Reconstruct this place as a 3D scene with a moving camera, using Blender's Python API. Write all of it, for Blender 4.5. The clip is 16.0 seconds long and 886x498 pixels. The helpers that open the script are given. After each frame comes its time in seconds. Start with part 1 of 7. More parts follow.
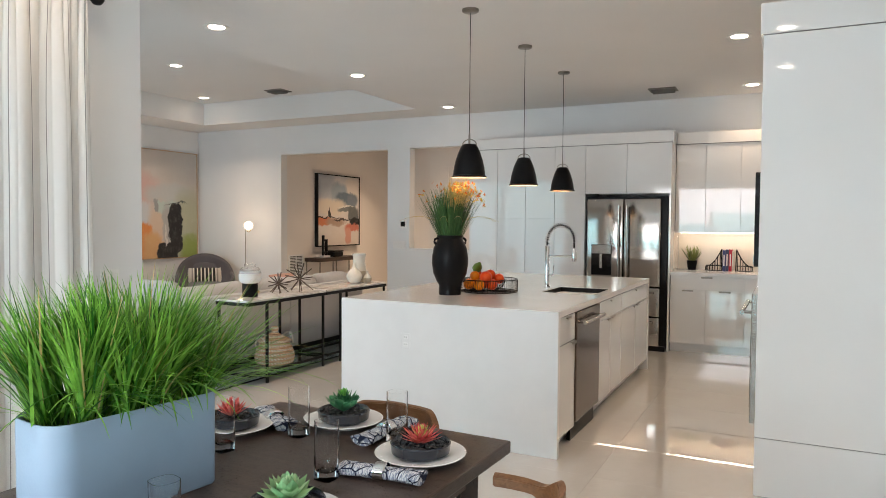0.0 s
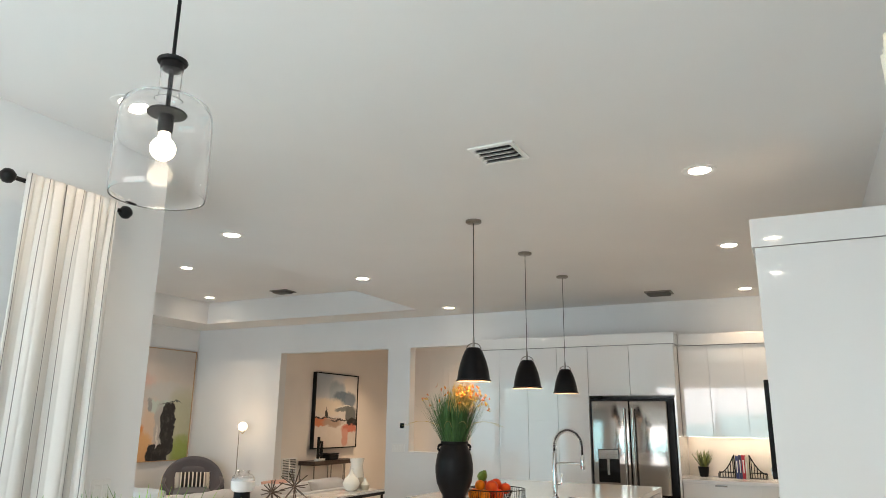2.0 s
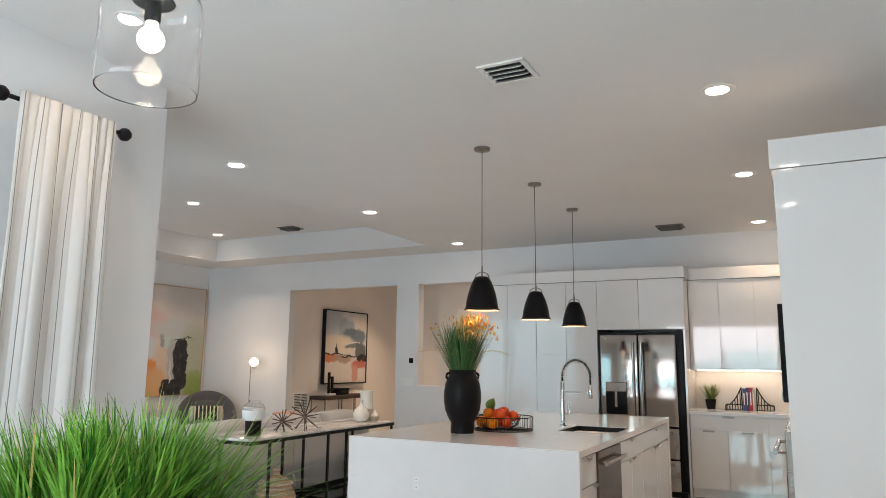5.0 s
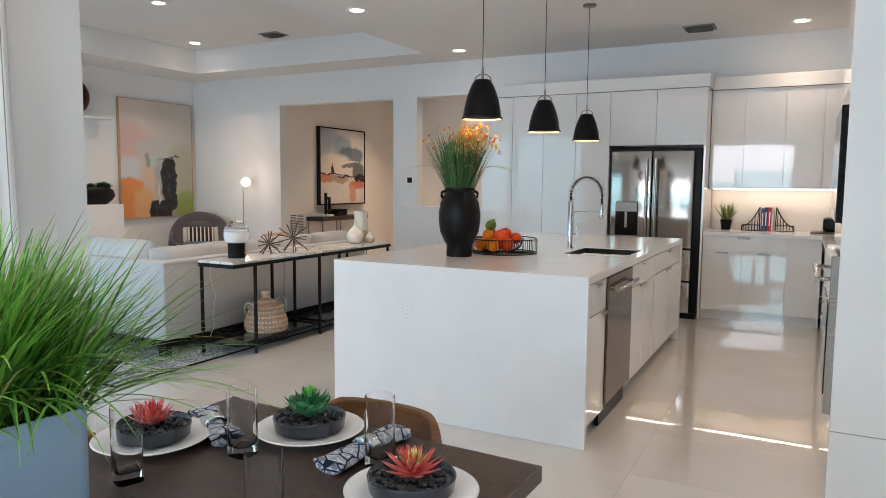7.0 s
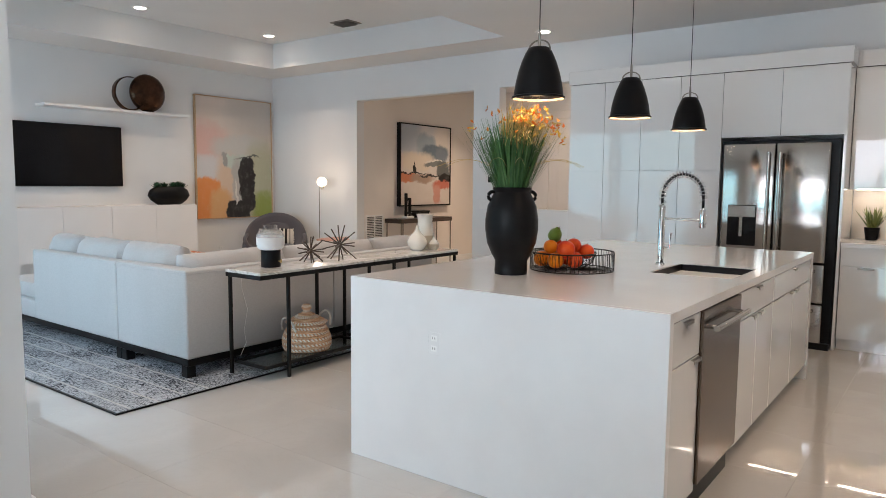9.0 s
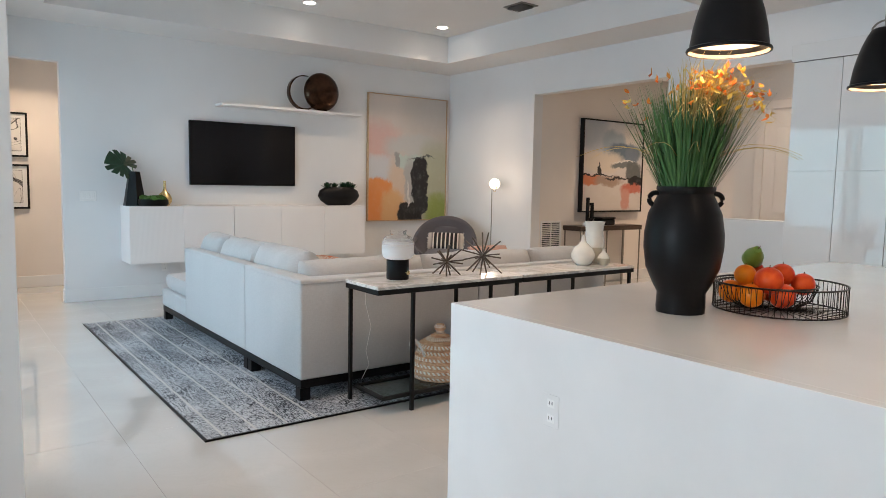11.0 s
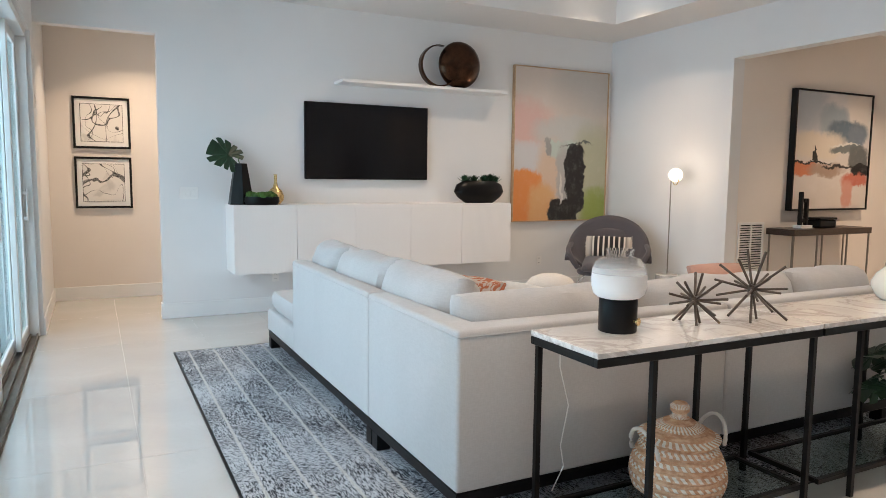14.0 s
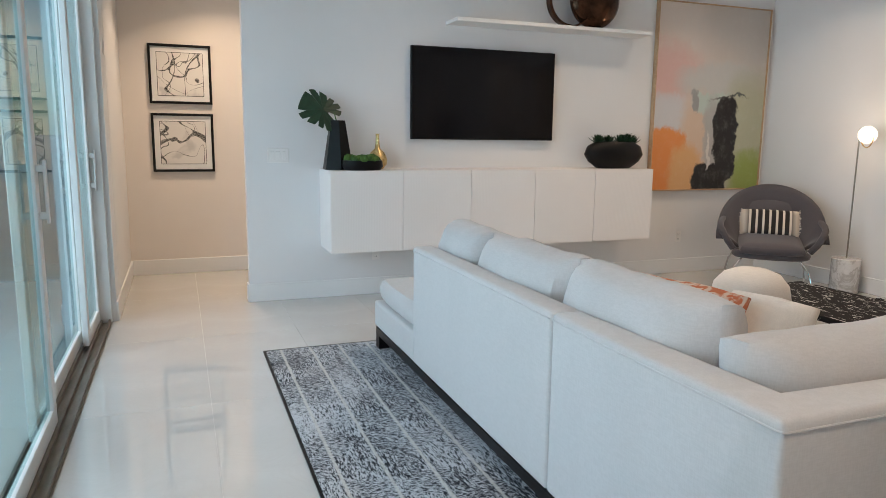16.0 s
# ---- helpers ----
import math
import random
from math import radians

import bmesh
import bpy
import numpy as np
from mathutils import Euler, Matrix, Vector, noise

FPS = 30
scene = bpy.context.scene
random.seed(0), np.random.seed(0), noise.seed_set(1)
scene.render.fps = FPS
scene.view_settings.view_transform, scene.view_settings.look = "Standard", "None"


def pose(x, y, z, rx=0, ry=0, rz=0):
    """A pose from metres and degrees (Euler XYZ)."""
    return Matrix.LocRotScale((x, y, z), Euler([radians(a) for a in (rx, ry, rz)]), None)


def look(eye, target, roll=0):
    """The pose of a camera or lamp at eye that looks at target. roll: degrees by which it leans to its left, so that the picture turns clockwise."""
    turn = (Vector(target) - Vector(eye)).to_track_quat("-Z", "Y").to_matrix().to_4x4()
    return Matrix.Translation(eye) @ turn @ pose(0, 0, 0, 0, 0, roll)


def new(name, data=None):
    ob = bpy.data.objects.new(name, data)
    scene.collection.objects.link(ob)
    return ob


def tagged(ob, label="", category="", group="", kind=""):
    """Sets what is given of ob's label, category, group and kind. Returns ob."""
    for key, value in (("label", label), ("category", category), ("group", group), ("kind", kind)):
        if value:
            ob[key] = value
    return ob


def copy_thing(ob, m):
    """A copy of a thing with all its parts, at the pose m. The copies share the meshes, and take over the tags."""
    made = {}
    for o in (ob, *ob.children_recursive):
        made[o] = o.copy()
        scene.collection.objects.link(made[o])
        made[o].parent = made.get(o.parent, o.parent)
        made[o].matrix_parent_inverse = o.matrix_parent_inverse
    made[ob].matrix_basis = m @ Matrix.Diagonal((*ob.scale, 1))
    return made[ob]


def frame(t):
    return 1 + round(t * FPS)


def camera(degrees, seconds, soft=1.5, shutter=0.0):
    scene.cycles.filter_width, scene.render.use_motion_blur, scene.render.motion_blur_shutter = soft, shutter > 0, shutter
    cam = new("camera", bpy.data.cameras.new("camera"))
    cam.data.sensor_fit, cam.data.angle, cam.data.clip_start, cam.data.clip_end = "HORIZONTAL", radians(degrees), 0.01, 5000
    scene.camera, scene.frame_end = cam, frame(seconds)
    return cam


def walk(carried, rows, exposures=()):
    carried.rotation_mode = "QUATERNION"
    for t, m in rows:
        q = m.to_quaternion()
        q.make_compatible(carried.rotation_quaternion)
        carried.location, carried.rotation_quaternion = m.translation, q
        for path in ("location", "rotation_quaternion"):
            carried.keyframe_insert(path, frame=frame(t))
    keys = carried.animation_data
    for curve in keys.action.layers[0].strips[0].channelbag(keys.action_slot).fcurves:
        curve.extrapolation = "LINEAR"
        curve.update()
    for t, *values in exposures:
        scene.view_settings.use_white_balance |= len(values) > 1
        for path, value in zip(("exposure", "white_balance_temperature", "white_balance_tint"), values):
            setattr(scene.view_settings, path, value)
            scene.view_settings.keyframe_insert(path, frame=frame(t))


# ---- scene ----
# ---- camera ----
cam = camera(65.4, 16.0, soft=0.75)
PATH = [
    (0, (1.254, -4.051, 1.451), (0.353, -2.267, 1.374), 0.4),
    (0.5, (1.243, -4.062, 1.472), (0.342, -2.277, 1.457), 0.4),
    (1, (1.241, -4.064, 1.491), (0.343, -2.283, 1.627), 0.5),
    (1.5, (1.243, -4.105, 1.498), (0.355, -2.34, 1.809), 0.4),
    (2, (1.221, -4.103, 1.502), (0.349, -2.369, 1.984), 0.6),
    (2.5, (1.239, -4.115, 1.505), (0.376, -2.411, 2.098), 0.7),
    (3, (1.282, -4.134, 1.505), (0.424, -2.454, 2.168), 0.6),
    (3.5, (1.267, -4.11, 1.491), (0.406, -2.438, 2.172), 0.6),
    (4, (1.24, -4.092, 1.466), (0.379, -2.419, 2.145), 0.6),
    (4.5, (1.22, -4.067, 1.44), (0.346, -2.37, 2.034), 0.6),
    (5, (1.181, -4.007, 1.413), (0.273, -2.255, 1.735), 0.6),
    (5.2, (1.173, -3.97, 1.41), (0.255, -2.204, 1.613), 0.6),
    (7.3, (0.906, -3.305, 1.38), (-0.023, -1.545, 1.187), 0.6),
    (7.5, (0.872, -3.216, 1.386), (-0.07, -1.462, 1.195), 0.5),
    (8, (0.848, -2.978, 1.391), (-0.143, -1.251, 1.199), 0.5),
    (8.5, (0.855, -2.711, 1.398), (-0.239, -1.047, 1.208), 0.6),
    (9, (0.81, -2.453, 1.373), (-0.383, -0.859, 1.183), 0.5),
    (9.5, (0.739, -2.204, 1.377), (-0.566, -0.7, 1.188), 0.7),
    (10, (0.703, -1.923, 1.373), (-0.736, -0.547, 1.184), 0.6),
    (10.2, (0.674, -1.837, 1.369), (-0.814, -0.515, 1.182), 0.8),
    (12.5, (-0.394, -1.175, 1.309), (-2.052, -0.072, 1.121), 0.7),
    (13, (-0.672, -1.115, 1.331), (-2.36, -0.059, 1.144), 0.7),
    (13.5, (-0.949, -1.046, 1.316), (-2.674, -0.051, 1.128), 0.7),
    (14, (-1.21, -0.941, 1.312), (-2.985, -0.042, 1.109), 0.6),
    (14.5, (-1.512, -0.903, 1.299), (-3.313, -0.074, 1.04), 0.7),
    (15, (-1.817, -0.928, 1.3), (-3.616, -0.103, 1.017), 0.7),
    (15.5, (-2.109, -0.912, 1.308), (-3.913, -0.102, 1.005), 0.7),
    (16, (-2.397, -0.88, 1.314), (-4.241, -0.177, 0.994), 0.7),
]
walk(cam, [(t, look(eye, target, roll)) for t, eye, target, roll in PATH],
     [(0, 0.12, 6720, 13), (1.0, 0.14, 6720, 12), (2.0, 0.17, 6760, 10), (3.0, -0.12, 6800, 9), (4.2, -0.14, 6740, 10), (5.2, 0.04, 6460, 14), (7.3, 0.08, 6250, 13), (10.2, 0.08, 6290, 14),
      (12.3, 0.24, 6310, 12), (14.5, 0.32, 6310, 13), (15.2, 0.2, 6300, 13), (16.0, 0.08, 6400, 13)])

# ---- light ----
world = bpy.data.worlds.new("sky")
scene.world = world
world.use_nodes = True
wt = world.node_tree
sky = wt.nodes.new("ShaderNodeTexSky")
sky.sky_type = "NISHITA"
sky.sun_disc = False
sky.sun_elevation, sky.sun_rotation = radians(52), radians(200)
wt.links.new(sky.outputs[0], wt.nodes["Background"].inputs[0])
wt.nodes["Background"].inputs[1].default_value = 0.08


def lamp(name, kind, energy, color, m, size=0.1, size_y=None, spread=None):
    data = bpy.data.lights.new(name, kind)
    data.energy, data.color = energy, color
    if kind == "AREA":
        data.size = size
        if size_y:
            data.shape, data.size_y = "RECTANGLE", size_y
        else:
            data.shape = "DISK"
        if spread:
            data.spread = radians(spread)
    elif kind == "POINT":
        data.shadow_soft_size = size
    ob = new(name, data)
    ob.matrix_world = m
    return ob


sun_data = bpy.data.lights.new("sun", "SUN")
sun_data.energy, sun_data.angle, sun_data.color = 0.6, radians(0.6), (1.0, 0.95, 0.86)
new("sun", sun_data).matrix_world = look((0, 0, 20), (math.sin(radians(20)) * 8, math.cos(radians(20)) * 8, 20 - 10.2))

DAY = (0.89, 0.94, 1.07)
NEUTRAL = (0.97, 0.98, 1.05)
WARM = (1.0, 0.74, 0.5)
# area lamps for daylight at the openings; the sliding door's stands 1 m outside
lamp("daylight_sliding_door", "AREA", 84, DAY, look((-5.2, -2.5, 1.5), (-5.2, 3, 0.9)), 4.8, 2.6)
lamp("daylight_dining_window", "AREA", 12, NEUTRAL, look((-2.26, -3.5, 1.3), (2, -3.5, 1.1)), 2.2, 2.2)
lamp("daylight_right_window", "AREA", 15, NEUTRAL, look((1.98, -3.5, 1.3), (-2, -3.5, 1.1)), 2.2, 2.2)
# added for cool light from behind; the rear door is out of view
lamp("daylight_assumed_rear_door", "AREA", 108, NEUTRAL, look((-0.6, -5.78, 1.3), (-0.6, -2.5, 0.0)), 2.5, 2.2)


# ---- materials ----
def material(name, color, rough=0.5, metal=0.0, coat=0.0, spec=0.5, trans=0.0, ior=1.45, emit=None, strength=0.0):
    m = bpy.data.materials.new(name)
    m.use_nodes = True
    b = m.node_tree.nodes["Principled BSDF"]
    b.inputs["Base Color"].default_value = (*color, 1)
    b.inputs["Roughness"].default_value = rough
    b.inputs["Metallic"].default_value = metal
    b.inputs["Coat Weight"].default_value = coat
    b.inputs["Coat Roughness"].default_value = 0.03
    b.inputs["Specular IOR Level"].default_value = spec
    b.inputs["Transmission Weight"].default_value = trans
    b.inputs["IOR"].default_value = ior
    if emit:
        b.inputs["Emission Color"].default_value = (*emit, 1)
        b.inputs["Emission Strength"].default_value = strength
    return m


class Nodes:
    """Short hand for adding nodes to one material."""

    def __init__(self, m):
        self.t = m.node_tree
        self.b = self.t.nodes["Principled BSDF"]

    def add(self, kind, ins=(), operation=None, use_clamp=None, data_type=None, blend_type=None):
        n = self.t.nodes.new("ShaderNode" + kind)
        if operation:
            n.operation = operation
        if use_clamp:
            n.use_clamp = True
        if data_type:
            n.data_type = data_type
        if blend_type:
            n.blend_type = blend_type
        for k, v in (ins.items() if isinstance(ins, dict) else enumerate(ins)):
            self.put(v, n.inputs[k])
        return n

    def put(self, v, socket):
        if isinstance(v, bpy.types.NodeSocket):
            self.t.links.new(v, socket)
        elif isinstance(v, tuple) and len(v) == 3 and socket.type == "RGBA":
            socket.default_value = (*v, 1)
        else:
            socket.default_value = v

    def coords(self, scale=(1, 1, 1), which="Object", offset=(0, 0, 0)):
        c = self.add("TexCoord").outputs[which]
        return self.add("Mapping", {"Vector": c, "Scale": scale, "Location": offset}).outputs[0]

    def noise(self, vec, scale, detail=4.0, rough=0.55, distort=0.0):
        return self.add("TexNoise", {"Vector": vec, "Scale": scale, "Detail": detail, "Roughness": rough, "Distortion": distort})

    def math(self, op, a, b=0.0, clamp=False):
        return self.add("Math", [a, b], operation=op, use_clamp=clamp).outputs[0]

    def span(self, v, lo, hi, a=0.0, b=1.0, smooth=True):
        n = self.add("MapRange", {"Value": v, "From Min": lo, "From Max": hi, "To Min": a, "To Max": b})
        n.interpolation_type = "SMOOTHSTEP" if smooth else "LINEAR"
        return n.outputs[0]

    def mix(self, f, a, b, blend="MIX"):
        n = self.add("Mix", data_type="RGBA", blend_type=blend)
        self.put(f, n.inputs[0]), self.put(a, n.inputs[6]), self.put(b, n.inputs[7])
        return n.outputs[2]

    def bump(self, h, strength=0.2, dist=0.002):
        n = self.add("Bump", {"Height": h, "Strength": strength, "Distance": dist})
        self.t.links.new(n.outputs[0], self.b.inputs["Normal"])

    def color(self, v):
        self.put(v, self.b.inputs["Base Color"])

    def rough(self, v):
        self.put(v, self.b.inputs["Roughness"])


def varied(name, color, rough=0.5, amount=0.08, scale=3.0, grain=120.0, bump=0.15, dist=0.001, **kw):
    """A plain surface with broad tone changes, fine grain and relief."""
    m = material(name, color, rough, **kw)
    n = Nodes(m)
    v = n.coords()
    broad, fine = n.noise(v, scale, 3).outputs[0], n.noise(v, grain, 3).outputs[0]
    dark = tuple(c * (1 - amount) for c in color)
    light = tuple(min(1, c * (1 + amount)) for c in color)
    n.color(n.mix(n.span(broad, 0.3, 0.7), dark, light))
    n.rough(n.span(fine, 0.2, 0.8, max(0, rough - 0.05), min(1, rough + 0.07)))
    n.bump(fine, bump, dist)
    return m


WALL = varied("wall_paint", (0.75, 0.75, 0.745), 0.6, 0.02, 1.2, 260, 0.12, 0.0008)
BEIGE = varied("beige_paint", (0.775, 0.72, 0.665), 0.6, 0.02, 1.2, 260, 0.12, 0.0008)
CEIL = varied("ceiling_paint", (0.75, 0.74, 0.725), 0.75, 0.015, 1.0, 300, 0.15, 0.0008)
TRIM = varied("trim_paint", (0.8, 0.8, 0.79), 0.35, 0.02, 2.0, 200, 0.05)
LACQUER = material("white_lacquer", (0.8, 0.79, 0.775), 0.06, coat=1.0, spec=0.6)
LACQUER.node_tree.nodes["Principled BSDF"].inputs["Coat Roughness"].default_value = 0.012
ln = Nodes(LACQUER)
ln.color(ln.mix(ln.span(ln.noise(ln.coords(), 0.8, 3).outputs[0], 0.3, 0.7), (0.785, 0.775, 0.76), (0.81, 0.8, 0.785)))
ln.bump(ln.noise(ln.coords(), 1.6, 2).outputs[0], 0.05, 0.004)
MATTE_WHITE = varied("matte_white_front", (0.78, 0.765, 0.75), 0.35, 0.015, 1.5, 150, 0.05)
QUARTZ = varied("white_quartz", (0.77, 0.76, 0.75), 0.14, 0.02, 4.0, 400, 0.02, 0.0003, coat=0.3)
BLACK = varied("black_metal", (0.006, 0.006, 0.006), 0.42, 0.2, 8, 300, 0.1, spec=0.3)
MATTE_BLACK = varied("matte_black", (0.005, 0.005, 0.0055), 0.36, 0.25, 6, 250, 0.06, spec=0.22)
CHROME = varied("chrome", (0.75, 0.75, 0.76), 0.07, 0.03, 4, 90, 0.01, 0.0002, metal=1.0)
NICKEL = varied("brushed_nickel", (0.3, 0.28, 0.25), 0.3, 0.06, 10, 300, 0.05, metal=1.0)
BRASS = varied("brass", (0.72, 0.52, 0.24), 0.25, 0.08, 10, 200, 0.05, metal=1.0)
BLACK_GLASS = material("black_glass", (0.004, 0.004, 0.005), 0.12, spec=0.3)
PLASTIC_WHITE = varied("white_plastic", (0.8, 0.79, 0.77), 0.3, 0.02, 6, 200, 0.03)
# flat dark colour standing in for the shade inside slots and vents
GAP_SHADE = material("gap_shade", (0.03, 0.03, 0.03), 0.8)
GLASS = material("clear_glass", (1, 1, 1), 0.0, trans=1.0, ior=1.38)
SOLID_GLASS = material("drinking_glass", (1, 1, 1), 0.0, trans=1.0, ior=1.3)
# the shade on the far vents' slats, put into the metal colour
VENT_SHADED = varied("shaded_vent_metal", (0.2, 0.185, 0.165), 0.5, 0.1, 8, 200, 0.05)
TEAL_GLASS = material("tinted_glass", (0.42, 0.68, 0.7), 0.0, trans=1.0, ior=1.2)
TABLE_GLASS = material("smoked_glass", (0.6, 0.7, 0.66), 0.02, trans=1.0, ior=1.25)
ALU = varied("door_aluminium", (0.72, 0.73, 0.72), 0.35, 0.04, 3, 200, 0.05)
TRACK = varied("bronze_track", (0.2, 0.18, 0.15), 0.4, 0.15, 5, 120, 0.1, metal=0.7)
SOIL = varied("black_pebble", (0.03, 0.03, 0.032), 0.5, 0.4, 30, 200, 0.4, 0.002)
LIGHT_DISC = material("lamp_disc", (1, 0.95, 0.9), 0.4, emit=(1.0, 0.9, 0.76), strength=24.0)
GLOBE = material("lit_globe", (1, 0.95, 0.88), 0.3, emit=(1.0, 0.85, 0.64), strength=1.7)
BULB = material("lit_bulb", (1, 0.95, 0.88), 0.3, emit=(1.0, 0.86, 0.66), strength=22.0)
SHADE_IN = varied("shade_lining", (0.8, 0.6, 0.42), 0.4, 0.05, 5, 100, 0.05)


def brushed(name, color, rough, axis):
    """Metal with a fine directional grain."""
    m = material(name, color, rough, metal=1.0)
    n = Nodes(m)
    g = n.noise(n.coords(axis), 6, 4, 0.6).outputs[0]
    n.rough(n.span(g, 0.25, 0.75, rough - 0.04, rough + 0.06))
    n.color(n.mix(n.span(g, 0.3, 0.7), tuple(c * 0.93 for c in color), color))
    n.bump(g, 0.15, 0.0012)
    return m


# dishwasher steel, browned in the colour for the dim floor it reflects
DIM_REFLECT_STEEL = brushed("dim_reflect_brushed_steel", (0.16, 0.115, 0.085), 0.14, (0.5, 0.5, 60))
STEEL = brushed("brushed_steel", (0.46, 0.43, 0.4), 0.1, (0.5, 0.5, 60))


def tile_material():
    m = material("porcelain_tile", (0.66, 0.63, 0.585), 0.06, coat=0.7)
    n = Nodes(m)
    v = n.coords()
    cloud, vein = n.noise(v, 0.9, 5, 0.6, 0.8).outputs[0], n.noise(v, 2.2, 6, 0.65, 2.0).outputs[0]
    rnd = n.add("ObjectInfo").outputs["Random"]
    c = n.mix(n.span(cloud, 0.3, 0.72), (0.56, 0.54, 0.51), (0.62, 0.6, 0.57))
    line = n.span(n.math("ABSOLUTE", n.math("SUBTRACT", vein, 0.5)), 0.0, 0.03, 1, 0)
    c = n.mix(n.math("MULTIPLY", line, 0.12), c, (0.5, 0.47, 0.43))
    c = n.mix(n.math("MULTIPLY", rnd, 0.06), c, (0.55, 0.52, 0.48))
    n.color(c)
    n.rough(n.span(n.noise(v, 6, 3).outputs[0], 0.3, 0.7, 0.015, 0.04))
    n.b.inputs["Coat Roughness"].default_value = 0.012
    n.bump(n.noise(v, 2.5, 2).outputs[0], 0.03, 0.0012)
    return m


def linen_material(name, base, scale=520.0):
    m = material(name, base, 0.85, spec=0.25)
    n = Nodes(m)
    v = n.coords()
    weave = n.noise(n.coords((1, 1, 0.15)), scale * 0.5, 2).outputs[0]
    weave2 = n.noise(n.coords((0.15, 0.15, 1)), scale * 0.5, 2).outputs[0]
    broad = n.noise(n.coords((3, 3, 0.7)), 1.6, 4).outputs[0]
    w = n.math("ADD", n.math("MULTIPLY", weave, 0.5), n.math("MULTIPLY", weave2, 0.5))
    c = n.mix(n.span(w, 0.35, 0.65), tuple(x * 0.95 for x in base), tuple(min(1, x * 1.04) for x in base))
    n.color(n.mix(n.span(broad, 0.35, 0.75, 0, 0.18), c, tuple(x * 0.8 for x in base)))
    n.bump(w, 0.15, 0.0008)
    n.b.inputs["Sheen Weight"].default_value = 0.2
    return m


def wood_material(name, a, b, rough=0.45, axis=(1, 12, 12), scale=3.0):
    m = material(name, a, rough)
    n = Nodes(m)
    v = n.coords(axis)
    g = n.noise(v, scale, 6, 0.6, 1.2).outputs[0]
    f = n.noise(n.coords(tuple(x * 4 for x in axis)), scale * 4, 3).outputs[0]
    c = n.mix(n.span(g, 0.3, 0.7), a, b)
    n.color(n.mix(n.span(f, 0.45, 0.7, 0, 0.4), c, tuple(x * 0.55 for x in a)))
    n.rough(n.span(f, 0.2, 0.8, rough - 0.08, rough + 0.1))
    n.bump(f, 0.15, 0.0008)
    return m


def marble_material():
    m = material("marble", (0.8, 0.78, 0.75), 0.12, coat=0.3)
    n = Nodes(m)
    v = n.coords((1.2, 0.8, 1))
    a, b = n.noise(v, 2.4, 8, 0.62, 1.8).outputs[0], n.noise(v, 6.0, 6, 0.6, 1.2).outputs[0]
    la = n.span(n.math("ABSOLUTE", n.math("SUBTRACT", a, 0.5)), 0.0, 0.05, 1, 0)
    lb = n.span(n.math("ABSOLUTE", n.math("SUBTRACT", b, 0.52)), 0.0, 0.02, 0.5, 0)
    c = n.mix(n.span(a, 0.3, 0.75), (0.82, 0.8, 0.78), (0.68, 0.66, 0.64))
    c = n.mix(n.math("MULTIPLY", la, 0.6), c, (0.42, 0.38, 0.35))
    n.color(n.mix(n.math("MULTIPLY", lb, 0.5), c, (0.5, 0.45, 0.4)))
    return m


def rug_material():
    m = material("distressed_rug", (0.4, 0.4, 0.4), 0.95, spec=0.15)
    n = Nodes(m)
    big = n.noise(n.coords((1, 1.4, 1)), 1.5, 5, 0.65, 0.6).outputs[0]
    rib = n.noise(n.coords((1.0, 0.22, 1)), 170, 4, 0.7).outputs[0]
    rib2 = n.noise(n.coords((0.25, 1.0, 1)), 140, 4, 0.7, 0.3).outputs[0]
    pick = n.span(n.noise(n.coords(), 3.2, 3).outputs[0], 0.45, 0.55)
    r = n.add("Mix", {0: pick, 2: rib, 3: rib2}, data_type="FLOAT").outputs[0]
    tone = n.math("ADD", n.math("MULTIPLY", r, 1.0), n.math("MULTIPLY", n.math("SUBTRACT", big, 0.5), 0.34))
    c = n.mix(n.span(tone, 0.41, 0.56), (0.022, 0.026, 0.034), (0.55, 0.58, 0.62))
    c = n.mix(n.span(n.noise(n.coords(), 240, 2).outputs[0], 0.5, 0.75, 0, 0.5), c, (0.1, 0.1, 0.11))
    sep = n.add("SeparateXYZ", [n.coords()]).outputs[1]
    lines = n.math("ABSOLUTE", n.math("SUBTRACT", n.math("FRACT", n.math("MULTIPLY", sep, 5.6)), 0.5))
    near = n.math("LESS_THAN", sep, 0.68)
    wob = n.math("MULTIPLY", n.math("SUBTRACT", n.noise(n.coords(), 30, 2).outputs[0], 0.5), 0.05)
    mask = n.math("MULTIPLY", n.span(n.math("ADD", lines, wob), 0.02, 0.06, 0.75, 0), near)
    c = n.mix(mask, c, (0.6, 0.6, 0.58))
    n.color(c)
    n.bump(r, 0.8, 0.006)
    return m


def stripe_cloth():
    m = material("striped_curtain", (0.78, 0.77, 0.74), 0.85, spec=0.2)
    n = Nodes(m)
    u = n.add("SeparateXYZ", [n.coords(which="UV")]).outputs[0]
    d = n.math("ABSOLUTE", n.math("SUBTRACT", n.math("FRACT", n.math("ADD", n.math("MULTIPLY", u, 5.4), 0.36)), 0.5))
    w = n.noise(n.coords(), 400, 2).outputs[0]
    c = n.mix(n.span(w, 0.3, 0.7), (0.74, 0.735, 0.71), (0.82, 0.81, 0.79))
    n.color(n.mix(n.span(d, 0.013, 0.022, 0.92, 0), c, (0.09, 0.09, 0.095)))
    n.bump(w, 0.2, 0.001)
    out = n.t.nodes["Material Output"].inputs["Surface"]
    thin = n.add("BsdfTranslucent", {"Color": (0.8, 0.79, 0.77)})
    n.put(n.add("MixShader", [0.22, n.b.outputs[0], thin.outputs[0]]).outputs[0], out)
    return m


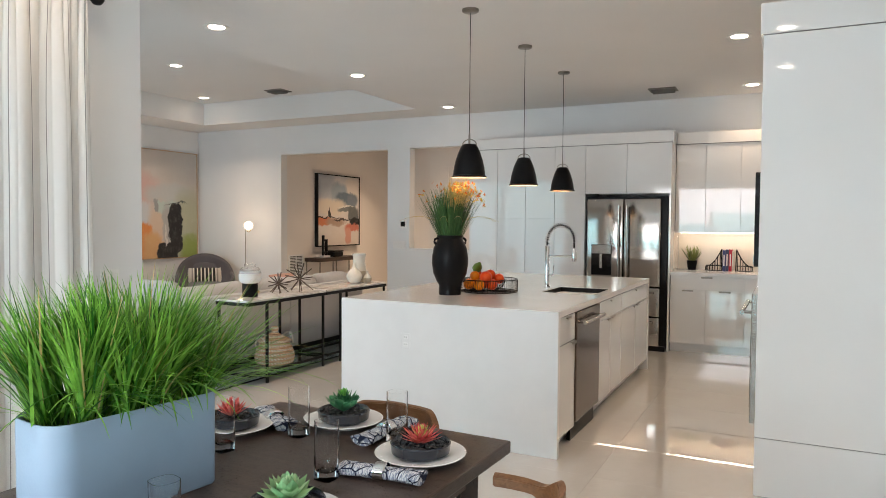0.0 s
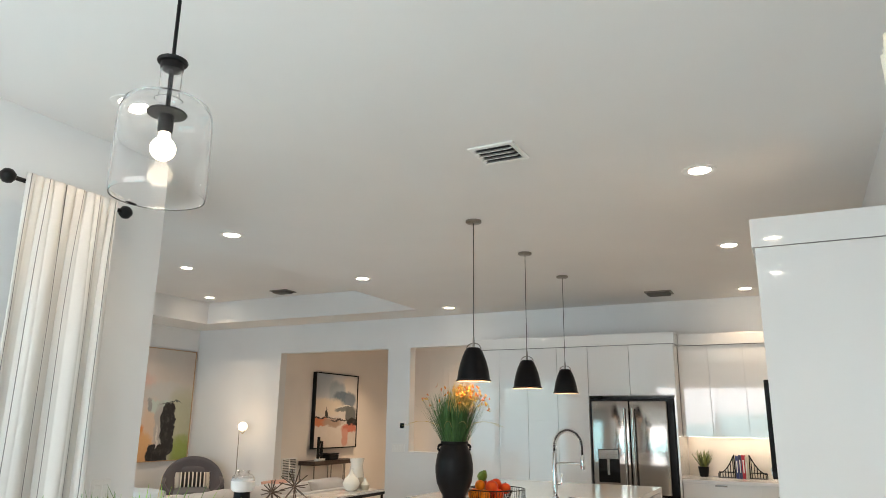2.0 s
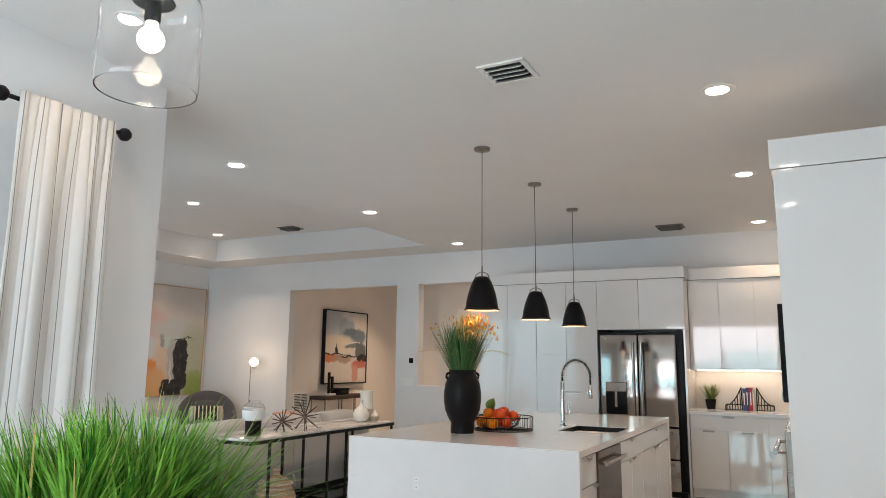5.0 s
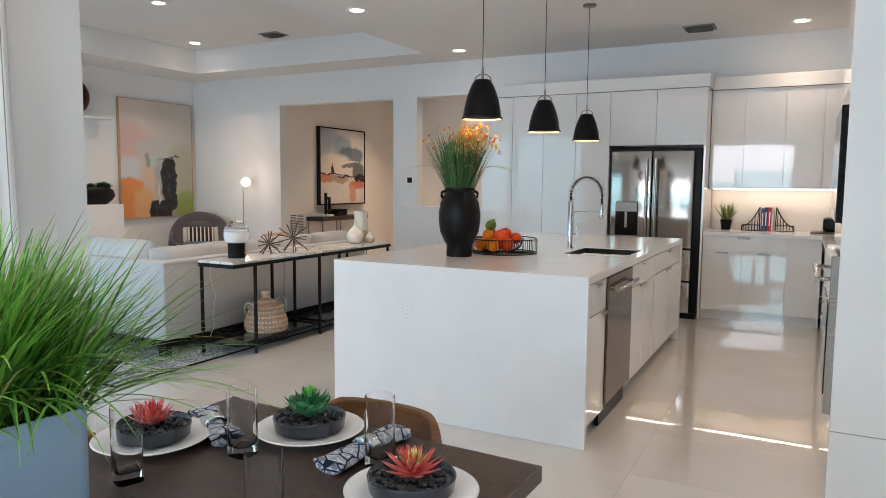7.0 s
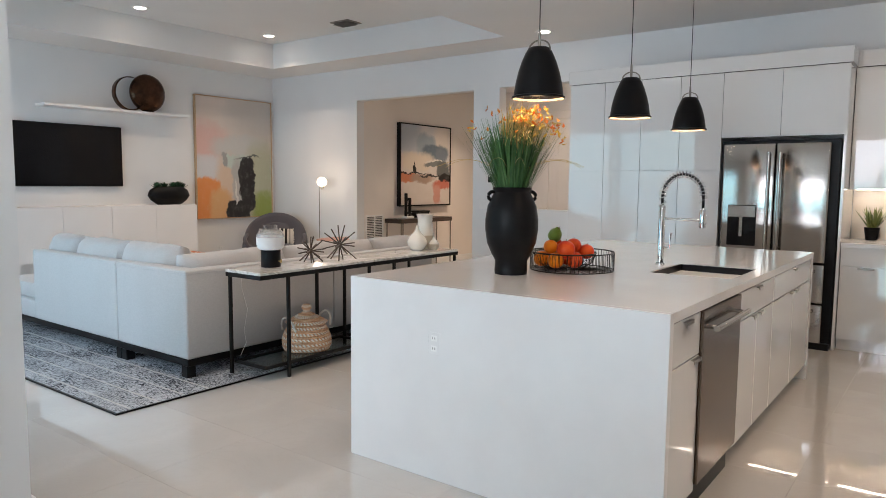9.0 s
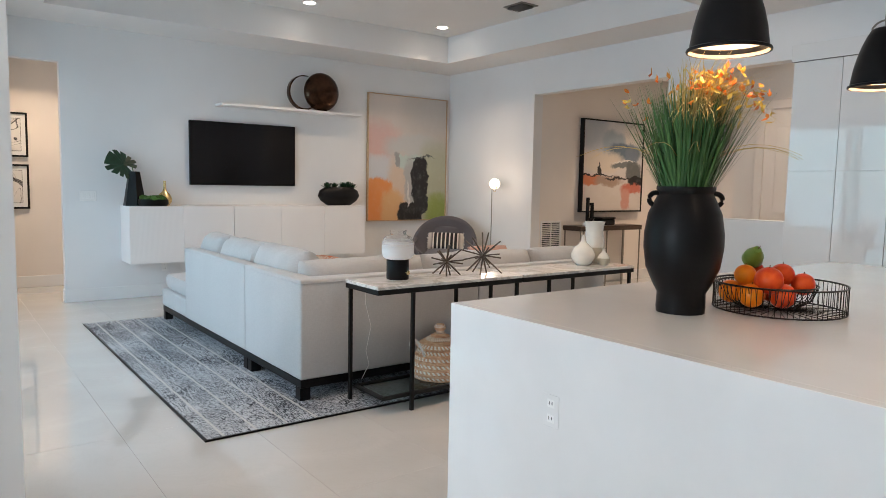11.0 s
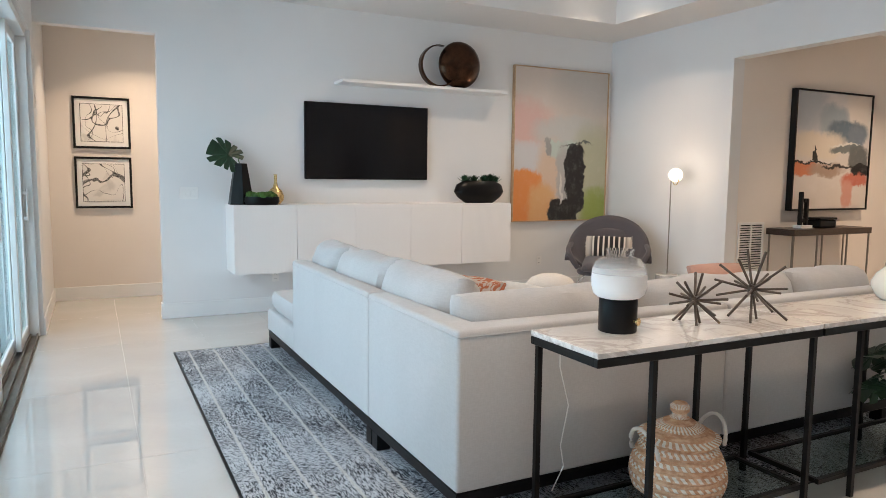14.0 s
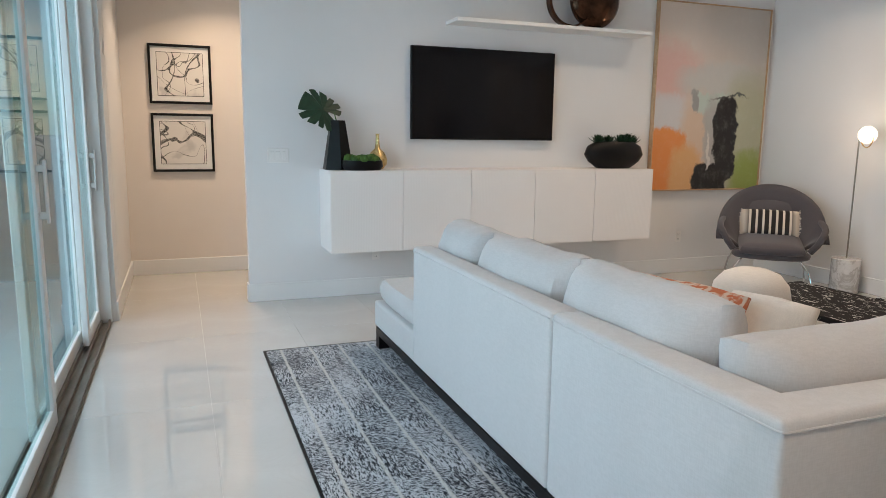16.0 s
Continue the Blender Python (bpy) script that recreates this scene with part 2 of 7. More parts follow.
def basket_material():
    m = material("woven_basket", (0.5, 0.33, 0.2), 0.8, spec=0.2)
    n = Nodes(m)
    v = n.coords()
    sx, sy, sz = n.add("SeparateXYZ", [v]).outputs
    ang = n.add("Math", [sy, sx], operation="ARCTAN2").outputs[0]
    band = n.math("FRACT", n.math("MULTIPLY", sz, 22.0))
    dash = n.math("FRACT", n.math("ADD", n.math("MULTIPLY", ang, 6.0), n.math("MULTIPLY", sz, 22.0)))
    white = n.math("MULTIPLY", n.span(n.math("ABSOLUTE", n.math("SUBTRACT", band, 0.5)), 0.2, 0.26, 1, 0), n.span(n.math("ABSOLUTE", n.math("SUBTRACT", dash, 0.5)), 0.2, 0.3, 1, 0))
    c = n.mix(n.span(n.noise(v, 40, 4).outputs[0], 0.3, 0.7), (0.56, 0.3, 0.17), (0.76, 0.52, 0.34))
    n.color(n.mix(white, c, (0.82, 0.77, 0.68)))
    n.bump(n.math("FRACT", n.math("MULTIPLY", sz, 60.0)), 0.6, 0.004)
    return m


def paint_material(name, base, blobs, aspect, strokes=0.06):
    """A canvas: soft patches of paint (u, v, width, height, softness, colour) over a ground, with ragged edges."""
    m = material(name, base[0], 0.6)
    n = Nodes(m)
    uv = n.coords(which="UV")
    wob = n.noise(uv, 4.0, 6, 0.65)
    d = n.add("VectorMath", [wob.outputs[1], (0.5, 0.5, 0.5)], operation="SUBTRACT").outputs[0]
    fine = n.noise(uv, 18.0, 5, 0.7)
    d2 = n.add("VectorMath", [fine.outputs[1], (0.5, 0.5, 0.5)], operation="SUBTRACT").outputs[0]
    d = n.add("VectorMath", [n.add("VectorMath", {0: d, 3: strokes * 5}, operation="SCALE").outputs[0], n.add("VectorMath", {0: d2, 3: strokes * 2.2}, operation="SCALE").outputs[0]], operation="ADD").outputs[0]
    p = n.add("VectorMath", [uv, d], operation="ADD").outputs[0]
    sx, sy, _ = n.add("SeparateXYZ", [p]).outputs
    c = n.mix(n.span(sy, 0.0, 1.0), base[0], base[1])
    c = n.mix(n.span(wob.outputs[0], 0.35, 0.75, 0, 0.6), c, base[2])
    for u, v, w, h, soft, col in blobs:
        a = n.math("POWER", n.math("ABSOLUTE", n.math("DIVIDE", n.math("SUBTRACT", sx, u), w)), 2.6)
        b = n.math("POWER", n.math("ABSOLUTE", n.math("DIVIDE", n.math("SUBTRACT", sy, v), h)), 2.6)
        r = n.math("ADD", a, b)
        c = n.mix(n.span(r, 1.0 - soft * 0.5, 1.0 + soft, 1, 0), c, col)
    n.color(n.mix(n.span(fine.outputs[0], 0.45, 0.85, 0, 0.1), c, (0.75, 0.72, 0.68)))
    n.bump(fine.outputs[0], 0.3, 0.002)
    return m


def ink_material(name, seed):
    """Sweeping ink strokes that swell and thin, with pale grey washes, on white paper."""
    m = material(name, (0.75, 0.73, 0.7), 0.6)
    n = Nodes(m)
    v = n.coords(which="UV", offset=(seed, seed * 0.7, 0))
    swell = n.noise(v, 2.2, 2).outputs[0]
    ink = 0.0
    for k, (scale, warp, level) in enumerate(((1.3, 0.9, 0.5), (1.7, 1.3, 0.44), (2.3, 0.8, 0.55))):
        line = n.noise(n.coords(which="UV", offset=(seed + k * 3.7, seed - k * 1.9, k)), scale, 0.6, 0.4, warp).outputs[0]
        away = n.math("ABSOLUTE", n.math("SUBTRACT", line, level))
        width = n.span(swell, 0.35, 0.7, 0.0025, 0.03 - 0.009 * k)
        stroke = n.span(n.math("DIVIDE", away, width), 0.6, 1.1, 1, 0)
        ink = n.math("MAXIMUM", ink, stroke)
    rag = n.span(n.noise(v, 34, 4, 0.7).outputs[0], 0.3, 0.62, 0.45, 1.0)
    wash = n.span(n.noise(v, 3.1, 3, 0.5, 0.8).outputs[0], 0.58, 0.72, 0, 0.4)
    c = n.mix(wash, (0.72, 0.7, 0.67), (0.33, 0.33, 0.33))
    n.color(n.mix(n.math("MULTIPLY", ink, rag), c, (0.02, 0.02, 0.022)))
    return m


TILE = tile_material()
LINEN = linen_material("sofa_linen", (0.5, 0.49, 0.485))
SHELL_WOOL = linen_material("dark_grey_wool", (0.085, 0.08, 0.09), 700)
TABLE_WOOD = wood_material("espresso_wood", (0.035, 0.022, 0.016), (0.06, 0.037, 0.026), 0.32)
CHAIR_WOOD = wood_material("walnut", (0.14, 0.06, 0.022), (0.22, 0.1, 0.042), 0.4)
MARBLE = marble_material()
RUG = rug_material()
CURTAIN = stripe_cloth()
BASKET = basket_material()
PLANTER = varied("blue_grey_planter", (0.25, 0.33, 0.42), 0.55, 0.08, 3, 150, 0.1)
CERAMIC = varied("cream_ceramic", (0.74, 0.71, 0.64), 0.16, 0.04, 6, 60, 0.01, 0.0004, coat=0.5)
CERAMIC_TAN = varied("tan_ceramic", (0.46, 0.42, 0.33), 0.35, 0.06, 8, 100, 0.08)
DARK_BOWL = varied("charcoal_bowl", (0.016, 0.02, 0.028), 0.2, 0.06, 3, 12, 0.005, 0.0002, coat=0.4)
PLATE = varied("white_plate", (0.74, 0.73, 0.72), 0.22, 0.03, 10, 60, 0.01, 0.0003)
BRONZE = varied("aged_bronze", (0.06, 0.03, 0.017), 0.17, 0.5, 7, 90, 0.15, metal=0.85)
URCHIN = varied("bronze_rod", (0.11, 0.09, 0.075), 0.4, 0.2, 20, 200, 0.1, metal=0.5)


def leaf_material(name, a, b, rough=0.45, thin=0.0):
    m = material(name, a, rough)
    n = Nodes(m)
    isl = n.add("NewGeometry").outputs["Random Per Island"]
    own = n.add("ObjectInfo").outputs["Random"]
    c = n.mix(n.math("FRACT", n.math("ADD", isl, own)), a, b)
    c = n.mix(n.span(n.noise(n.coords(), 25, 3).outputs[0], 0.4, 0.7, 0, 0.4), c, tuple(x * 0.5 for x in a))
    n.color(c)
    if thin:
        out = n.t.nodes["Material Output"].inputs["Surface"]
        n.put(n.add("MixShader", [thin, n.b.outputs[0], n.add("BsdfTranslucent", {"Color": c}).outputs[0]]).outputs[0], out)
    return m


GRASS = leaf_material("grass_blade", (0.02, 0.14, 0.015), (0.36, 0.7, 0.11), 0.32, 0.35)
STEM = leaf_material("reed_green", (0.03, 0.1, 0.03), (0.08, 0.19, 0.05))
MONSTERA = leaf_material("monstera_leaf", (0.012, 0.04, 0.02), (0.025, 0.07, 0.03), 0.3)
SUCC_GREEN = leaf_material("succulent_green", (0.02, 0.13, 0.05), (0.06, 0.24, 0.1))
SUCC_LIME = leaf_material("succulent_lime", (0.1, 0.42, 0.06), (0.2, 0.55, 0.1))
SUCC_PALE = leaf_material("succulent_pale", (0.2, 0.42, 0.2), (0.42, 0.6, 0.32))
SUCC_RED = leaf_material("succulent_red", (0.6, 0.05, 0.06), (0.75, 0.2, 0.14))
SUCC_YEL = leaf_material("succulent_yellow", (0.6, 0.62, 0.1), (0.7, 0.7, 0.25))
MOSS = leaf_material("moss", (0.03, 0.08, 0.015), (0.08, 0.17, 0.03), 0.9)
PETAL_O = leaf_material("orange_petal", (0.75, 0.12, 0.02), (0.85, 0.4, 0.03))
PETAL_Y = leaf_material("yellow_petal", (0.8, 0.5, 0.05), (0.8, 0.65, 0.2))
STRAW = leaf_material("straw_blade", (0.55, 0.4, 0.12), (0.7, 0.56, 0.25))


# ---- building helpers ----
def box(bm, x0, x1, y0, y1, z0, z1, bevel=0.0, seg=1):
    """Adds an upright box to bm."""
    r = bmesh.ops.create_cube(bm, size=1.0)
    m = Matrix.LocRotScale(((x0 + x1) / 2, (y0 + y1) / 2, (z0 + z1) / 2), None, (abs(x1 - x0), abs(y1 - y0), abs(z1 - z0)))
    bmesh.ops.transform(bm, matrix=m, verts=r["verts"])
    if bevel:
        edges = list({e for v in r["verts"] for e in v.link_edges})
        bmesh.ops.bevel(bm, geom=edges, offset=bevel, segments=seg, affect="EDGES", profile=0.5)
    return bm


def boxed(*a, **k):
    return box(bmesh.new(), *a, **k)


def lathe(profile, seg=32, bm=None, at=(0, 0, 0), caps=True):
    """Turns a profile of (radius, height) round the z axis."""
    bm = bm or bmesh.new()
    rings = []
    for r, z in profile:
        ring = []
        for i in range(seg):
            a = 2 * math.pi * i / seg
            ring.append(bm.verts.new((at[0] + r * math.cos(a), at[1] + r * math.sin(a), at[2] + z)))
        rings.append(ring)
    for a, b in zip(rings, rings[1:]):
        for i in range(seg):
            bm.faces.new((a[i], a[(i + 1) % seg], b[(i + 1) % seg], b[i]))
    if caps and profile[0][0] > 1e-4:
        bm.faces.new(list(reversed(rings[0])))
    if caps and profile[-1][0] > 1e-4:
        bm.faces.new(rings[-1])
    bmesh.ops.remove_doubles(bm, verts=[v for ring in rings for v in ring], dist=1e-5)
    return bm


def tube(points, radius, seg=8, bm=None, taper=None):
    """A round bar along points."""
    bm = bm or bmesh.new()
    pts = [Vector(p) for p in points]
    rings = []
    up = Vector((0, 0, 1))
    for i, p in enumerate(pts):
        d = (pts[min(i + 1, len(pts) - 1)] - pts[max(i - 1, 0)]).normalized()
        ref = up if abs(d.z) < 0.95 else Vector((1, 0, 0))
        s = d.cross(ref).normalized()
        u = s.cross(d)
        r = radius if taper is None else radius + (taper - radius) * i / (len(pts) - 1)
        rings.append([bm.verts.new(p + (s * math.cos(2 * math.pi * k / seg) + u * math.sin(2 * math.pi * k / seg)) * r) for k in range(seg)])
    for a, b in zip(rings, rings[1:]):
        for k in range(seg):
            bm.faces.new((a[k], a[(k + 1) % seg], b[(k + 1) % seg], b[k]))
    bm.faces.new(list(reversed(rings[0]))), bm.faces.new(rings[-1])
    return bm


def part(name, bm, mat, parent=None, label="", smooth=False):
    """Links a bmesh as one mesh object, under a thing or a part."""
    me = bpy.data.meshes.new(name)
    bmesh.ops.recalc_face_normals(bm, faces=bm.faces)
    for f in bm.faces:
        f.smooth = smooth
    bm.to_mesh(me)
    bm.free()
    for m in mat if isinstance(mat, (list, tuple)) else [mat]:
        me.materials.append(m)
    if smooth:
        me.set_sharp_from_angle(angle=radians(40))
    ob = new(name, me)
    if parent:
        ob.parent = parent
    if label:
        ob["label"] = label
    return ob


def thing(name, label, category, x=0, y=0, z=0, rz=0, group=""):
    ob = new(name)
    ob.empty_display_size = 0.1
    ob.matrix_world = pose(x, y, z, 0, 0, rz)
    return tagged(ob, label, category, group)


def setting(name, bm, mat, label="", category="", smooth=False):
    return tagged(part(name, bm, mat, None, "", smooth), label, category, "", "structure")


def wall(name, x0, x1, y0, y1, z1, holes, mat=None, label="white painted wall", z0=0.0):
    """A wall with real openings; holes are (from, to, bottom, top) along its longer side."""
    bm = bmesh.new()
    along_x = abs(x1 - x0) > abs(y1 - y0)
    a, b = (x0, x1) if along_x else (y0, y1)

    def piece(p, q, r, s):
        if q - p > 1e-4 and s - r > 1e-4:
            box(bm, p, q, y0, y1, r, s) if along_x else box(bm, x0, x1, p, q, r, s)

    at = a
    for p, q, r, s in sorted(holes):
        piece(at, p, z0, z1), piece(p, q, z0, r), piece(p, q, s, z1)
        at = q
    piece(at, b, z0, z1)
    return setting(name, bm, mat or WALL, label, "wall")


# ---- structure ----
H = 2.97
XL, XR, YD = -2.02, 1.76, -1.34
wall("wall_tv", -8.07, -7.95, -1.34, 4.75, H, [(-1.339, -0.40, 0, 2.565)])
wall("wall_back", -8.07, 1.90, 4.75, 4.90, H, [(-6.13, -4.12, 0, 2.525), (-3.745, -2.78, 1.07, 2.53)])
wall("wall_sliding_door", -9.47, XL, -1.56, YD, H, [(-7.65, -2.75, 0, 2.44)])
wall("wall_dining_left", -2.20, XL, -5.72, -1.56, H, [(-4.65, -2.42, 0.08, 2.42)])
wall("wall_right", XR, 1.90, -5.72, 4.75, H, [(-4.6, -2.75, 0.08, 2.42)])
wall("wall_rear", XL, XR, -5.72, -5.60, H, [(-1.95, 0.75, 0.0, 2.42)])
wall("wall_hall_end", -9.47, -9.35, -1.34, 1.4, H, [], BEIGE, "warm beige hall wall")
wall("wall_hall_side", -9.35, -8.07, 1.28, 1.40, H, [], BEIGE, "warm beige hall wall")
wall("wall_niche_back", -4.12, 1.90, 6.09, 6.21, H, [], BEIGE, "beige painted hallway wall")
wall("wall_corridor_left", -6.25, -6.13, 4.90, 8.20, H, [], BEIGE, "beige painted corridor wall")
wall("wall_corridor_right", -4.12, -4.00, 6.21, 8.20, H, [], BEIGE, "beige painted corridor wall")
wall("wall_corridor_end", -6.25, -4.00, 8.20, 8.32, H, [], BEIGE, "beige painted corridor wall")
wall("wall_niche_split", -2.30, -2.18, 4.90, 6.09, H, [], BEIGE, "beige painted hallway wall")

bm = bmesh.new()
TX0, TX1, TY0, TY1, TZ = -7.15, -3.29, -0.62, 4.11, 3.31
box(bm, -9.5, TX0, -5.75, 8.35, H, H + 0.5)
box(bm, TX1, 1.95, -5.75, 8.35, H, H + 0.5)
box(bm, TX0, TX1, -5.75, TY0, H, H + 0.5)
box(bm, TX0, TX1, TY1, 8.35, H, H + 0.5)
box(bm, TX0, TX1, TY0, TY1, TZ, TZ + 0.16)
setting("ceiling", bm, CEIL, "white ceiling with a recessed tray over the living room", "ceiling")

setting("floor", boxed(-9.5, 1.95, -5.75, 8.35, -0.12, -0.003), varied("grout", (0.62, 0.6, 0.57), 0.5), "glossy cream porcelain tile floor", "floor")
floor = bpy.data.objects["floor"]
setting("ground", boxed(-400, 400, -400, 400, -0.4, -0.16), varied("patio_concrete", (0.34, 0.35, 0.34), 0.8, 0.15, 0.3, 40, 0.2), "pale concrete patio ground", "ground")

BASE = 0.14
bm = bmesh.new()
for x0, x1, y0, y1 in [(-7.95, -7.936, -0.40, 4.75), (-7.936, -6.13, 4.736, 4.75), (-4.12, -2.47, 4.736, 4.75), (-2.75, XL + 0.014, YD, YD + 0.014), (-8.064, -7.65, YD, YD + 0.014), (XL, XL + 0.014, -2.42, YD), (XL, XL + 0.014, -5.6, -4.65), (XR - 0.014, XR, -2.75, -0.06), (-9.35, -9.336, YD, 1.28), (-9.336, -8.07, YD, YD + 0.012), (-6.13, -6.116, 4.90, 8.2), (-6.116, -4.12, 8.186, 8.2), (-8.064, -7.95, -0.414, -0.40)]:
    box(bm, x0, x1, y0, y1, 0, BASE, 0.003)
setting("baseboard", bm, TRIM, "white painted baseboard", "baseboard")


def sliding_door(name, x0, x1, y, z1, panels, m=None):
    """A sliding glass door: track, head, and panels on three rails."""
    d = tagged(new(name), "white aluminium sliding glass door with teal tinted panes", "sliding door", "", "structure")
    if m:
        d.matrix_world = m
    part("head_frame", boxed(x0, x1, y - 0.09, y + 0.09, z1 - 0.06, z1, 0.004), ALU, d)
    for x in (x0, x1 - 0.05):
        part("side_frame", boxed(x, x + 0.05, y - 0.09, y + 0.09, 0, z1 - 0.06, 0.004), ALU, d)
    bm = boxed(x0, x1, y - 0.09, y + 0.09, -0.004, 0.006)
    for k in range(4):
        yy = y - 0.075 + k * 0.05
        box(bm, x0, x1, yy - 0.006, yy + 0.006, 0.006, 0.028)
    part("track", bm, TRACK, d, "bronze floor track")
    for n, (a, b, rail) in enumerate(panels):
        yy = y - 0.05 + rail * 0.05
        p = boxed(a, a + 0.07, yy - 0.018, yy + 0.018, 0.03, z1 - 0.06, 0.004)
        box(p, b - 0.07, b, yy - 0.018, yy + 0.018, 0.03, z1 - 0.06, 0.004)
        box(p, a + 0.07, b - 0.07, yy - 0.018, yy + 0.018, 0.03, 0.11, 0.003)
        box(p, a + 0.07, b - 0.07, yy - 0.018, yy + 0.018, z1 - 0.13, z1 - 0.06, 0.003)
        fr = part("panel_frame", p, ALU, d)
        g = part("pane", boxed(a + 0.065, b - 0.065, yy - 0.004, yy + 0.004, 0.105, z1 - 0.125), TEAL_GLASS, fr, "teal tinted glass pane")
        g.visible_shadow = False
        h = boxed(a + 0.02, a + 0.05, yy + 0.018, yy + 0.05, 0.95, 0.98, 0.004)
        box(h, a + 0.02, a + 0.05, yy + 0.018, yy + 0.05, 1.15, 1.18, 0.004)
        box(h, a + 0.022, a + 0.048, yy + 0.044, yy + 0.056, 0.93, 1.2, 0.004)
        part("handle", h, ALU, fr)
    return d


sliding_door("door_1", -7.65, -2.75, -1.46, 2.44, [(-7.6, -6.95, 1), (-7.1, -5.55, 0), (-5.75, -4.2, 1), (-4.4, -2.8, 2)])
# rear door, unseen and freely placed, to let daylight in from behind
sliding_door("door_2", -1.95, 0.75, -5.66, 2.42, [(-1.9, -0.5, 0), (-0.6, 0.7, 2)])


def window(name, x0, x1, y0, y1, z0, z1):
    w = tagged(new(name), "white framed window with clear panes", "window", "", "structure")
    bm = boxed(x0, x1, y0, y0 + 0.06, z0, z1, 0.004)
    box(bm, x0, x1, y1 - 0.06, y1, z0, z1, 0.004)
    box(bm, x0, x1, y0 + 0.06, y1 - 0.06, z0, z0 + 0.06, 0.004)
    box(bm, x0, x1, y0 + 0.06, y1 - 0.06, z1 - 0.06, z1, 0.004)
    ym = (y0 + y1) / 2
    box(bm, x0, x1, ym - 0.03, ym + 0.03, z0 + 0.06, z1 - 0.06, 0.004)
    part("window_frame", bm, ALU, w)
    xm = (x0 + x1) / 2
    for a, b in ((y0 + 0.06, ym - 0.03), (ym + 0.03, y1 - 0.06)):
        g = part("pane", boxed(xm - 0.004, xm + 0.004, a, b, z0 + 0.06, z1 - 0.06), TEAL_GLASS, w)
        g.visible_shadow = False


window("window_1", -2.15, -2.09, -4.65, -2.42, 0.08, 2.42)
window("window_2", 1.80, 1.86, -4.6, -2.75, 0.08, 2.42)


def hall_door(name, x0, x1, z1, mat, label):
    """A panelled door with casing, on the hallway's back wall."""
    d = tagged(new(name), label, "door", "", "structure")
    c = boxed(x0 - 0.1, x0, 6.055, 6.09, 0, z1 + 0.1, 0.004)
    box(c, x1, x1 + 0.1, 6.055, 6.09, 0, z1 + 0.1, 0.004)
    box(c, x0, x1, 6.055, 6.09, z1, z1 + 0.1, 0.004)
    part("casing", c, mat, d)
    p = boxed(x0, x1, 6.07, 6.09, 0.005, z1, 0.002)
    for za, zb in ((0.2, 0.95), (1.1, z1 - 0.2)):
        box(p, x0 + 0.14, x1 - 0.14, 6.062, 6.07, za, zb, 0.006)
    leaf = part("door_leaf", p, mat, d)
    part("door_handle", tube([(x0 + 0.07, 6.07, 1.0), (x0 + 0.07, 6.02, 1.0), (x0 + 0.17, 6.015, 1.0)], 0.009), NICKEL, leaf)


hall_door("door_3", -3.76, -2.95, 2.26, BEIGE, "beige painted interior door with casing")


# ---- ceiling fixtures ----
def downlight(x, y, z, watts):
    d = thing("recessed_light", "white recessed downlight, lit, in the ceiling", "downlight", x, y, z, group="recessed ceiling lights")
    part("trim_ring", lathe([(0.062, -0.001), (0.075, -0.006), (0.098, -0.004), (0.1, 0.0)], 40), PLASTIC_WHITE, d, smooth=True)
    part("lens", lathe([(0.0, -0.004), (0.062, -0.004), (0.062, 0.0)], 40), LIGHT_DISC, d, "lit warm lens", True)
    lamp("downlight_glow", "AREA", watts, WARM, look((x, y, z - 0.012), (x, y + 0.0001, 0)), 0.12, spread=110)


for x, y in ((-2.81, 0.03), (-2.81, 2.0), (0.84, 2.05), (0.84, 0.06)):
    downlight(x, y, H, 8)
for x, y in ((-2.82, 4.14), (0.835, 4.2)):
    downlight(x, y, H, 3.5)
# (-1.5, -3.48) is unseen, assumed as the pair of (1.17, -3.48)
for x, y in ((1.18, -2.04), (-1.5, -2.04), (1.17, -3.48), (-1.5, -3.48)):
    downlight(x, y, H, 2.5)
for x, y in ((-6.73, 1.89), (-6.73, 3.70), (-5.39, 1.96)):
    downlight(x, y, TZ, 9)
# unseen hall, corridor and back-room downlights, added to light those walls warm
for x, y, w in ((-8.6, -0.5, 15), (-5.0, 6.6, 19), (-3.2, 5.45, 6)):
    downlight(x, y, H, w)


def ceiling_vent(x, y, z, sx, sy, slats, tilt=35, paint=None):
    v = thing("ceiling_vent", ("grey" if paint else "white") + " toned metal ceiling air vent with angled slats", "vent", x, y, z)
    part("backing", boxed(-sx / 2 + 0.02, sx / 2 - 0.02, -sy / 2 + 0.02, sy / 2 - 0.02, -0.004, 0), GAP_SHADE, v)
    f = bmesh.new()
    for a in ((-sx / 2, sx / 2, -sy / 2, -sy / 2 + 0.03), (-sx / 2, sx / 2, sy / 2 - 0.03, sy / 2), (-sx / 2, -sx / 2 + 0.03, -sy / 2 + 0.03, sy / 2 - 0.03), (sx / 2 - 0.03, sx / 2, -sy / 2 + 0.03, sy / 2 - 0.03)):
        box(f, *a, -0.012, 0, 0.003)
    part("frame", f, paint or PLASTIC_WHITE, v)
    for k in range(slats):
        yy = -sy / 2 + 0.03 + (k + 0.5) * (sy - 0.06) / slats
        s = bmesh.new()
        box(s, -sx / 2 + 0.03, sx / 2 - 0.03, -0.022, 0.022, -0.0015, 0.0015)
        bmesh.ops.transform(s, matrix=pose(0, yy, -0.018, tilt), verts=s.verts)
        part("slat", s, paint or PLASTIC_WHITE, v)


ceiling_vent(-0.14, -0.71, H, 0.27, 0.27, 4)
# the two far vents are toned grey to look shaded
ceiling_vent(-0.08, 4.08, H, 0.3, 0.25, 5, 55, VENT_SHADED)
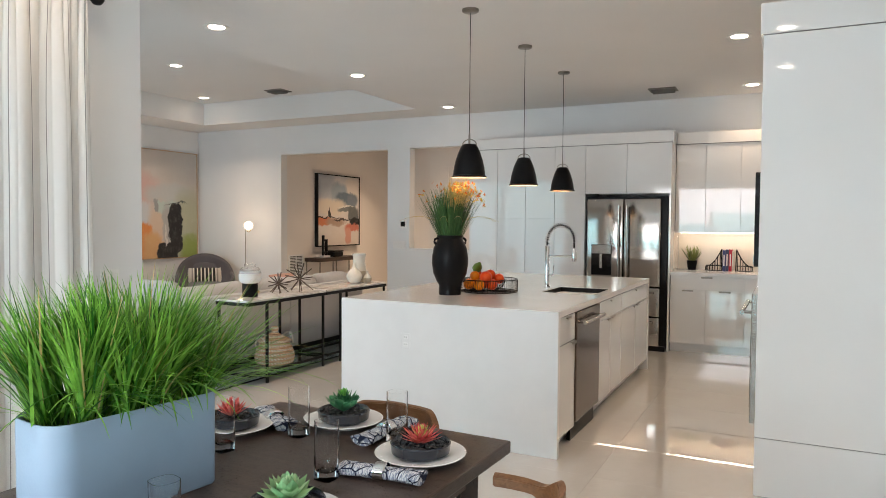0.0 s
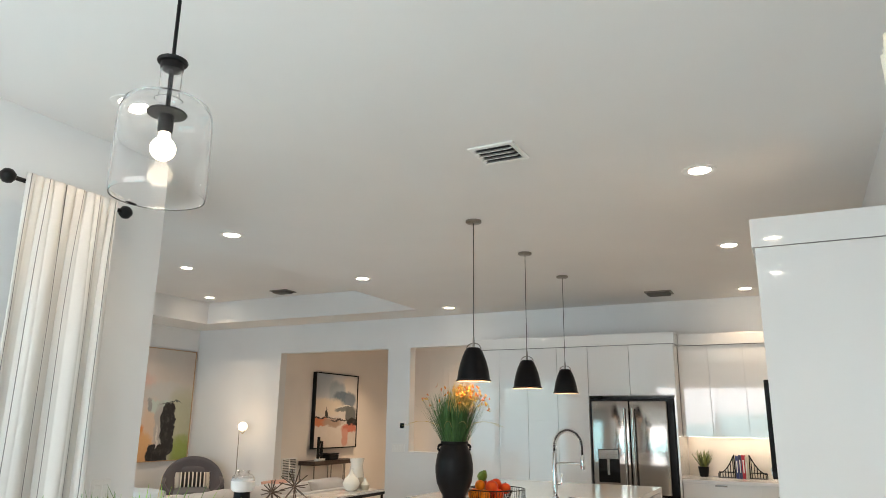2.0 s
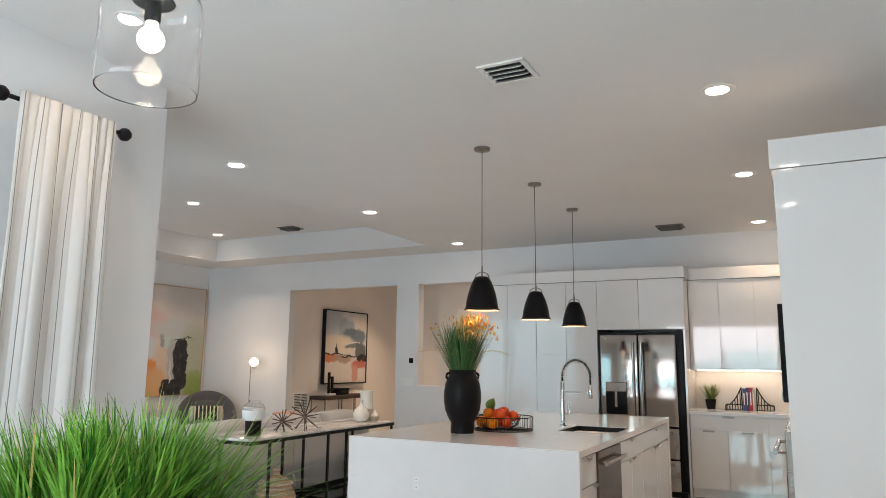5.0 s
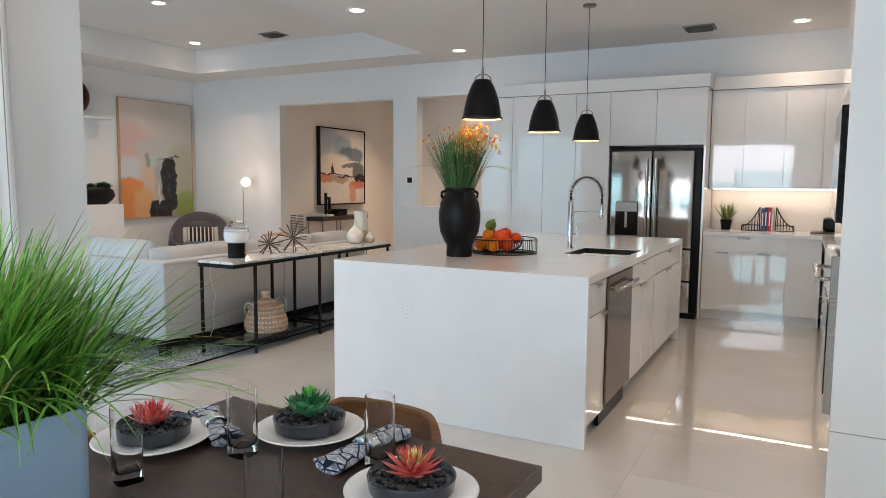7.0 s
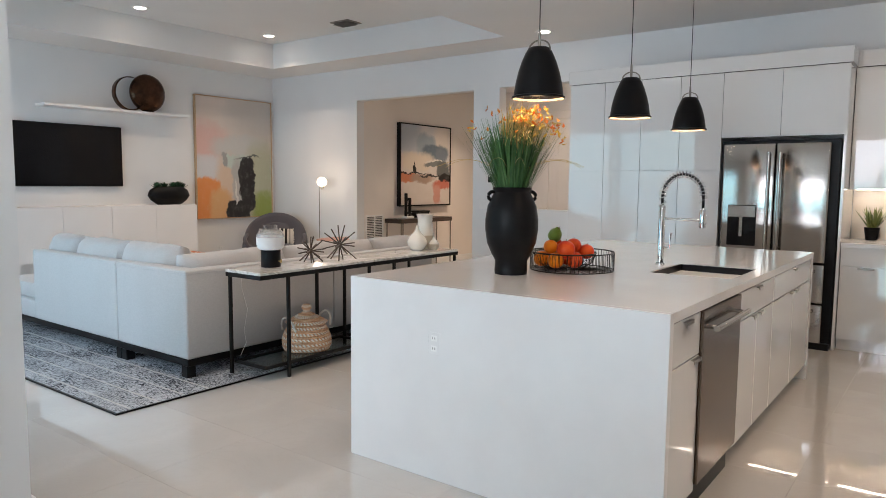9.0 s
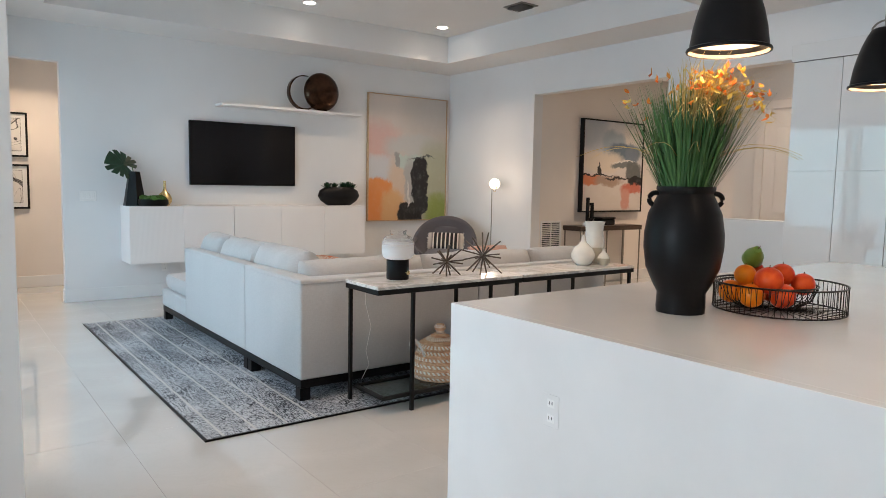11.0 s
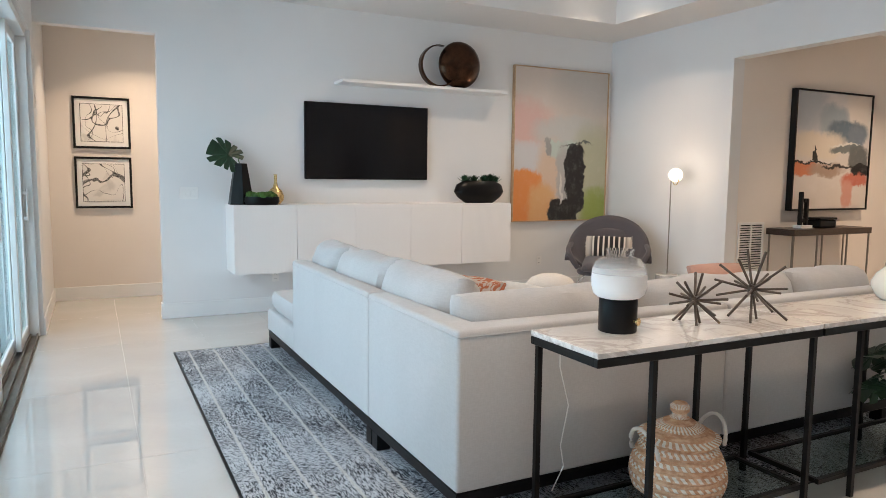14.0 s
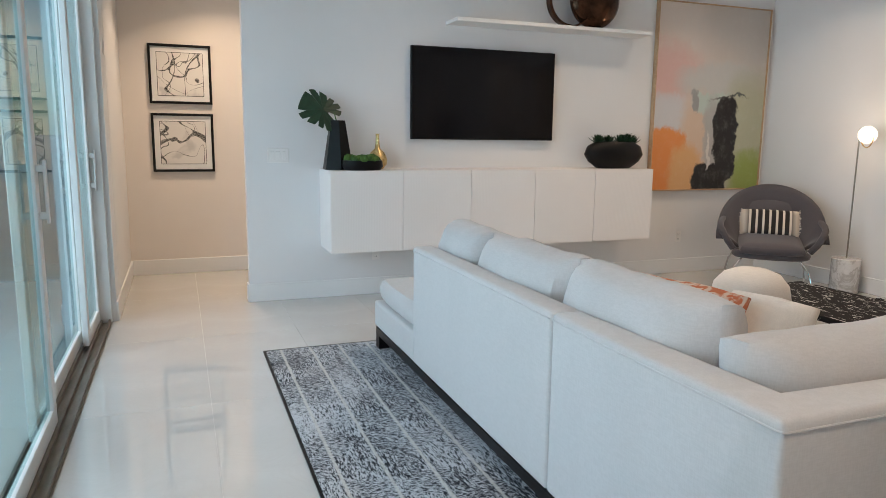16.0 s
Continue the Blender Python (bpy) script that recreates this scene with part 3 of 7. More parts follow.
ceiling_vent(-5.33, 3.73, TZ, 0.3, 0.25, 5, 55, VENT_SHADED)


# ---- kitchen ----
def lip_handle(parent, x, y, z, along="y", length=0.09):
    """A small edge pull on a drawer or door front."""
    if along == "y":
        bm = boxed(x, x + 0.016, y - length / 2, y + length / 2, z, z + 0.004, 0.001)
        box(bm, x + 0.013, x + 0.016, y - length / 2, y + length / 2, z - 0.012, z + 0.001)
    else:
        bm = boxed(x - length / 2, x + length / 2, y - 0.016, y, z, z + 0.004, 0.001)
        box(bm, x - length / 2, x + length / 2, y - 0.016, y - 0.013, z - 0.012, z + 0.001)
    part("handle", bm, NICKEL, parent, "slim metal edge pull")


IL, IW, IT = 3.0, 1.6, 0.91
isl = thing("kitchen_island", "white kitchen island with waterfall quartz sides", "island", 0, 0, 0)
part("waterfall_side", boxed(-IW, 0, 0, 0.04, 0, IT, 0.0015), QUARTZ, isl)
part("waterfall_side", boxed(-IW, 0, IL - 0.04, IL, 0, IT, 0.0015), QUARTZ, isl)
top = bmesh.new()
SX0, SX1, SY0, SY1 = -0.5, -0.08, 1.13, 1.66
box(top, -IW, SX0, 0.04, IL - 0.04, IT - 0.04, IT)
box(top, SX1, 0, 0.04, IL - 0.04, IT - 0.04, IT)
box(top, SX0, SX1, 0.04, SY0, IT - 0.04, IT)
box(top, SX0, SX1, SY1, IL - 0.04, IT - 0.04, IT)
bmesh.ops.remove_doubles(top, verts=top.verts, dist=1e-4)
part("countertop", top, QUARTZ, isl, "polished white quartz top")
part("carcass", boxed(-IW + 0.3, -0.035, 0.04, IL - 0.04, 0.1, IT - 0.04), MATTE_WHITE, isl)
part("kickboard", boxed(-IW + 0.35, -0.09, 0.04, IL - 0.04, 0, 0.1), MATTE_WHITE, isl)
fronts = [(0.045, 0.392, 0.69, 0.862), (0.045, 0.392, 0.105, 0.684)]
for a, b in ((1.008, 1.385), (1.391, 1.772), (1.778, 2.36), (2.366, 2.955)):
    fronts += [(a, b, 0.105, 0.714)]
fronts += [(1.008, 1.772, 0.72, 0.862), (1.778, 2.955, 0.72, 0.862)]
for y0, y1, z0, z1 in fronts:
    f = part("front", boxed(-0.032, -0.008, y0, y1, z0, z1, 0.0015), LACQUER, isl, "glossy white front")
    if z0 > 0.6:
        lip_handle(f, -0.008, (y0 + y1) / 2, z1 - 0.012)
    elif y0 < 0.1:
        lip_handle(f, -0.008, y1 - 0.06, z1 - 0.006)
    else:
        lip_handle(f, -0.008, (y1 - 0.07) if y0 in (1.008, 1.778) else (y0 + 0.07), z1 - 0.006)


def outlet(x, y, z, facing):
    """A double socket plate."""
    rz = {"-y": 0, "+x": 90, "-x": -90}[facing]
    o = thing("wall_outlet", "white double electrical outlet plate", "outlet", x, y, z, rz)
    part("plate", boxed(-0.033, 0.033, -0.003, 0, -0.052, 0.052, 0.001), QUARTZ if facing == "-y" and y < 1 else PLASTIC_WHITE, o)
    for dz in (-0.024, 0.024):
        s = part("socket", boxed(-0.0155, 0.0155, -0.0045, -0.003, dz - 0.013, dz + 0.013, 0.0007), PLASTIC_WHITE, o)
        for dx in (-0.006, 0.006):
            part("slot", boxed(dx - 0.0015, dx + 0.0015, -0.005, -0.0045, dz - 0.004, dz + 0.006), GAP_SHADE, s)


outlet(-1.07, 0, 0.645, "-y")
outlet(-7.95, 0.63, 0.34, "+x")
outlet(-7.95, 3.75, 0.36, "+x")
outlet(-6.45, 4.75, 0.36, "-y")

dw = thing("dishwasher", "stainless steel dishwasher built into the island", "dishwasher", 0, 0, 0)
part("door", boxed(-0.034, 0.004, 0.4, 1.0, 0.13, 0.862, 0.004, 2), DIM_REFLECT_STEEL, dw, "brushed steel door")
part("toe_panel", boxed(-0.06, -0.035, 0.4, 1.0, 0.0, 0.12), MATTE_BLACK, dw)
bm = tube([(0.045, 0.44, 0.79), (0.045, 0.96, 0.79)], 0.013, 12)
for y in (0.47, 0.93):
    tube([(0.0, y, 0.79), (0.045, y, 0.79)], 0.009, 8, bm)
part("handle", bm, STEEL, dw, "steel bar handle", True)

sink = thing("sink", "black undermount kitchen sink", "sink", 0, 0, 0)
bm = bmesh.new()
zb = IT - 0.24
box(bm, SX0 + 0.001, SX0 + 0.005, SY0 + 0.001, SY1 - 0.001, zb, IT - 0.004)
box(bm, SX1 - 0.005, SX1 - 0.001, SY0 + 0.001, SY1 - 0.001, zb, IT - 0.004)
box(bm, SX0 + 0.005, SX1 - 0.005, SY0 + 0.001, SY0 + 0.005, zb, IT - 0.004)
box(bm, SX0 + 0.005, SX1 - 0.005, SY1 - 0.005, SY1 - 0.001, zb, IT - 0.004)
box(bm, SX0, SX1, SY0, SY1, zb - 0.006, zb)
part("basin", bm, MATTE_BLACK, sink)
part("drain", lathe([(0.0, 0.004), (0.035, 0.006), (0.045, 0.002), (0.045, 0.0)], 24, at=((SX0 + SX1) / 2, (SY0 + SY1) / 2, zb)), CHROME, sink, smooth=True)

fx, fy = -0.57, 1.5
fau = thing("faucet", "chrome spring kitchen faucet with pull-down spray", "faucet", fx, fy, IT)
part("post", lathe([(0.027, 0), (0.027, 0.012), (0.019, 0.016), (0.019, 0.34), (0.014, 0.35)], 20), CHROME, fau, smooth=True)
arc = [(0.115 - 0.115 * math.cos(math.pi * i / 24), 0, 0.4 + 0.125 * math.sin(math.pi * i / 24)) for i in range(25)]
hose = [(0, 0, 0.33), (0, 0, 0.37)] + arc + [(0.23, 0, 0.36), (0.23, 0, 0.33)]
part("hose", tube(hose, 0.008, 10), MATTE_BLACK, fau, smooth=True)
coil = []
for i in range(24 * 24):
    f = i / (24 * 24 - 1) * (len(hose) - 2)
    k, u = int(f), f - int(f)
    c = Vector(hose[k]).lerp(Vector(hose[k + 1]), u)
    d = (Vector(hose[k + 1]) - Vector(hose[k])).normalized()
    s = d.cross(Vector((0, 1, 0))).normalized()
    a = 2 * math.pi * i / 24
    coil.append(c + (Vector((0, 1, 0)) * math.cos(a) + s * math.sin(a)) * 0.0195)
part("spring", tube(coil[::3], 0.0032, 5), CHROME, fau, smooth=True)
part("spray_head", lathe([(0.012, 0.0), (0.019, -0.015), (0.021, -0.08), (0.018, -0.11), (0.0, -0.112)], 16, at=(0.23, 0, 0.335)), CHROME, fau, smooth=True)
part("support_arm", tube([(0.0, 0, 0.27), (0.235, 0, 0.27)], 0.008, 10), CHROME, fau, smooth=True)
part("lever", tube([(0.02, 0, 0.1), (0.05, -0.005, 0.105), (0.06, -0.008, 0.19)], 0.008, 10), CHROME, fau, smooth=True)


def cabinet_unit(name, label, x0, x1, y0, y1, z0, z1, doors, kick=0.0, shell=LACQUER, thick=0.02, handles=None):
    """A cabinet facing -y: body and separate fronts given as (x0, x1, z0, z1)."""
    c = thing(name, label, "cabinet", x0, y0, 0)
    part("body", boxed(0, x1 - x0, thick + 0.002, y1 - y0, z0 + kick, z1), shell, c)
    if kick:
        part("kickboard", boxed(0, x1 - x0, 0.06, y1 - y0, z0, z0 + kick), shell, c)
    for a, b, p, q in doors:
        d = part("door", boxed(a - x0 + 0.0018, b - x0 - 0.0018, 0, thick, p + 0.0018, q - 0.0018, 0.0012), LACQUER, c, "glossy white slab door")
        if handles == "top":
            lip_handle(d, (a + b) / 2 - x0, 0, q - 0.01, "x", min(0.12, (b - a) * 0.4))
    return c


YP = 4.08
for a, b in ((-2.46, -2.085), (-2.085, -1.71), (-1.71, -1.335), (-1.335, -0.955)):
    cabinet_unit("pantry_cabinet", "tall glossy white pantry cabinet with two doors", a, b, YP, 4.75, 0, 2.375, [(a, b, 0.1, 1.51), (a, b, 1.51, 2.375)], 0.1)
cabinet_unit("fridge_top_cabinet", "glossy white cabinet above the refrigerator", -0.955, 0.03, YP, 4.75, 1.80, 2.375, [(-0.955, -0.47, 1.80, 2.375), (-0.47, 0.03, 1.80, 2.375)])
part_panel = thing("fridge_side_panel", "glossy white tall panel beside the refrigerator", "panel", 0, YP, 0)
part("panel", boxed(0.008, 0.03, 0.0, 0.67, 0, 1.80, 0.001), LACQUER, part_panel)
fascia = thing("cabinet_fascia", "white crown fascia above the cabinets", "fascia", 0, 0, 0)
part("fascia_board", boxed(-2.475, 0.045, YP - 0.015, 4.75, 2.378, 2.51, 0.002), LACQUER, fascia)
part("fascia_board", boxed(0.045, XR, 4.385, 4.75, 2.378, 2.51, 0.002), LACQUER, fascia)
for a, b in ((0.033, 0.36), (0.36, 0.735), (0.735, 1.083), (1.083, 1.42)):
    cabinet_unit("upper_cabinet", "glossy white wall cabinet", a, b, 4.4, 4.75, 1.35, 2.375, [(a, b, 1.35, 2.375)])
cabinet_unit("base_cabinet", "glossy white base cabinet with drawer and two doors", 0.033, 0.812, 4.12, 4.75, 0, 0.87, [(0.033, 0.812, 0.715, 0.868), (0.033, 0.41, 0.1, 0.715), (0.41, 0.812, 0.1, 0.715)], 0.1, handles="top")
cabinet_unit("base_cabinet", "glossy white corner base cabinet", 0.812, 1.12, 4.12, 4.75, 0, 0.87, [(0.812, 1.12, 0.1, 0.868)], 0.1)
ct = thing("back_countertop", "white quartz countertop along the walls", "countertop", 0, 0, 0)
bm = boxed(0.033, XR, 4.09, 4.75, 0.872, IT, 0.002)
box(bm, 1.11, XR, 0.735, 4.09, 0.872, IT, 0.002)
part("slab", bm, QUARTZ, ct)
part("backsplash", boxed(0.033, 1.44, 4.738, 4.75, IT, 1.35), varied("warm_backsplash", (0.72, 0.66, 0.58), 0.3, 0.02), ct, "cream backsplash")
lamp("under_cabinet_glow", "AREA", 1.5, WARM, look((0.72, 4.6, 1.345), (0.72, 4.62, 0.9)), 1.3, 0.012)
strip = thing("under_cabinet_light", "warm under-cabinet light strip", "light strip", 0.72, 4.6, 1.35)
part("diffuser", boxed(-0.65, 0.65, -0.004, 0.004, -0.004, 0.0), LIGHT_DISC, strip)

y = 0.74
while y < 4.05:
    y1 = min(y + 0.66, 4.10)
    u = thing("drawer_cabinet", "glossy white base cabinet with drawers", "cabinet", 1.13, y, 0, group="drawer units along the wall")
    part("body", boxed(0.022, XR - 1.13, 0, y1 - y, 0.1, 0.87), LACQUER, u)
    part("kickboard", boxed(0.06, XR - 1.13, 0, y1 - y, 0, 0.1), LACQUER, u)
    for z0, z1 in ((0.1, 0.36), (0.36, 0.62), (0.62, 0.868)):
        d = part("drawer_front", boxed(0, 0.02, 0.002, y1 - y - 0.002, z0 + 0.002, z1 - 0.002, 0.0012), LACQUER, u)
        part("handle", boxed(-0.014, 0.0, (y1 - y) / 2 - 0.05, (y1 - y) / 2 + 0.05, z1 - 0.03, z1 - 0.024, 0.001), NICKEL, d)
    y = y1

tower = thing("oven_tower", "tall glossy white cabinet with built-in ovens", "cabinet", 0, 0, 0)
part("end_panel", boxed(1.10, XR, -0.04, -0.02, 0.316, 2.44, 0.0015), LACQUER, tower, "glossy white end panel")
part("plinth_panel", boxed(1.10, XR, -0.04, -0.02, 0.0, 0.312, 0.0015), LACQUER, tower)
part("body", boxed(1.122, XR, -0.0195, 0.73, 0.0, 2.44), LACQUER, tower)
part("crown", boxed(1.085, XR, -0.052, 0.735, 2.443, 2.603, 0.002), LACQUER, tower)
part("upper_door", boxed(1.10, 1.12, -0.018, 0.728, 1.82, 2.438, 0.0015), LACQUER, tower)
part("lower_front", boxed(1.10, 1.12, -0.018, 0.728, 0.02, 0.36, 0.0015), LACQUER, tower)
part("middle_front", boxed(1.10, 1.12, -0.018, 0.728, 1.10, 1.22, 0.0015), LACQUER, tower)
mw = part("microwave_oven", boxed(1.075, 1.12, 0.0, 0.71, 1.225, 1.73, 0.004), BLACK_GLASS, tower, "black glass microwave oven")
part("steel_trim", boxed(1.07, 1.075, 0.02, 0.69, 1.24, 1.28), STEEL, mw)
ov = part("wall_oven", boxed(1.07, 1.12, 0.0, 0.71, 0.375, 1.08, 0.004), STEEL, tower, "stainless steel wall oven")
part("oven_window", boxed(1.066, 1.07, 0.06, 0.65, 0.45, 0.86), BLACK_GLASS, ov)
bm = tube([(1.02, 0.04, 0.97), (1.02, 0.67, 0.97)], 0.013, 12)
for yy in (0.08, 0.63):
    tube([(1.02, yy, 0.97), (1.07, yy, 0.97)], 0.009, 8, bm)
part("oven_handle", bm, STEEL, ov, smooth=True)

fr = thing("refrigerator", "stainless steel french-door refrigerator with dispenser", "refrigerator", 0, 0, 0)
# right of the doors its black stands in for the shaded side gap
part("cabinet_shell", boxed(-0.935, 0.0, 4.06, 4.72, 0.015, 1.765, 0.004), MATTE_BLACK, fr, "black cabinet sides, also filling the dark side gap")
fx0, fxm, fx1 = -0.905, -0.478, -0.065
for a, b, hx in ((fx0, fxm - 0.004, fxm - 0.045), (fxm + 0.004, fx1, fxm + 0.045)):
    d = part("door", boxed(a, b, 3.985, 4.055, 0.735, 1.735, 0.012, 3), STEEL, fr, "brushed steel door", True)
    h = tube([(hx, 3.935, 0.8), (hx, 3.935, 1.66)], 0.013, 10)
    for z in (0.84, 1.62):
        tube([(hx, 3.99, z), (hx, 3.935, z)], 0.009, 8, h)
    part("handle", h, STEEL, d, "", True)
for z0, z1 in ((0.06, 0.385), (0.395, 0.722)):
    d = part("freezer_drawer", boxed(fx0, fx1, 3.985, 4.055, z0, z1, 0.012, 3), STEEL, fr, "", True)
    h = tube([(fx0 + 0.06, 3.935, z1 - 0.05), (fx1 - 0.06, 3.935, z1 - 0.05)], 0.013, 10)
    for x in (fx0 + 0.1, fx1 - 0.1):
        tube([(x, 3.99, z1 - 0.05), (x, 3.935, z1 - 0.05)], 0.009, 8, h)
    part("handle", h, STEEL, d, "", True)
disp = part("dispenser", boxed(-0.845, -0.61, 3.975, 3.9855, 0.85, 1.205, 0.003), BLACK_GLASS, fr, "black water and ice dispenser")
part("control_panel", boxed(-0.84, -0.615, 3.971, 3.975, 1.1, 1.2, 0.002), STEEL, disp)
part("spout", boxed(-0.745, -0.715, 3.955, 3.975, 0.93, 1.1, 0.004), STEEL, disp)
part("toe_grille", boxed(-0.93, -0.005, 4.02, 4.06, 0.0, 0.055), MATTE_BLACK, fr)


def pendant(x, y):
    p = thing("pendant_lamp", "matte black dome pendant lamp on a thin cord", "pendant lamp", x, y, H, group="pendants over the island")
    part("canopy", lathe([(0.0, 0.0), (0.06, 0.0), (0.06, -0.016), (0.05, -0.022), (0.0, -0.024)], 28), NICKEL, p, smooth=True)
    zb = 1.772 - H
    part("cord", tube([(0, 0, -0.02), (0, 0, zb + 0.315)], 0.0025, 6), MATTE_BLACK, p)
    out = [(0.02, 0.243), (0.04, 0.242), (0.052, 0.236), (0.066, 0.212), (0.083, 0.172), (0.098, 0.125), (0.109, 0.078), (0.116, 0.03), (0.118, 0.016), (0.126, 0.012), (0.127, 0.006), (0.126, 0.003)]
    prof = [(r, zb + z) for r, z in out] + [(r - 0.006, zb + z - (0.0 if z < 0.02 else 0.006)) for r, z in reversed(out)]
    part("shade", lathe(prof, 40), MATTE_BLACK, p, "matte black metal dome", True)
    part("lining", lathe([(0.1195, zb + 0.004), (0.109, zb + 0.03), (0.101, zb + 0.08), (0.088, zb + 0.13), (0.055, zb + 0.2), (0.02, zb + 0.222)], 40, caps=False), SHADE_IN, p, "", True)
    part("bulb", lathe([(0.0, zb + 0.07), (0.025, zb + 0.08), (0.032, zb + 0.105), (0.02, zb + 0.15), (0.014, zb + 0.2)], 16), BULB, p, "lit bulb", True)
    yoke = [(0.058 * math.cos(a), 0, zb + 0.215 + 0.06 * math.sin(a) ** 0.7) for a in (math.pi * i / 16 for i in range(17))]
    part("yoke", tube(yoke, 0.004, 6), NICKEL, p, "brushed nickel yoke", True)
    part("socket", lathe([(0.0, zb + 0.325), (0.006, zb + 0.32), (0.008, zb + 0.28), (0.008, zb + 0.242)], 12), NICKEL, p, "", True)
    lamp("pendant_glow", "POINT", 1.2, WARM, pose(x, y, 1.772 + 0.045), 0.02)


for y in (0.48, 1.61, 2.737):
    pendant(-0.828, y)


# ---- soft and leafy helpers ----
def cushion(sx, sy, sz, puff=0.35, seg=10, wrinkle=0.006, seed=0):
    """A stuffed cushion centred on its origin: flat in z, fuller in the middle, with soft creases."""
    bm = bmesh.new()
    bmesh.ops.create_cube(bm, size=1.0)
    bmesh.ops.subdivide_edges(bm, edges=bm.edges, cuts=seg, use_grid_fill=True)
    for v in bm.verts:
        x, y, z = v.co * 2
        edge = (1 - abs(x) ** 4) * (1 - abs(y) ** 4)
        zz = z * (1 - puff + puff * max(edge, 0) ** 0.45)
        pinch = 1 - 0.035 * (abs(x * y) ** 3)
        p = Vector((x * sx / 2 * (1 - 0.04 * z * z) * pinch, y * sy / 2 * (1 - 0.04 * z * z) * pinch, zz * sz / 2))
        w = noise.noise(p * 5 + Vector((seed * 3.1, seed, 0))) * wrinkle + noise.noise(p * 14 + Vector((seed, 0, seed))) * wrinkle * 0.4
        v.co = p + p.normalized() * w
    return bm


def rounded(sx, sy, sz, r=0.03, seg=4):
    bm = bmesh.new()
    return box(bm, -sx / 2, sx / 2, -sy / 2, sy / 2, -sz / 2, sz / 2, r, seg)


def moved(bm, m):
    bmesh.ops.transform(bm, matrix=m, verts=bm.verts)
    return bm


def blade(bm, base, az, length, lean, droop, width, seg=5):
    """A narrow leaf that rises and bends over."""
    d = Vector((math.cos(az), math.sin(az), 0))
    s = Vector((-d.y, d.x, 0))
    p, a = Vector(base), lean
    last = None
    for i in range(seg + 1):
        f = i / seg
        w = width * (1 - f ** 3) * 0.5 + 0.0003
        pair = (bm.verts.new(p + s * w), bm.verts.new(p - s * w))
        if last:
            bm.faces.new((last[0], last[1], pair[1], pair[0]))
        last = pair
        p = p + (d * math.sin(a) + Vector((0, 0, math.cos(a)))) * (length / seg)
        a += droop / seg


def petal(bm, m, length, width, thick=0.2, seg=5):
    """A fleshy pointed leaf along +x."""
    rows = []
    for i in range(seg + 1):
        f = i / seg
        w = width * math.sin(math.pi * min(1, f * 0.85 + 0.12)) ** 0.8 * (1 - f ** 4)
        h = width * thick * (1 - f)
        x, up = length * f, length * 0.25 * f * f
        rows.append([bm.verts.new(m @ Vector(c)) for c in ((x, -w / 2, up + h * 0.3), (x, 0, up - h), (x, w / 2, up + h * 0.3), (x, 0, up + h * 0.5))])
    for a, b in zip(rows, rows[1:]):
        for k in range(4):
            bm.faces.new((a[k], a[(k + 1) % 4], b[(k + 1) % 4], b[k]))


def rosette(r, layers=5, per=7, tilt=(10, 75), width=0.5, seed=0):
    bm = bmesh.new()
    rnd = random.Random(seed)
    for k in range(layers):
        f = k / max(1, layers - 1)
        for i in range(per):
            az = 360 * i / per + k * 25 + rnd.uniform(-6, 6)
            el = tilt[0] + (tilt[1] - tilt[0]) * f
            ln = r * (1 - 0.45 * f) * rnd.uniform(0.9, 1.08)
            petal(bm, pose(0, 0, 0.004 * k, 0, 0, az) @ pose(0, 0, 0, 0, -el, 0), ln, ln * width)
    return bm


def monstera_leaf(bm, m, size, cuts=4):
    """A broad heart-shaped leaf along +x, split between its ribs."""
    def at(u, v):
        return m @ Vector((u * size, v * size, -0.25 * size * (u - 0.3) ** 2 - 0.3 * size * v * v))

    n = 72
    hub = bm.verts.new(at(0.3, 0))
    ring = []
    for i in range(n):
        a = 2 * math.pi * i / n
        f = abs(math.atan2(math.sin(a), math.cos(a))) / math.pi
        r = 0.72 - 0.2 * f - 0.06 * math.cos(4 * a)
        if f > 0.93:
            r *= 0.35
        elif 0.12 < f < 0.86:
            k = ((f - 0.12) / 0.74 * cuts) % 1.0
            if abs(k - 0.5) < 0.1:
                r *= 0.7
        ring.append(bm.verts.new(at(0.3 + r * math.cos(a) * 0.95, r * math.sin(a) * 0.82)))
    for i in range(n):
        bm.faces.new((hub, ring[i], ring[(i + 1) % n]))


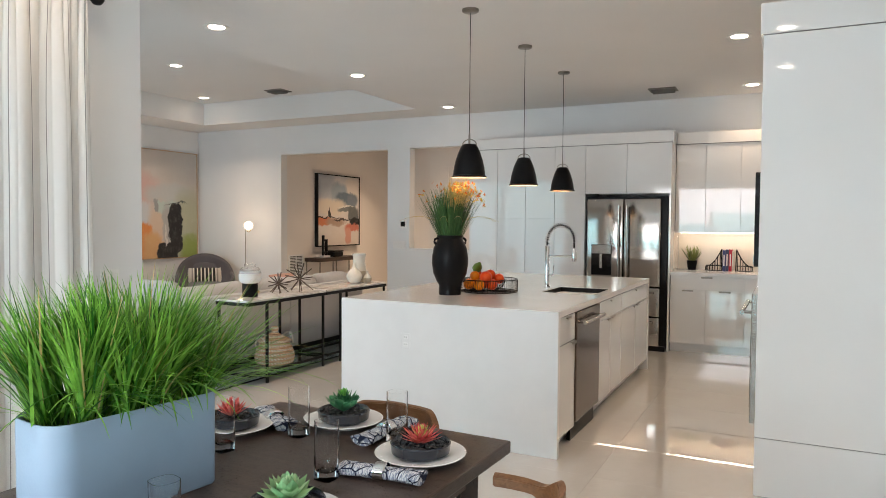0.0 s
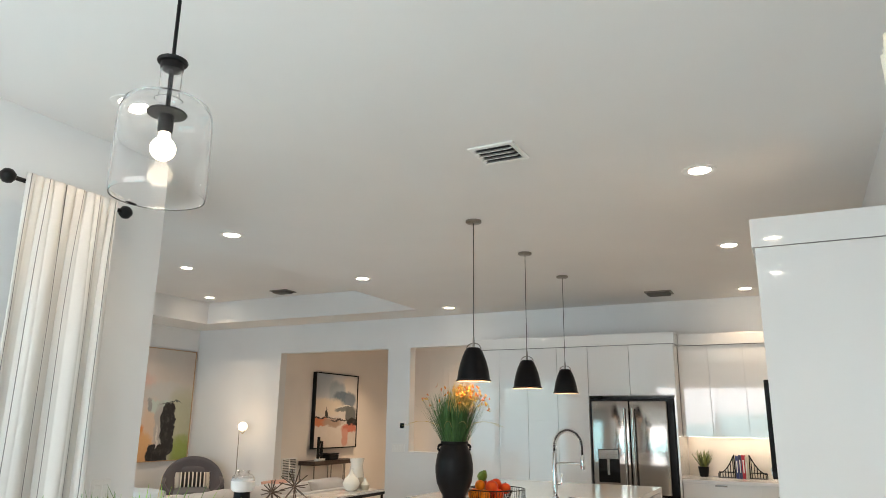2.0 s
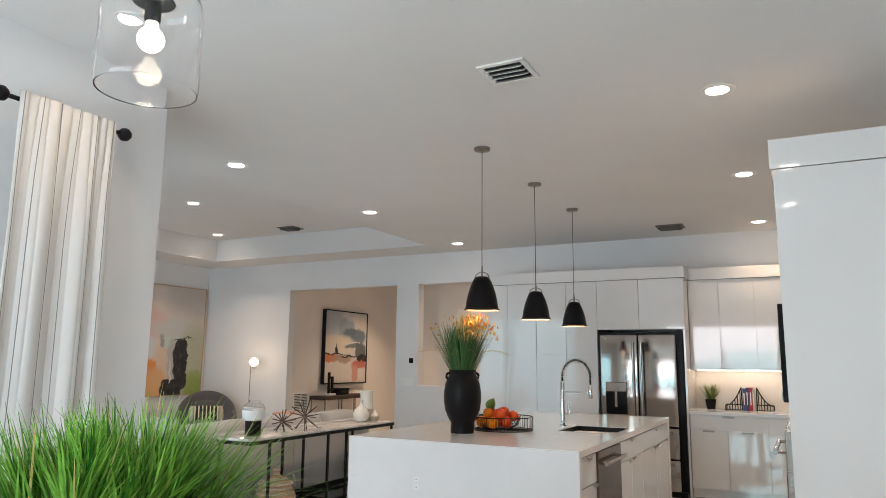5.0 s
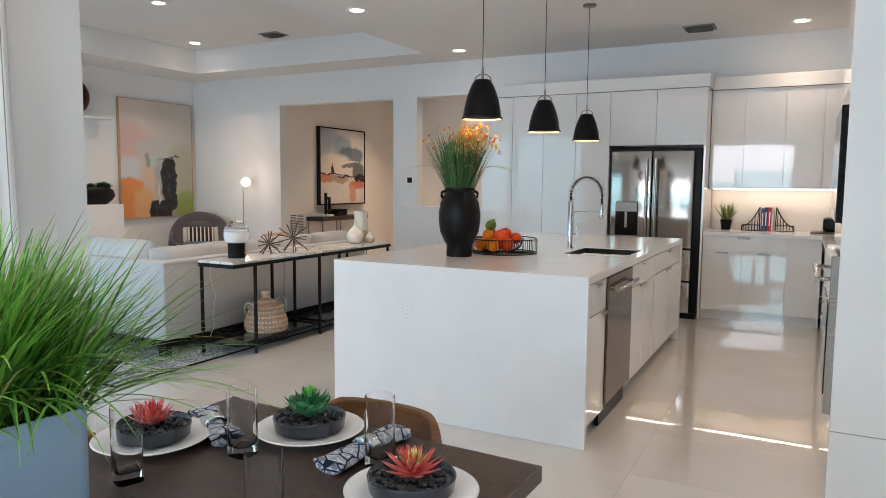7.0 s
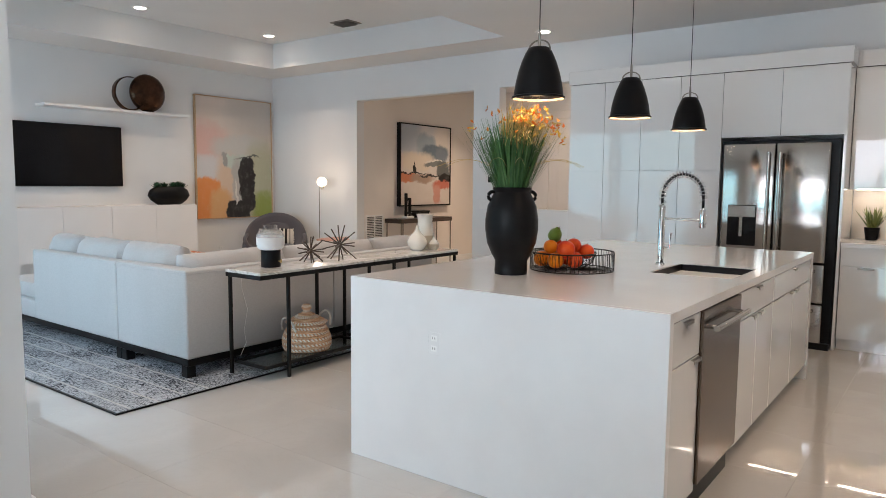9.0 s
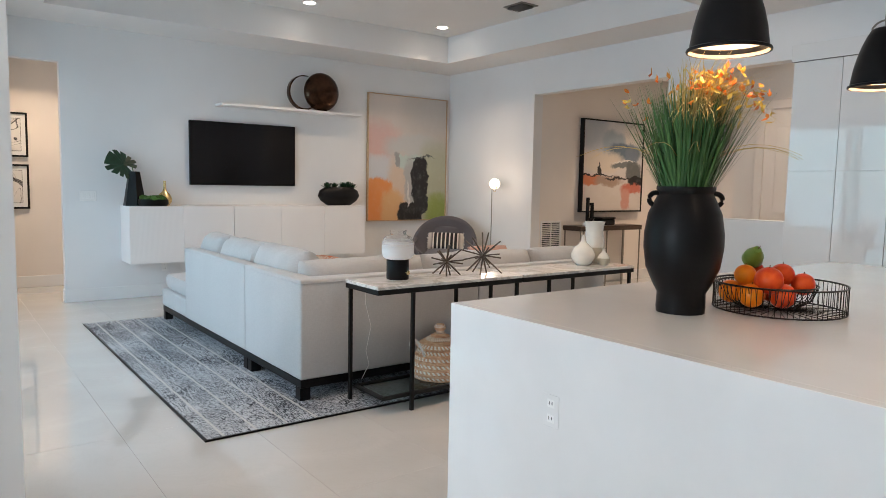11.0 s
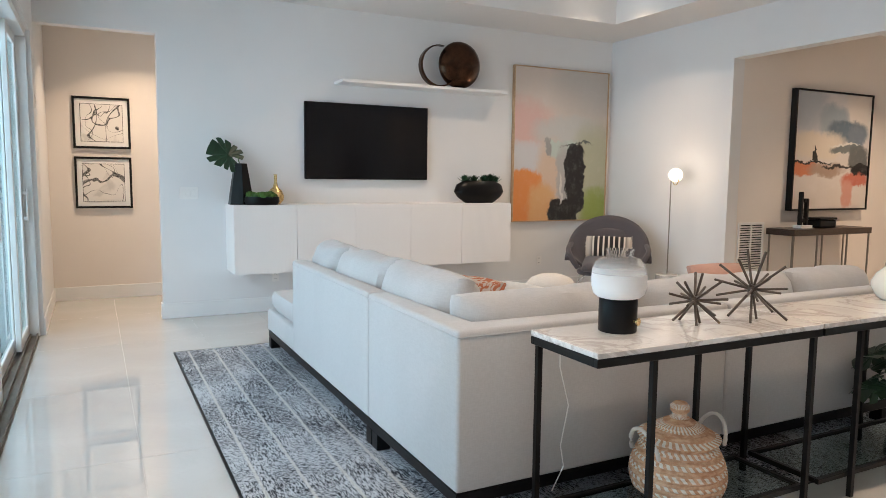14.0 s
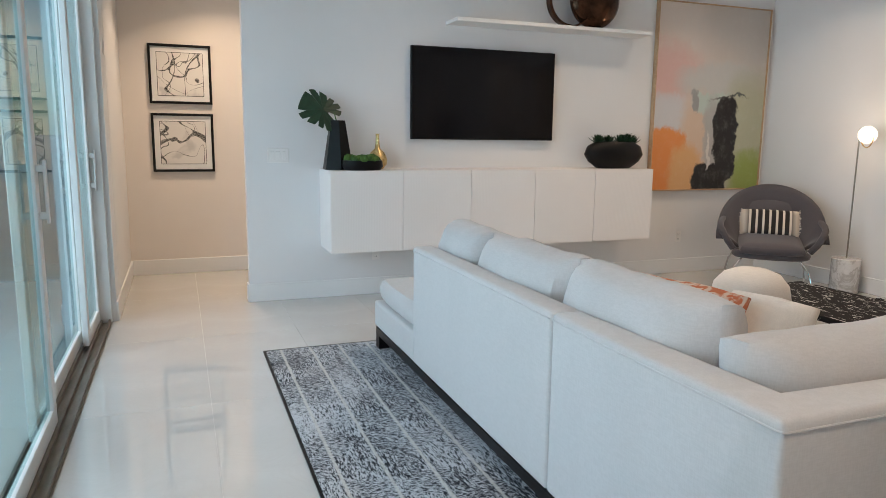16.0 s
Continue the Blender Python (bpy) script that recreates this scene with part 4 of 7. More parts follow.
# ---- living room ----
def sofa():
    s = thing("sectional_sofa", "light linen L-shaped sectional sofa on a black wooden base", "sofa", 0, 0, 0.012)
    X0, X1, Y0, Y1 = -6.46, -3.365, 0.215, 2.95
    D = 0.95
    # base rails and legs
    part("base_rail", boxed(X0 + 0.02, X1 - 0.005, Y0 + 0.005, Y0 + D, 0.085, 0.135, 0.004), MATTE_BLACK, s, "black wooden base")
    part("base_rail", boxed(X1 - D, X1 - 0.005, Y0 + D, Y1, 0.085, 0.135, 0.004), MATTE_BLACK, s, "black wooden base")
    for x, y in ((X0 + 0.04, Y0 + 0.04), (-4.3, Y0 + 0.04), (-4.22, Y0 + 0.04), (X1 - 0.06, Y0 + 0.04), (X1 - 0.06, 1.55), (X1 - 0.06, Y1 - 0.06), (X0 + 0.04, Y0 + D - 0.08), (X1 - D + 0.06, Y1 - 0.06), (-4.26, Y0 + D - 0.08)):
        part("leg", boxed(x - 0.035, x + 0.035, y - 0.03, y + 0.04, 0.0, 0.085, 0.004), MATTE_BLACK, s)
    # upholstered bodies
    part("chaise_body", boxed(X0, -5.66, Y0, Y0 + D, 0.135, 0.30, 0.02, 3), LINEN, s, "", True)
    part("seat_body", boxed(-5.655, X1 - D, Y0 + 0.111, Y0 + D, 0.135, 0.30, 0.02, 3), LINEN, s, "", True)
    part("seat_body", boxed(X1 - D, X1 - 0.111, Y0 + 0.111, Y1, 0.135, 0.30, 0.02, 3), LINEN, s, "", True)
    part("back_panel", boxed(-5.70, -4.286, Y0, Y0 + 0.11, 0.135, 0.752, 0.016, 3), LINEN, s, "upholstered back", True)
    cb = bmesh.new()
    plan = [(-4.282, Y0), (X1, Y0), (X1, 1.6), (X1 - 0.11, 1.6), (X1 - 0.11, Y0 + 0.11), (-4.282, Y0 + 0.11)]
    lo, hi = [cb.verts.new((x, y, 0.135)) for x, y in plan], [cb.verts.new((x, y, 0.752)) for x, y in plan]
    for i in range(6):
        cb.faces.new((lo[i], lo[(i + 1) % 6], hi[(i + 1) % 6], hi[i]))
    cb.faces.new(list(reversed(lo))), cb.faces.new(hi)
    bmesh.ops.bevel(cb, geom=list(cb.edges), offset=0.016, segments=3, affect="EDGES", profile=0.5)
    part("back_panel", cb, LINEN, s, "upholstered corner back", True)
    part("back_panel", boxed(X1 - 0.11, X1, 1.604, Y1, 0.135, 0.752, 0.016, 3), LINEN, s, "upholstered back", True)
    for run in (((-5.69, Y0), (-4.295, Y0)), ((-4.273, Y0), (X1 - 0.014, Y0), (X1 - 0.004, Y0 + 0.004), (X1, Y0 + 0.014), (X1, 1.592)), ((X1, 1.612), (X1, Y1 - 0.01))):
        part("piping", tube([(*p, 0.728) for p in run], 0.003, 6), LINEN, s, "", True)
    part("end_arm", boxed(X1 - D, X1 - 0.171, Y1 - 0.16, Y1, 0.30, 0.62, 0.02, 3), LINEN, s, "", True)
    # seat and back cushions
    k = 0
    for a, b in ((X0 + 0.03, -5.66), (-5.655, -4.74), (-4.735, X1 - D + 0.04)):
        k += 1
        part("seat_cushion", moved(cushion(b - a, D - 0.17 if k > 1 else D - 0.02, 0.17, 0.25, seed=k), Matrix.Translation(((a + b) / 2, (Y0 + 0.17 + Y0 + D) / 2 if k > 1 else Y0 + D / 2, 0.375))), LINEN, s, "", True)
    for a, b in ((Y0 + 0.2, 1.5), (1.505, Y1 - 0.17)):
        k += 1
        part("seat_cushion", moved(cushion(D - 0.17, b - a, 0.17, 0.25, seed=k), Matrix.Translation((X1 - 0.17 - (D - 0.17) / 2, (a + b) / 2, 0.375))), LINEN, s, "", True)
    for a, b in ((-5.72, -5.235), (-5.23, -4.495), (-4.49, -3.78)):
        k += 1
        part("back_cushion", moved(cushion(b - a + 0.03, 0.48, 0.29, 0.68, 16, 0.02, k), Matrix.Translation(((a + b) / 2, Y0 + 0.235, 0.645)) @ pose(0, 0, 0, 80, 0, 0)), LINEN, s, "plump linen back cushion", True)
    for a, b in ((Y0 + 0.125, 1.27), (1.28, 2.33), (2.34, 2.93)):
        k += 1
        part("back_cushion", moved(cushion(0.47, b - a + 0.02, 0.3, 0.66, 16, 0.018, k), Matrix.Translation((X1 - 0.265, (a + b) / 2, 0.605)) @ pose(0, 0, 0, 0, 82, 0)), LINEN, s, "plump linen back cushion", True)
    return s


sofa()


def patterned(name, a, b, scale, cut=(0.45, 0.55), stretch=(1, 1, 1)):
    m = material(name, a, 0.9, spec=0.2)
    n = Nodes(m)
    v = n.noise(n.coords(stretch), scale, 3, 0.5, 1.0).outputs[0]
    n.color(n.mix(n.span(v, *cut), a, b))
    n.bump(n.noise(n.coords(), 300, 2).outputs[0], 0.3, 0.002)
    return m


ORANGE_PRINT = patterned("rust_print", (0.5, 0.16, 0.08), (0.62, 0.5, 0.42), 22)
BLACK_PRINT = patterned("black_white_print", (0.015, 0.015, 0.017), (0.6, 0.58, 0.55), 16, (0.6, 0.64), (1, 4, 1))
PINK = linen_material("blush_cotton", (0.55, 0.32, 0.25))
WHITE_COTTON = linen_material("white_cotton", (0.72, 0.68, 0.63))

for nm, lab, mat, sz, m in (
    ("throw_pillow", "rust patterned throw pillow on the sofa", ORANGE_PRINT, (0.72, 0.44, 0.15), pose(-4.5, 0.80, 0.59, 58, -3, 0)),
    ("throw_pillow", "white cotton throw pillow on the sofa", WHITE_COTTON, (0.34, 0.34, 0.15), pose(-4.2, 0.98, 0.63, 50, 0, 10)),
    ("throw_pillow", "black and white patterned throw pillow on the sofa", BLACK_PRINT, (0.4, 0.4, 0.14), pose(-3.95, 1.2, 0.56, 30, 4, -12)),
    ("throw_pillow", "blush pink throw pillow on the sofa", PINK, (0.42, 0.42, 0.14), pose(-3.9, 2.2, 0.66, 0, 62, 0)),
):
    p = tagged(new(nm), lab, "pillow", "throw pillows on the sofa")
    p.matrix_world = m
    part("pillow_cover", cushion(*sz, 0.75, 10, 0.008, len(lab)), mat, p, smooth=True)

pouf = thing("round_pouf", "round cream fabric pouf near the armchair", "pouf", -5.14, 1.9, 0.012)
part("pouf_body", lathe([(0.0, 0.0), (0.15, 0.0), (0.18, 0.04), (0.2, 0.2), (0.2, 0.48), (0.185, 0.56), (0.14, 0.615), (0.08, 0.64), (0.0, 0.648)], 36), WHITE_COTTON, pouf, smooth=True)
ctb = thing("coffee_table", "low black coffee table with a patterned top", "table", -5.1, 2.45, 0.012)
part("tabletop", boxed(-0.5, 0.5, -0.32, 0.32, 0.4, 0.43, 0.006, 2), BLACK_PRINT, ctb)
for x in (-0.47, 0.47):
    for y in (-0.29, 0.29):
        part("leg", boxed(x - 0.015, x + 0.015, y - 0.015, y + 0.015, 0, 0.4), BLACK, ctb)

rug = thing("area_rug", "grey and black distressed area rug with pale stripes", "rug", -6.57, -0.44, 0)
part("rug_surface", boxed(0, 3.49, 0, 3.75, 0.001, 0.012, 0.003), RUG, rug)
bm = boxed(-0.012, 0.0, -0.012, 3.762, 0.001, 0.011)
box(bm, 3.49, 3.502, -0.012, 3.762, 0.001, 0.011)
box(bm, 0, 3.49, -0.012, 0.0, 0.001, 0.011)
box(bm, 0, 3.49, 3.75, 3.762, 0.001, 0.011)
part("binding", bm, MATTE_BLACK, rug, "black bound edge")

RUNNER = patterned("brown_runner", (0.03, 0.03, 0.03), (0.25, 0.23, 0.21), 40, (0.4, 0.6), (1, 0.3, 1))
run = thing("runner_rug", "brown woven runner rug on the tile floor", "rug", -3.95, 3.42, 0)
part("rug_surface", boxed(0, 1.1, 0, 1.15, 0.001, 0.01, 0.003), RUNNER, run)


def console_table(y0, y1):
    t = thing("console_table", "slim console table with marble top and black metal frame", "console table", 0, 0, 0, group="console tables behind the sofa")
    xa, xb = -3.285, -2.905
    part("marble_top", boxed(xa, xb, y0, y1, 0.742, 0.762, 0.003, 2), MARBLE, t, "white veined marble top")
    f = bmesh.new()
    for a in ((xa, xa + 0.02, y0, y1), (xb - 0.02, xb, y0, y1), (xa + 0.02, xb - 0.02, y0, y0 + 0.02), (xa + 0.02, xb - 0.02, y1 - 0.02, y1)):
        box(f, *a, 0.712, 0.7415, 0.002)
    part("top_frame", f, BLACK, t)
    sa, sb = xa + 0.02, xb - 0.02
    g = bmesh.new()
    for a in ((sa, sa + 0.02, y0 + 0.05, y1 - 0.03), (sb - 0.02, sb, y0 + 0.05, y1 - 0.03), (sa + 0.02, sb - 0.02, y0 + 0.05, y0 + 0.07), (sa + 0.02, sb - 0.02, y1 - 0.05, y1 - 0.03)):
        box(g, *a, 0.085, 0.107, 0.002)
    part("shelf_frame", g, BLACK, t)
    part("glass_shelf", boxed(sa + 0.02, sb - 0.02, y0 + 0.07, y1 - 0.05, 0.09, 0.098), TABLE_GLASS, t, "smoked glass shelf")
    for x, y in ((xa + 0.012, y0 + 0.03), (xb - 0.012, y0 + 0.25), (xa + 0.012, y1 - 0.27), (xb - 0.012, y1 - 0.04)):
        part("leg", boxed(x - 0.0105, x + 0.0105, y - 0.0105, y + 0.0105, 0.012 if x < -3.08 else 0.0, 0.712, 0.001), BLACK, t)


console_table(0.475, 1.592)
console_table(1.602, 2.745)

lx, ly = -3.15, 0.765
tl = thing("table_lamp", "glass table lamp with clear to white globe on a black base", "table lamp", lx, ly, 0.762)
part("base", lathe([(0.0, 0.0), (0.068, 0.0), (0.07, 0.004), (0.07, 0.118), (0.067, 0.122), (0.0, 0.122)], 36), MATTE_BLACK, tl, smooth=True)
part("dial", moved(lathe([(0.0, 0.0), (0.006, 0.0), (0.006, 0.014), (0.014, 0.016), (0.014, 0.02), (0.0, 0.022)], 16), pose(0, 0, 0.045, 0, 0, 15) @ pose(0.068, 0, 0, 0, 90, 0)), BRASS, tl, "brass dial", True)


def fade_glass():
    m = material("fading_white_glass", (0.97, 0.97, 0.97), 0.05, trans=1.0, ior=1.15)
    n = Nodes(m)
    z = n.add("SeparateXYZ", [n.coords()]).outputs[2]
    n.put(n.span(z, 0.13, 0.285, 0.02, 0.98), n.b.inputs["Transmission Weight"])
    n.rough(n.span(z, 0.18, 0.27, 0.4, 0.0))
    return m


FADE = fade_glass()
out = [(0.058, 0.122), (0.078, 0.127), (0.092, 0.14), (0.099, 0.165), (0.1, 0.195), (0.098, 0.225), (0.09, 0.25), (0.074, 0.266), (0.054, 0.273), (0.048, 0.279), (0.049, 0.293), (0.053, 0.3)]
part("globe", lathe(out + [(r - 0.004, z) for r, z in reversed(out)], 44), FADE, tl, "glass globe, white below and clear above", True)
cord = [(lx - 0.15, 0.62, 0.74), (lx - 0.16, 0.63, 0.6), (lx - 0.14, 0.66, 0.45), (lx - 0.13, 0.62, 0.3), (lx - 0.16, 0.66, 0.2), (lx - 0.15, 0.6, 0.115)]
pc = thing("power_cord", "white lamp cord hanging behind the console", "cord", 0, 0, 0)
part("cord", tube(cord, 0.0025, 6), PLASTIC_WHITE, pc, smooth=True)


def urchin(x, y, r, seed, z=0.762):
    rnd = random.Random(seed)
    u = thing("urchin_sculpture", "spiky bronze metal rod sculpture on the console", "sculpture", x, y, z + r * 0.78, group="rod sculptures on the console")
    for k in range(20):
        zc = 1 - 2 * (k + 0.5) / 20
        a = k * 2.39996 + rnd.uniform(-0.2, 0.2)
        s = math.sqrt(1 - zc * zc)
        d = Vector((s * math.cos(a), s * math.sin(a), zc))
        ln = r * rnd.uniform(0.85, 1.1)
        if d.z * ln < -r * 0.77:
            ln = r * 0.77 / -d.z
        part("rod", tube([d * 0.004, d * ln], 0.0052, 6), URCHIN, u)
    part("hub", lathe([(0.0, -0.022), (0.016, -0.016), (0.022, 0.0), (0.016, 0.016), (0.0, 0.022)], 14), URCHIN, u, smooth=True)


urchin(-3.12, 1.12, 0.118, 3)
urchin(-3.08, 1.39, 0.158, 5)

v1 = thing("gourd_vase", "round cream ceramic vase with a slim neck", "vase", -3.13, 2.42, 0.762)
v1.scale = (0.8, 0.8, 0.84)
prof = [(0.0, 0.0), (0.06, 0.0), (0.085, 0.02), (0.115, 0.07), (0.116, 0.1), (0.09, 0.15), (0.045, 0.19), (0.024, 0.215), (0.018, 0.25), (0.022, 0.268), (0.016, 0.268), (0.013, 0.25)]
part("vase_body", lathe(prof, 40), CERAMIC, v1, smooth=True)
v2 = thing("tall_vase", "tall two-tone cream and tan ceramic vase", "vase", -3.2, 2.62, 0.762)
v2.scale = (0.82, 0.82, 0.83)
prof = [(0.0, 0.0), (0.085, 0.0), (0.1, 0.05), (0.1, 0.15), (0.09, 0.23), (0.082, 0.29), (0.088, 0.35), (0.1, 0.388), (0.094, 0.388), (0.076, 0.3)]
part("vase_body", lathe(prof, 40), CERAMIC, v2, smooth=True)
part("tan_dip", lathe([(0.0862, 0.001), (0.1012, 0.05), (0.1012, 0.145), (0.1005, 0.15)], 40), CERAMIC_TAN, v2, "tan glazed lower half", True)
v3 = thing("small_vase", "small cream and tan ceramic bud vase", "vase", -3.04, 2.55, 0.762)
v3.scale = (0.78, 0.78, 0.85)
part("vase_body", lathe([(0.0, 0.0), (0.04, 0.0), (0.06, 0.025), (0.063, 0.06), (0.045, 0.095), (0.02, 0.115), (0.013, 0.14), (0.016, 0.152), (0.01, 0.152)], 32), CERAMIC, v3, smooth=True)
part("tan_dip", lathe([(0.0412, 0.001), (0.0612, 0.025), (0.0642, 0.06), (0.0637, 0.064)], 32), CERAMIC_TAN, v3, "tan glazed lower half", True)

bk = thing("lidded_basket", "round woven basket with lid and white rope handles", "basket", -3.15, 1.1, 0.099)
bk.scale = (1.05, 1.05, 0.86)
prof = [(0.0, 0.0), (0.12, 0.0)]
for i in range(13):
    z = 0.235 * (i + 0.5) / 13
    r = 0.118 + 0.06 * math.sin(math.pi * (0.18 + 0.82 * z / 0.245) ** 0.8) ** 0.9
    prof += [(r - 0.003, z - 0.008), (r + 0.001, z - 0.004), (r + 0.002, z), (r + 0.001, z + 0.004)]
part("body", lathe(prof + [(0.0, 0.24)], 48), BASKET, bk, "", True)
prof = []
for i in range(6):
    f = i / 5
    prof += [(0.15 * (1 - f) + 0.034 * f, 0.238 + 0.085 * f), (0.153 * (1 - f) + 0.037 * f, 0.246 + 0.085 * f)]
lid = part("lid", lathe(prof + [(0.026, 0.338), (0.026, 0.35), (0.035, 0.362), (0.036, 0.385), (0.024, 0.4), (0.0, 0.404)], 40), BASKET, bk, "", True)
ROPE = linen_material("white_rope", (0.68, 0.64, 0.58), 200)
for sgn in (-1, 1):
    pts = [(0.07 * math.cos(math.pi * i / 14), sgn * (0.165 + 0.03 * math.sin(math.pi * i / 14)), 0.19 + 0.12 * math.sin(math.pi * i / 14)) for i in range(15)]
    part("handle", tube(pts, 0.008, 8), ROPE, bk, "white rope handle", True)


def monstera_pot(x, y, z, seed, n=9):
    rnd = random.Random(seed)
    p = thing("monstera_plant", "small green monstera plant in a black pot", "plant", x, y, z)
    part("pot", lathe([(0.0, 0.0), (0.075, 0.0), (0.088, 0.05), (0.092, 0.12), (0.086, 0.125), (0.082, 0.11), (0.0, 0.108)], 28), MATTE_BLACK, p, smooth=True)
    lf, st = bmesh.new(), bmesh.new()
    for k in range(n):
        az = 360 * k / n + rnd.uniform(-15, 15)
        h, o = rnd.uniform(0.2, 0.42), rnd.uniform(0.05, 0.15)
        e = Vector((o * math.cos(radians(az)), o * math.sin(radians(az)), h))
        tube([(0, 0, 0.1), (e.x * 0.3, e.y * 0.3, h * 0.6), e], 0.003, 5, st)
        monstera_leaf(lf, Matrix.Translation(e) @ pose(0, 0, 0, rnd.uniform(-20, 20), rnd.uniform(-5, 40), az), rnd.uniform(0.14, 0.2))
    part("leaves", lf, MONSTERA, p)
    part("stems", st, STEM, p)


monstera_pot(-3.1, 2.57, 0.098, 2, 22)


# armchair
def armchair():
    c = thing("armchair", "dark grey upholstered shell armchair with chrome legs", "armchair", -7.18, 4.14, 0, -42)
    bm = bmesh.new()
    NA, NS = 36, 10
    grid = []
    for i in range(NA + 1):
        a = radians(-112 + 224 * i / NA)
        f = abs(a) / radians(112)
        dome = max(0.0, math.cos(a * 0.98)) ** 0.75
        topz = 0.55 + 0.38 * dome - 0.1 * max(0.0, f - 0.8) * 4
        row = []
        for j in range(NS + 1):
            s = j / NS
            r = 0.26 + 0.19 * s ** 0.75
            flare = (0.0 + 0.1 * f ** 3) * s ** 4
            x = -math.cos(a) * (r + flare) * (0.86 if abs(a) < 1.57 else 0.95)
            y = math.sin(a) * (r + flare) * 0.89
            z = 0.33 + (topz - 0.33) * s - 0.02 * math.cos(a) - 0.03 * f ** 3 * s ** 6
            row.append(bm.verts.new((x + 0.05, y, z)))
        grid.append(row)
    for a, b in zip(grid, grid[1:]):
        for j in range(NS):
            bm.faces.new((a[j], b[j], b[j + 1], a[j + 1]))
    sh = part("shell", bm, SHELL_WOOL, c, "dark grey wool shell", True)
    so = sh.modifiers.new("thickness", "SOLIDIFY")
    so.thickness, so.offset = 0.026, 0
    bm = lathe([(0.0, 0.31), (0.2, 0.31), (0.31, 0.33), (0.33, 0.35), (0.0, 0.36)], 32)
    moved(bm, pose(0.06, 0, 0, 0, -4) @ Matrix.Diagonal((1.08, 0.98, 1, 1)))
    part("seat_pan", bm, SHELL_WOOL, c, "", True)
    part("seat_cushion", moved(cushion(0.6, 0.53, 0.11, 0.5, 10, 0.006, 4), pose(0.15, 0, 0.4, 0, 5)), SHELL_WOOL, c, "", True)
    part("back_cushion", moved(cushion(0.36, 0.52, 0.1, 0.6, 10, 0.006, 6), pose(-0.24, 0, 0.6, 0, 66)), SHELL_WOOL, c, "", True)
    lip = [(0.2 + 0.2 * math.cos(a) ** 0.6, 0.29 * math.sin(a), 0.325) for a in (radians(-85 + 170 * i / 16) for i in range(17))]
    part("front_edge", tube(lip, 0.032, 10), SHELL_WOOL, c, "rolled front edge of the shell", True)
    for sy in (-1, 1):
        arm = [(-0.02, sy * 0.405, 0.6), (0.08, sy * 0.425, 0.575), (0.17, sy * 0.425, 0.545), (0.24, sy * 0.4, 0.5), (0.27, sy * 0.36, 0.43), (0.25, sy * 0.31, 0.36)]
        part("armrest", tube(arm, 0.028, 10), SHELL_WOOL, c, "rolled wool arm", True)
    for sy in (-1, 1):
        part("leg", tube([(0.3, sy * 0.2, 0.33), (0.33, sy * 0.3, 0.2), (0.39, sy * 0.36, 0.0)], 0.009, 8), CHROME, c, "chrome leg", True)
        part("leg", tube([(-0.22, sy * 0.25, 0.34), (-0.3, sy * 0.33, 0.18), (-0.38, sy * 0.36, 0.0)], 0.009, 8), CHROME, c, "chrome leg", True)
        part("side_rail", tube([(-0.22, sy * 0.25, 0.33), (0.1, sy * 0.3, 0.30), (0.3, sy * 0.22, 0.32)], 0.009, 8), CHROME, c, "", True)
    return c


armchair()


def stripes():
    m = material("striped_pillow", (0.6, 0.56, 0.5), 0.9, spec=0.2)
    n = Nodes(m)
    x = n.add("SeparateXYZ", [n.coords()]).outputs[1]
    f = n.math("ABSOLUTE", n.math("SUBTRACT", n.math("FRACT", n.math("MULTIPLY", x, 20.0)), 0.5))
    ed = n.span(n.math("ABSOLUTE", x), 0.14, 0.2)
    c = n.mix(n.span(f, 0.3, 0.36, 0, 1), (0.03, 0.028, 0.028), (0.66, 0.6, 0.52))
    n.color(n.mix(ed, c, (0.6, 0.54, 0.47)))
    n.bump(n.noise(n.coords(), 120, 3).outputs[0], 0.5, 0.004)
    return m


lp = tagged(new("lumbar_pillow"), "black and cream striped lumbar pillow on the armchair", "pillow")
lp.matrix_world = pose(-7.18, 4.14, 0, 0, 0, -42) @ pose(-0.13, 0, 0.555, 0, 66)
lp.scale = (1.0, 1.14, 1.0)
part("pillow_cover", cushion(0.27, 0.44, 0.13, 0.75, 10, 0.008, 9), stripes(), lp, smooth=True)
rnd = random.Random(4)
for sy in (-1, 1):
    bm = bmesh.new()
    for k in range(24):
        xx = -0.135 + 0.27 * k / 23
        tube([(xx, sy * 0.21, 0), (xx + rnd.uniform(-0.006, 0.006), sy * 0.235, rnd.uniform(-0.01, 0.01))], 0.0035, 5, bm)
    tagged(part("fringe", bm, WHITE_COTTON, lp), kind="stuff")

fl = thing("floor_lamp", "slim floor lamp with lit white globe on a stone base", "floor lamp", -6.75, 4.6, 0, -25)
part("stone_base", lathe([(0.0, 0.0), (0.115, 0.0), (0.118, 0.004), (0.118, 0.296), (0.114, 0.3), (0.0, 0.3)], 36), MARBLE, fl, "pale stone cylinder base", True)
part("pole", tube([(0, 0, 0.3), (0, 0, 1.43)], 0.0065, 10), NICKEL, fl, smooth=True)
arc = [(0.13 + 0.1 * math.cos(a), 0, 1.37 + 0.1 * math.sin(a)) for a in (radians(180 + 180 * i / 16) for i in range(17))]
part("ring_arm", tube([(0, 0, 1.41), (0.02, 0, 1.41), (0.03, 0, 1.37)] + arc, 0.005, 8), BRASS, fl, "brass ring arm", True)
part("globe", lathe([(0.072 * math.sin(math.pi * i / 20), -0.072 * math.cos(math.pi * i / 20)) for i in range(21)], 28, at=(0.13, 0, 1.375)), GLOBE, fl, "lit white glass globe", True)
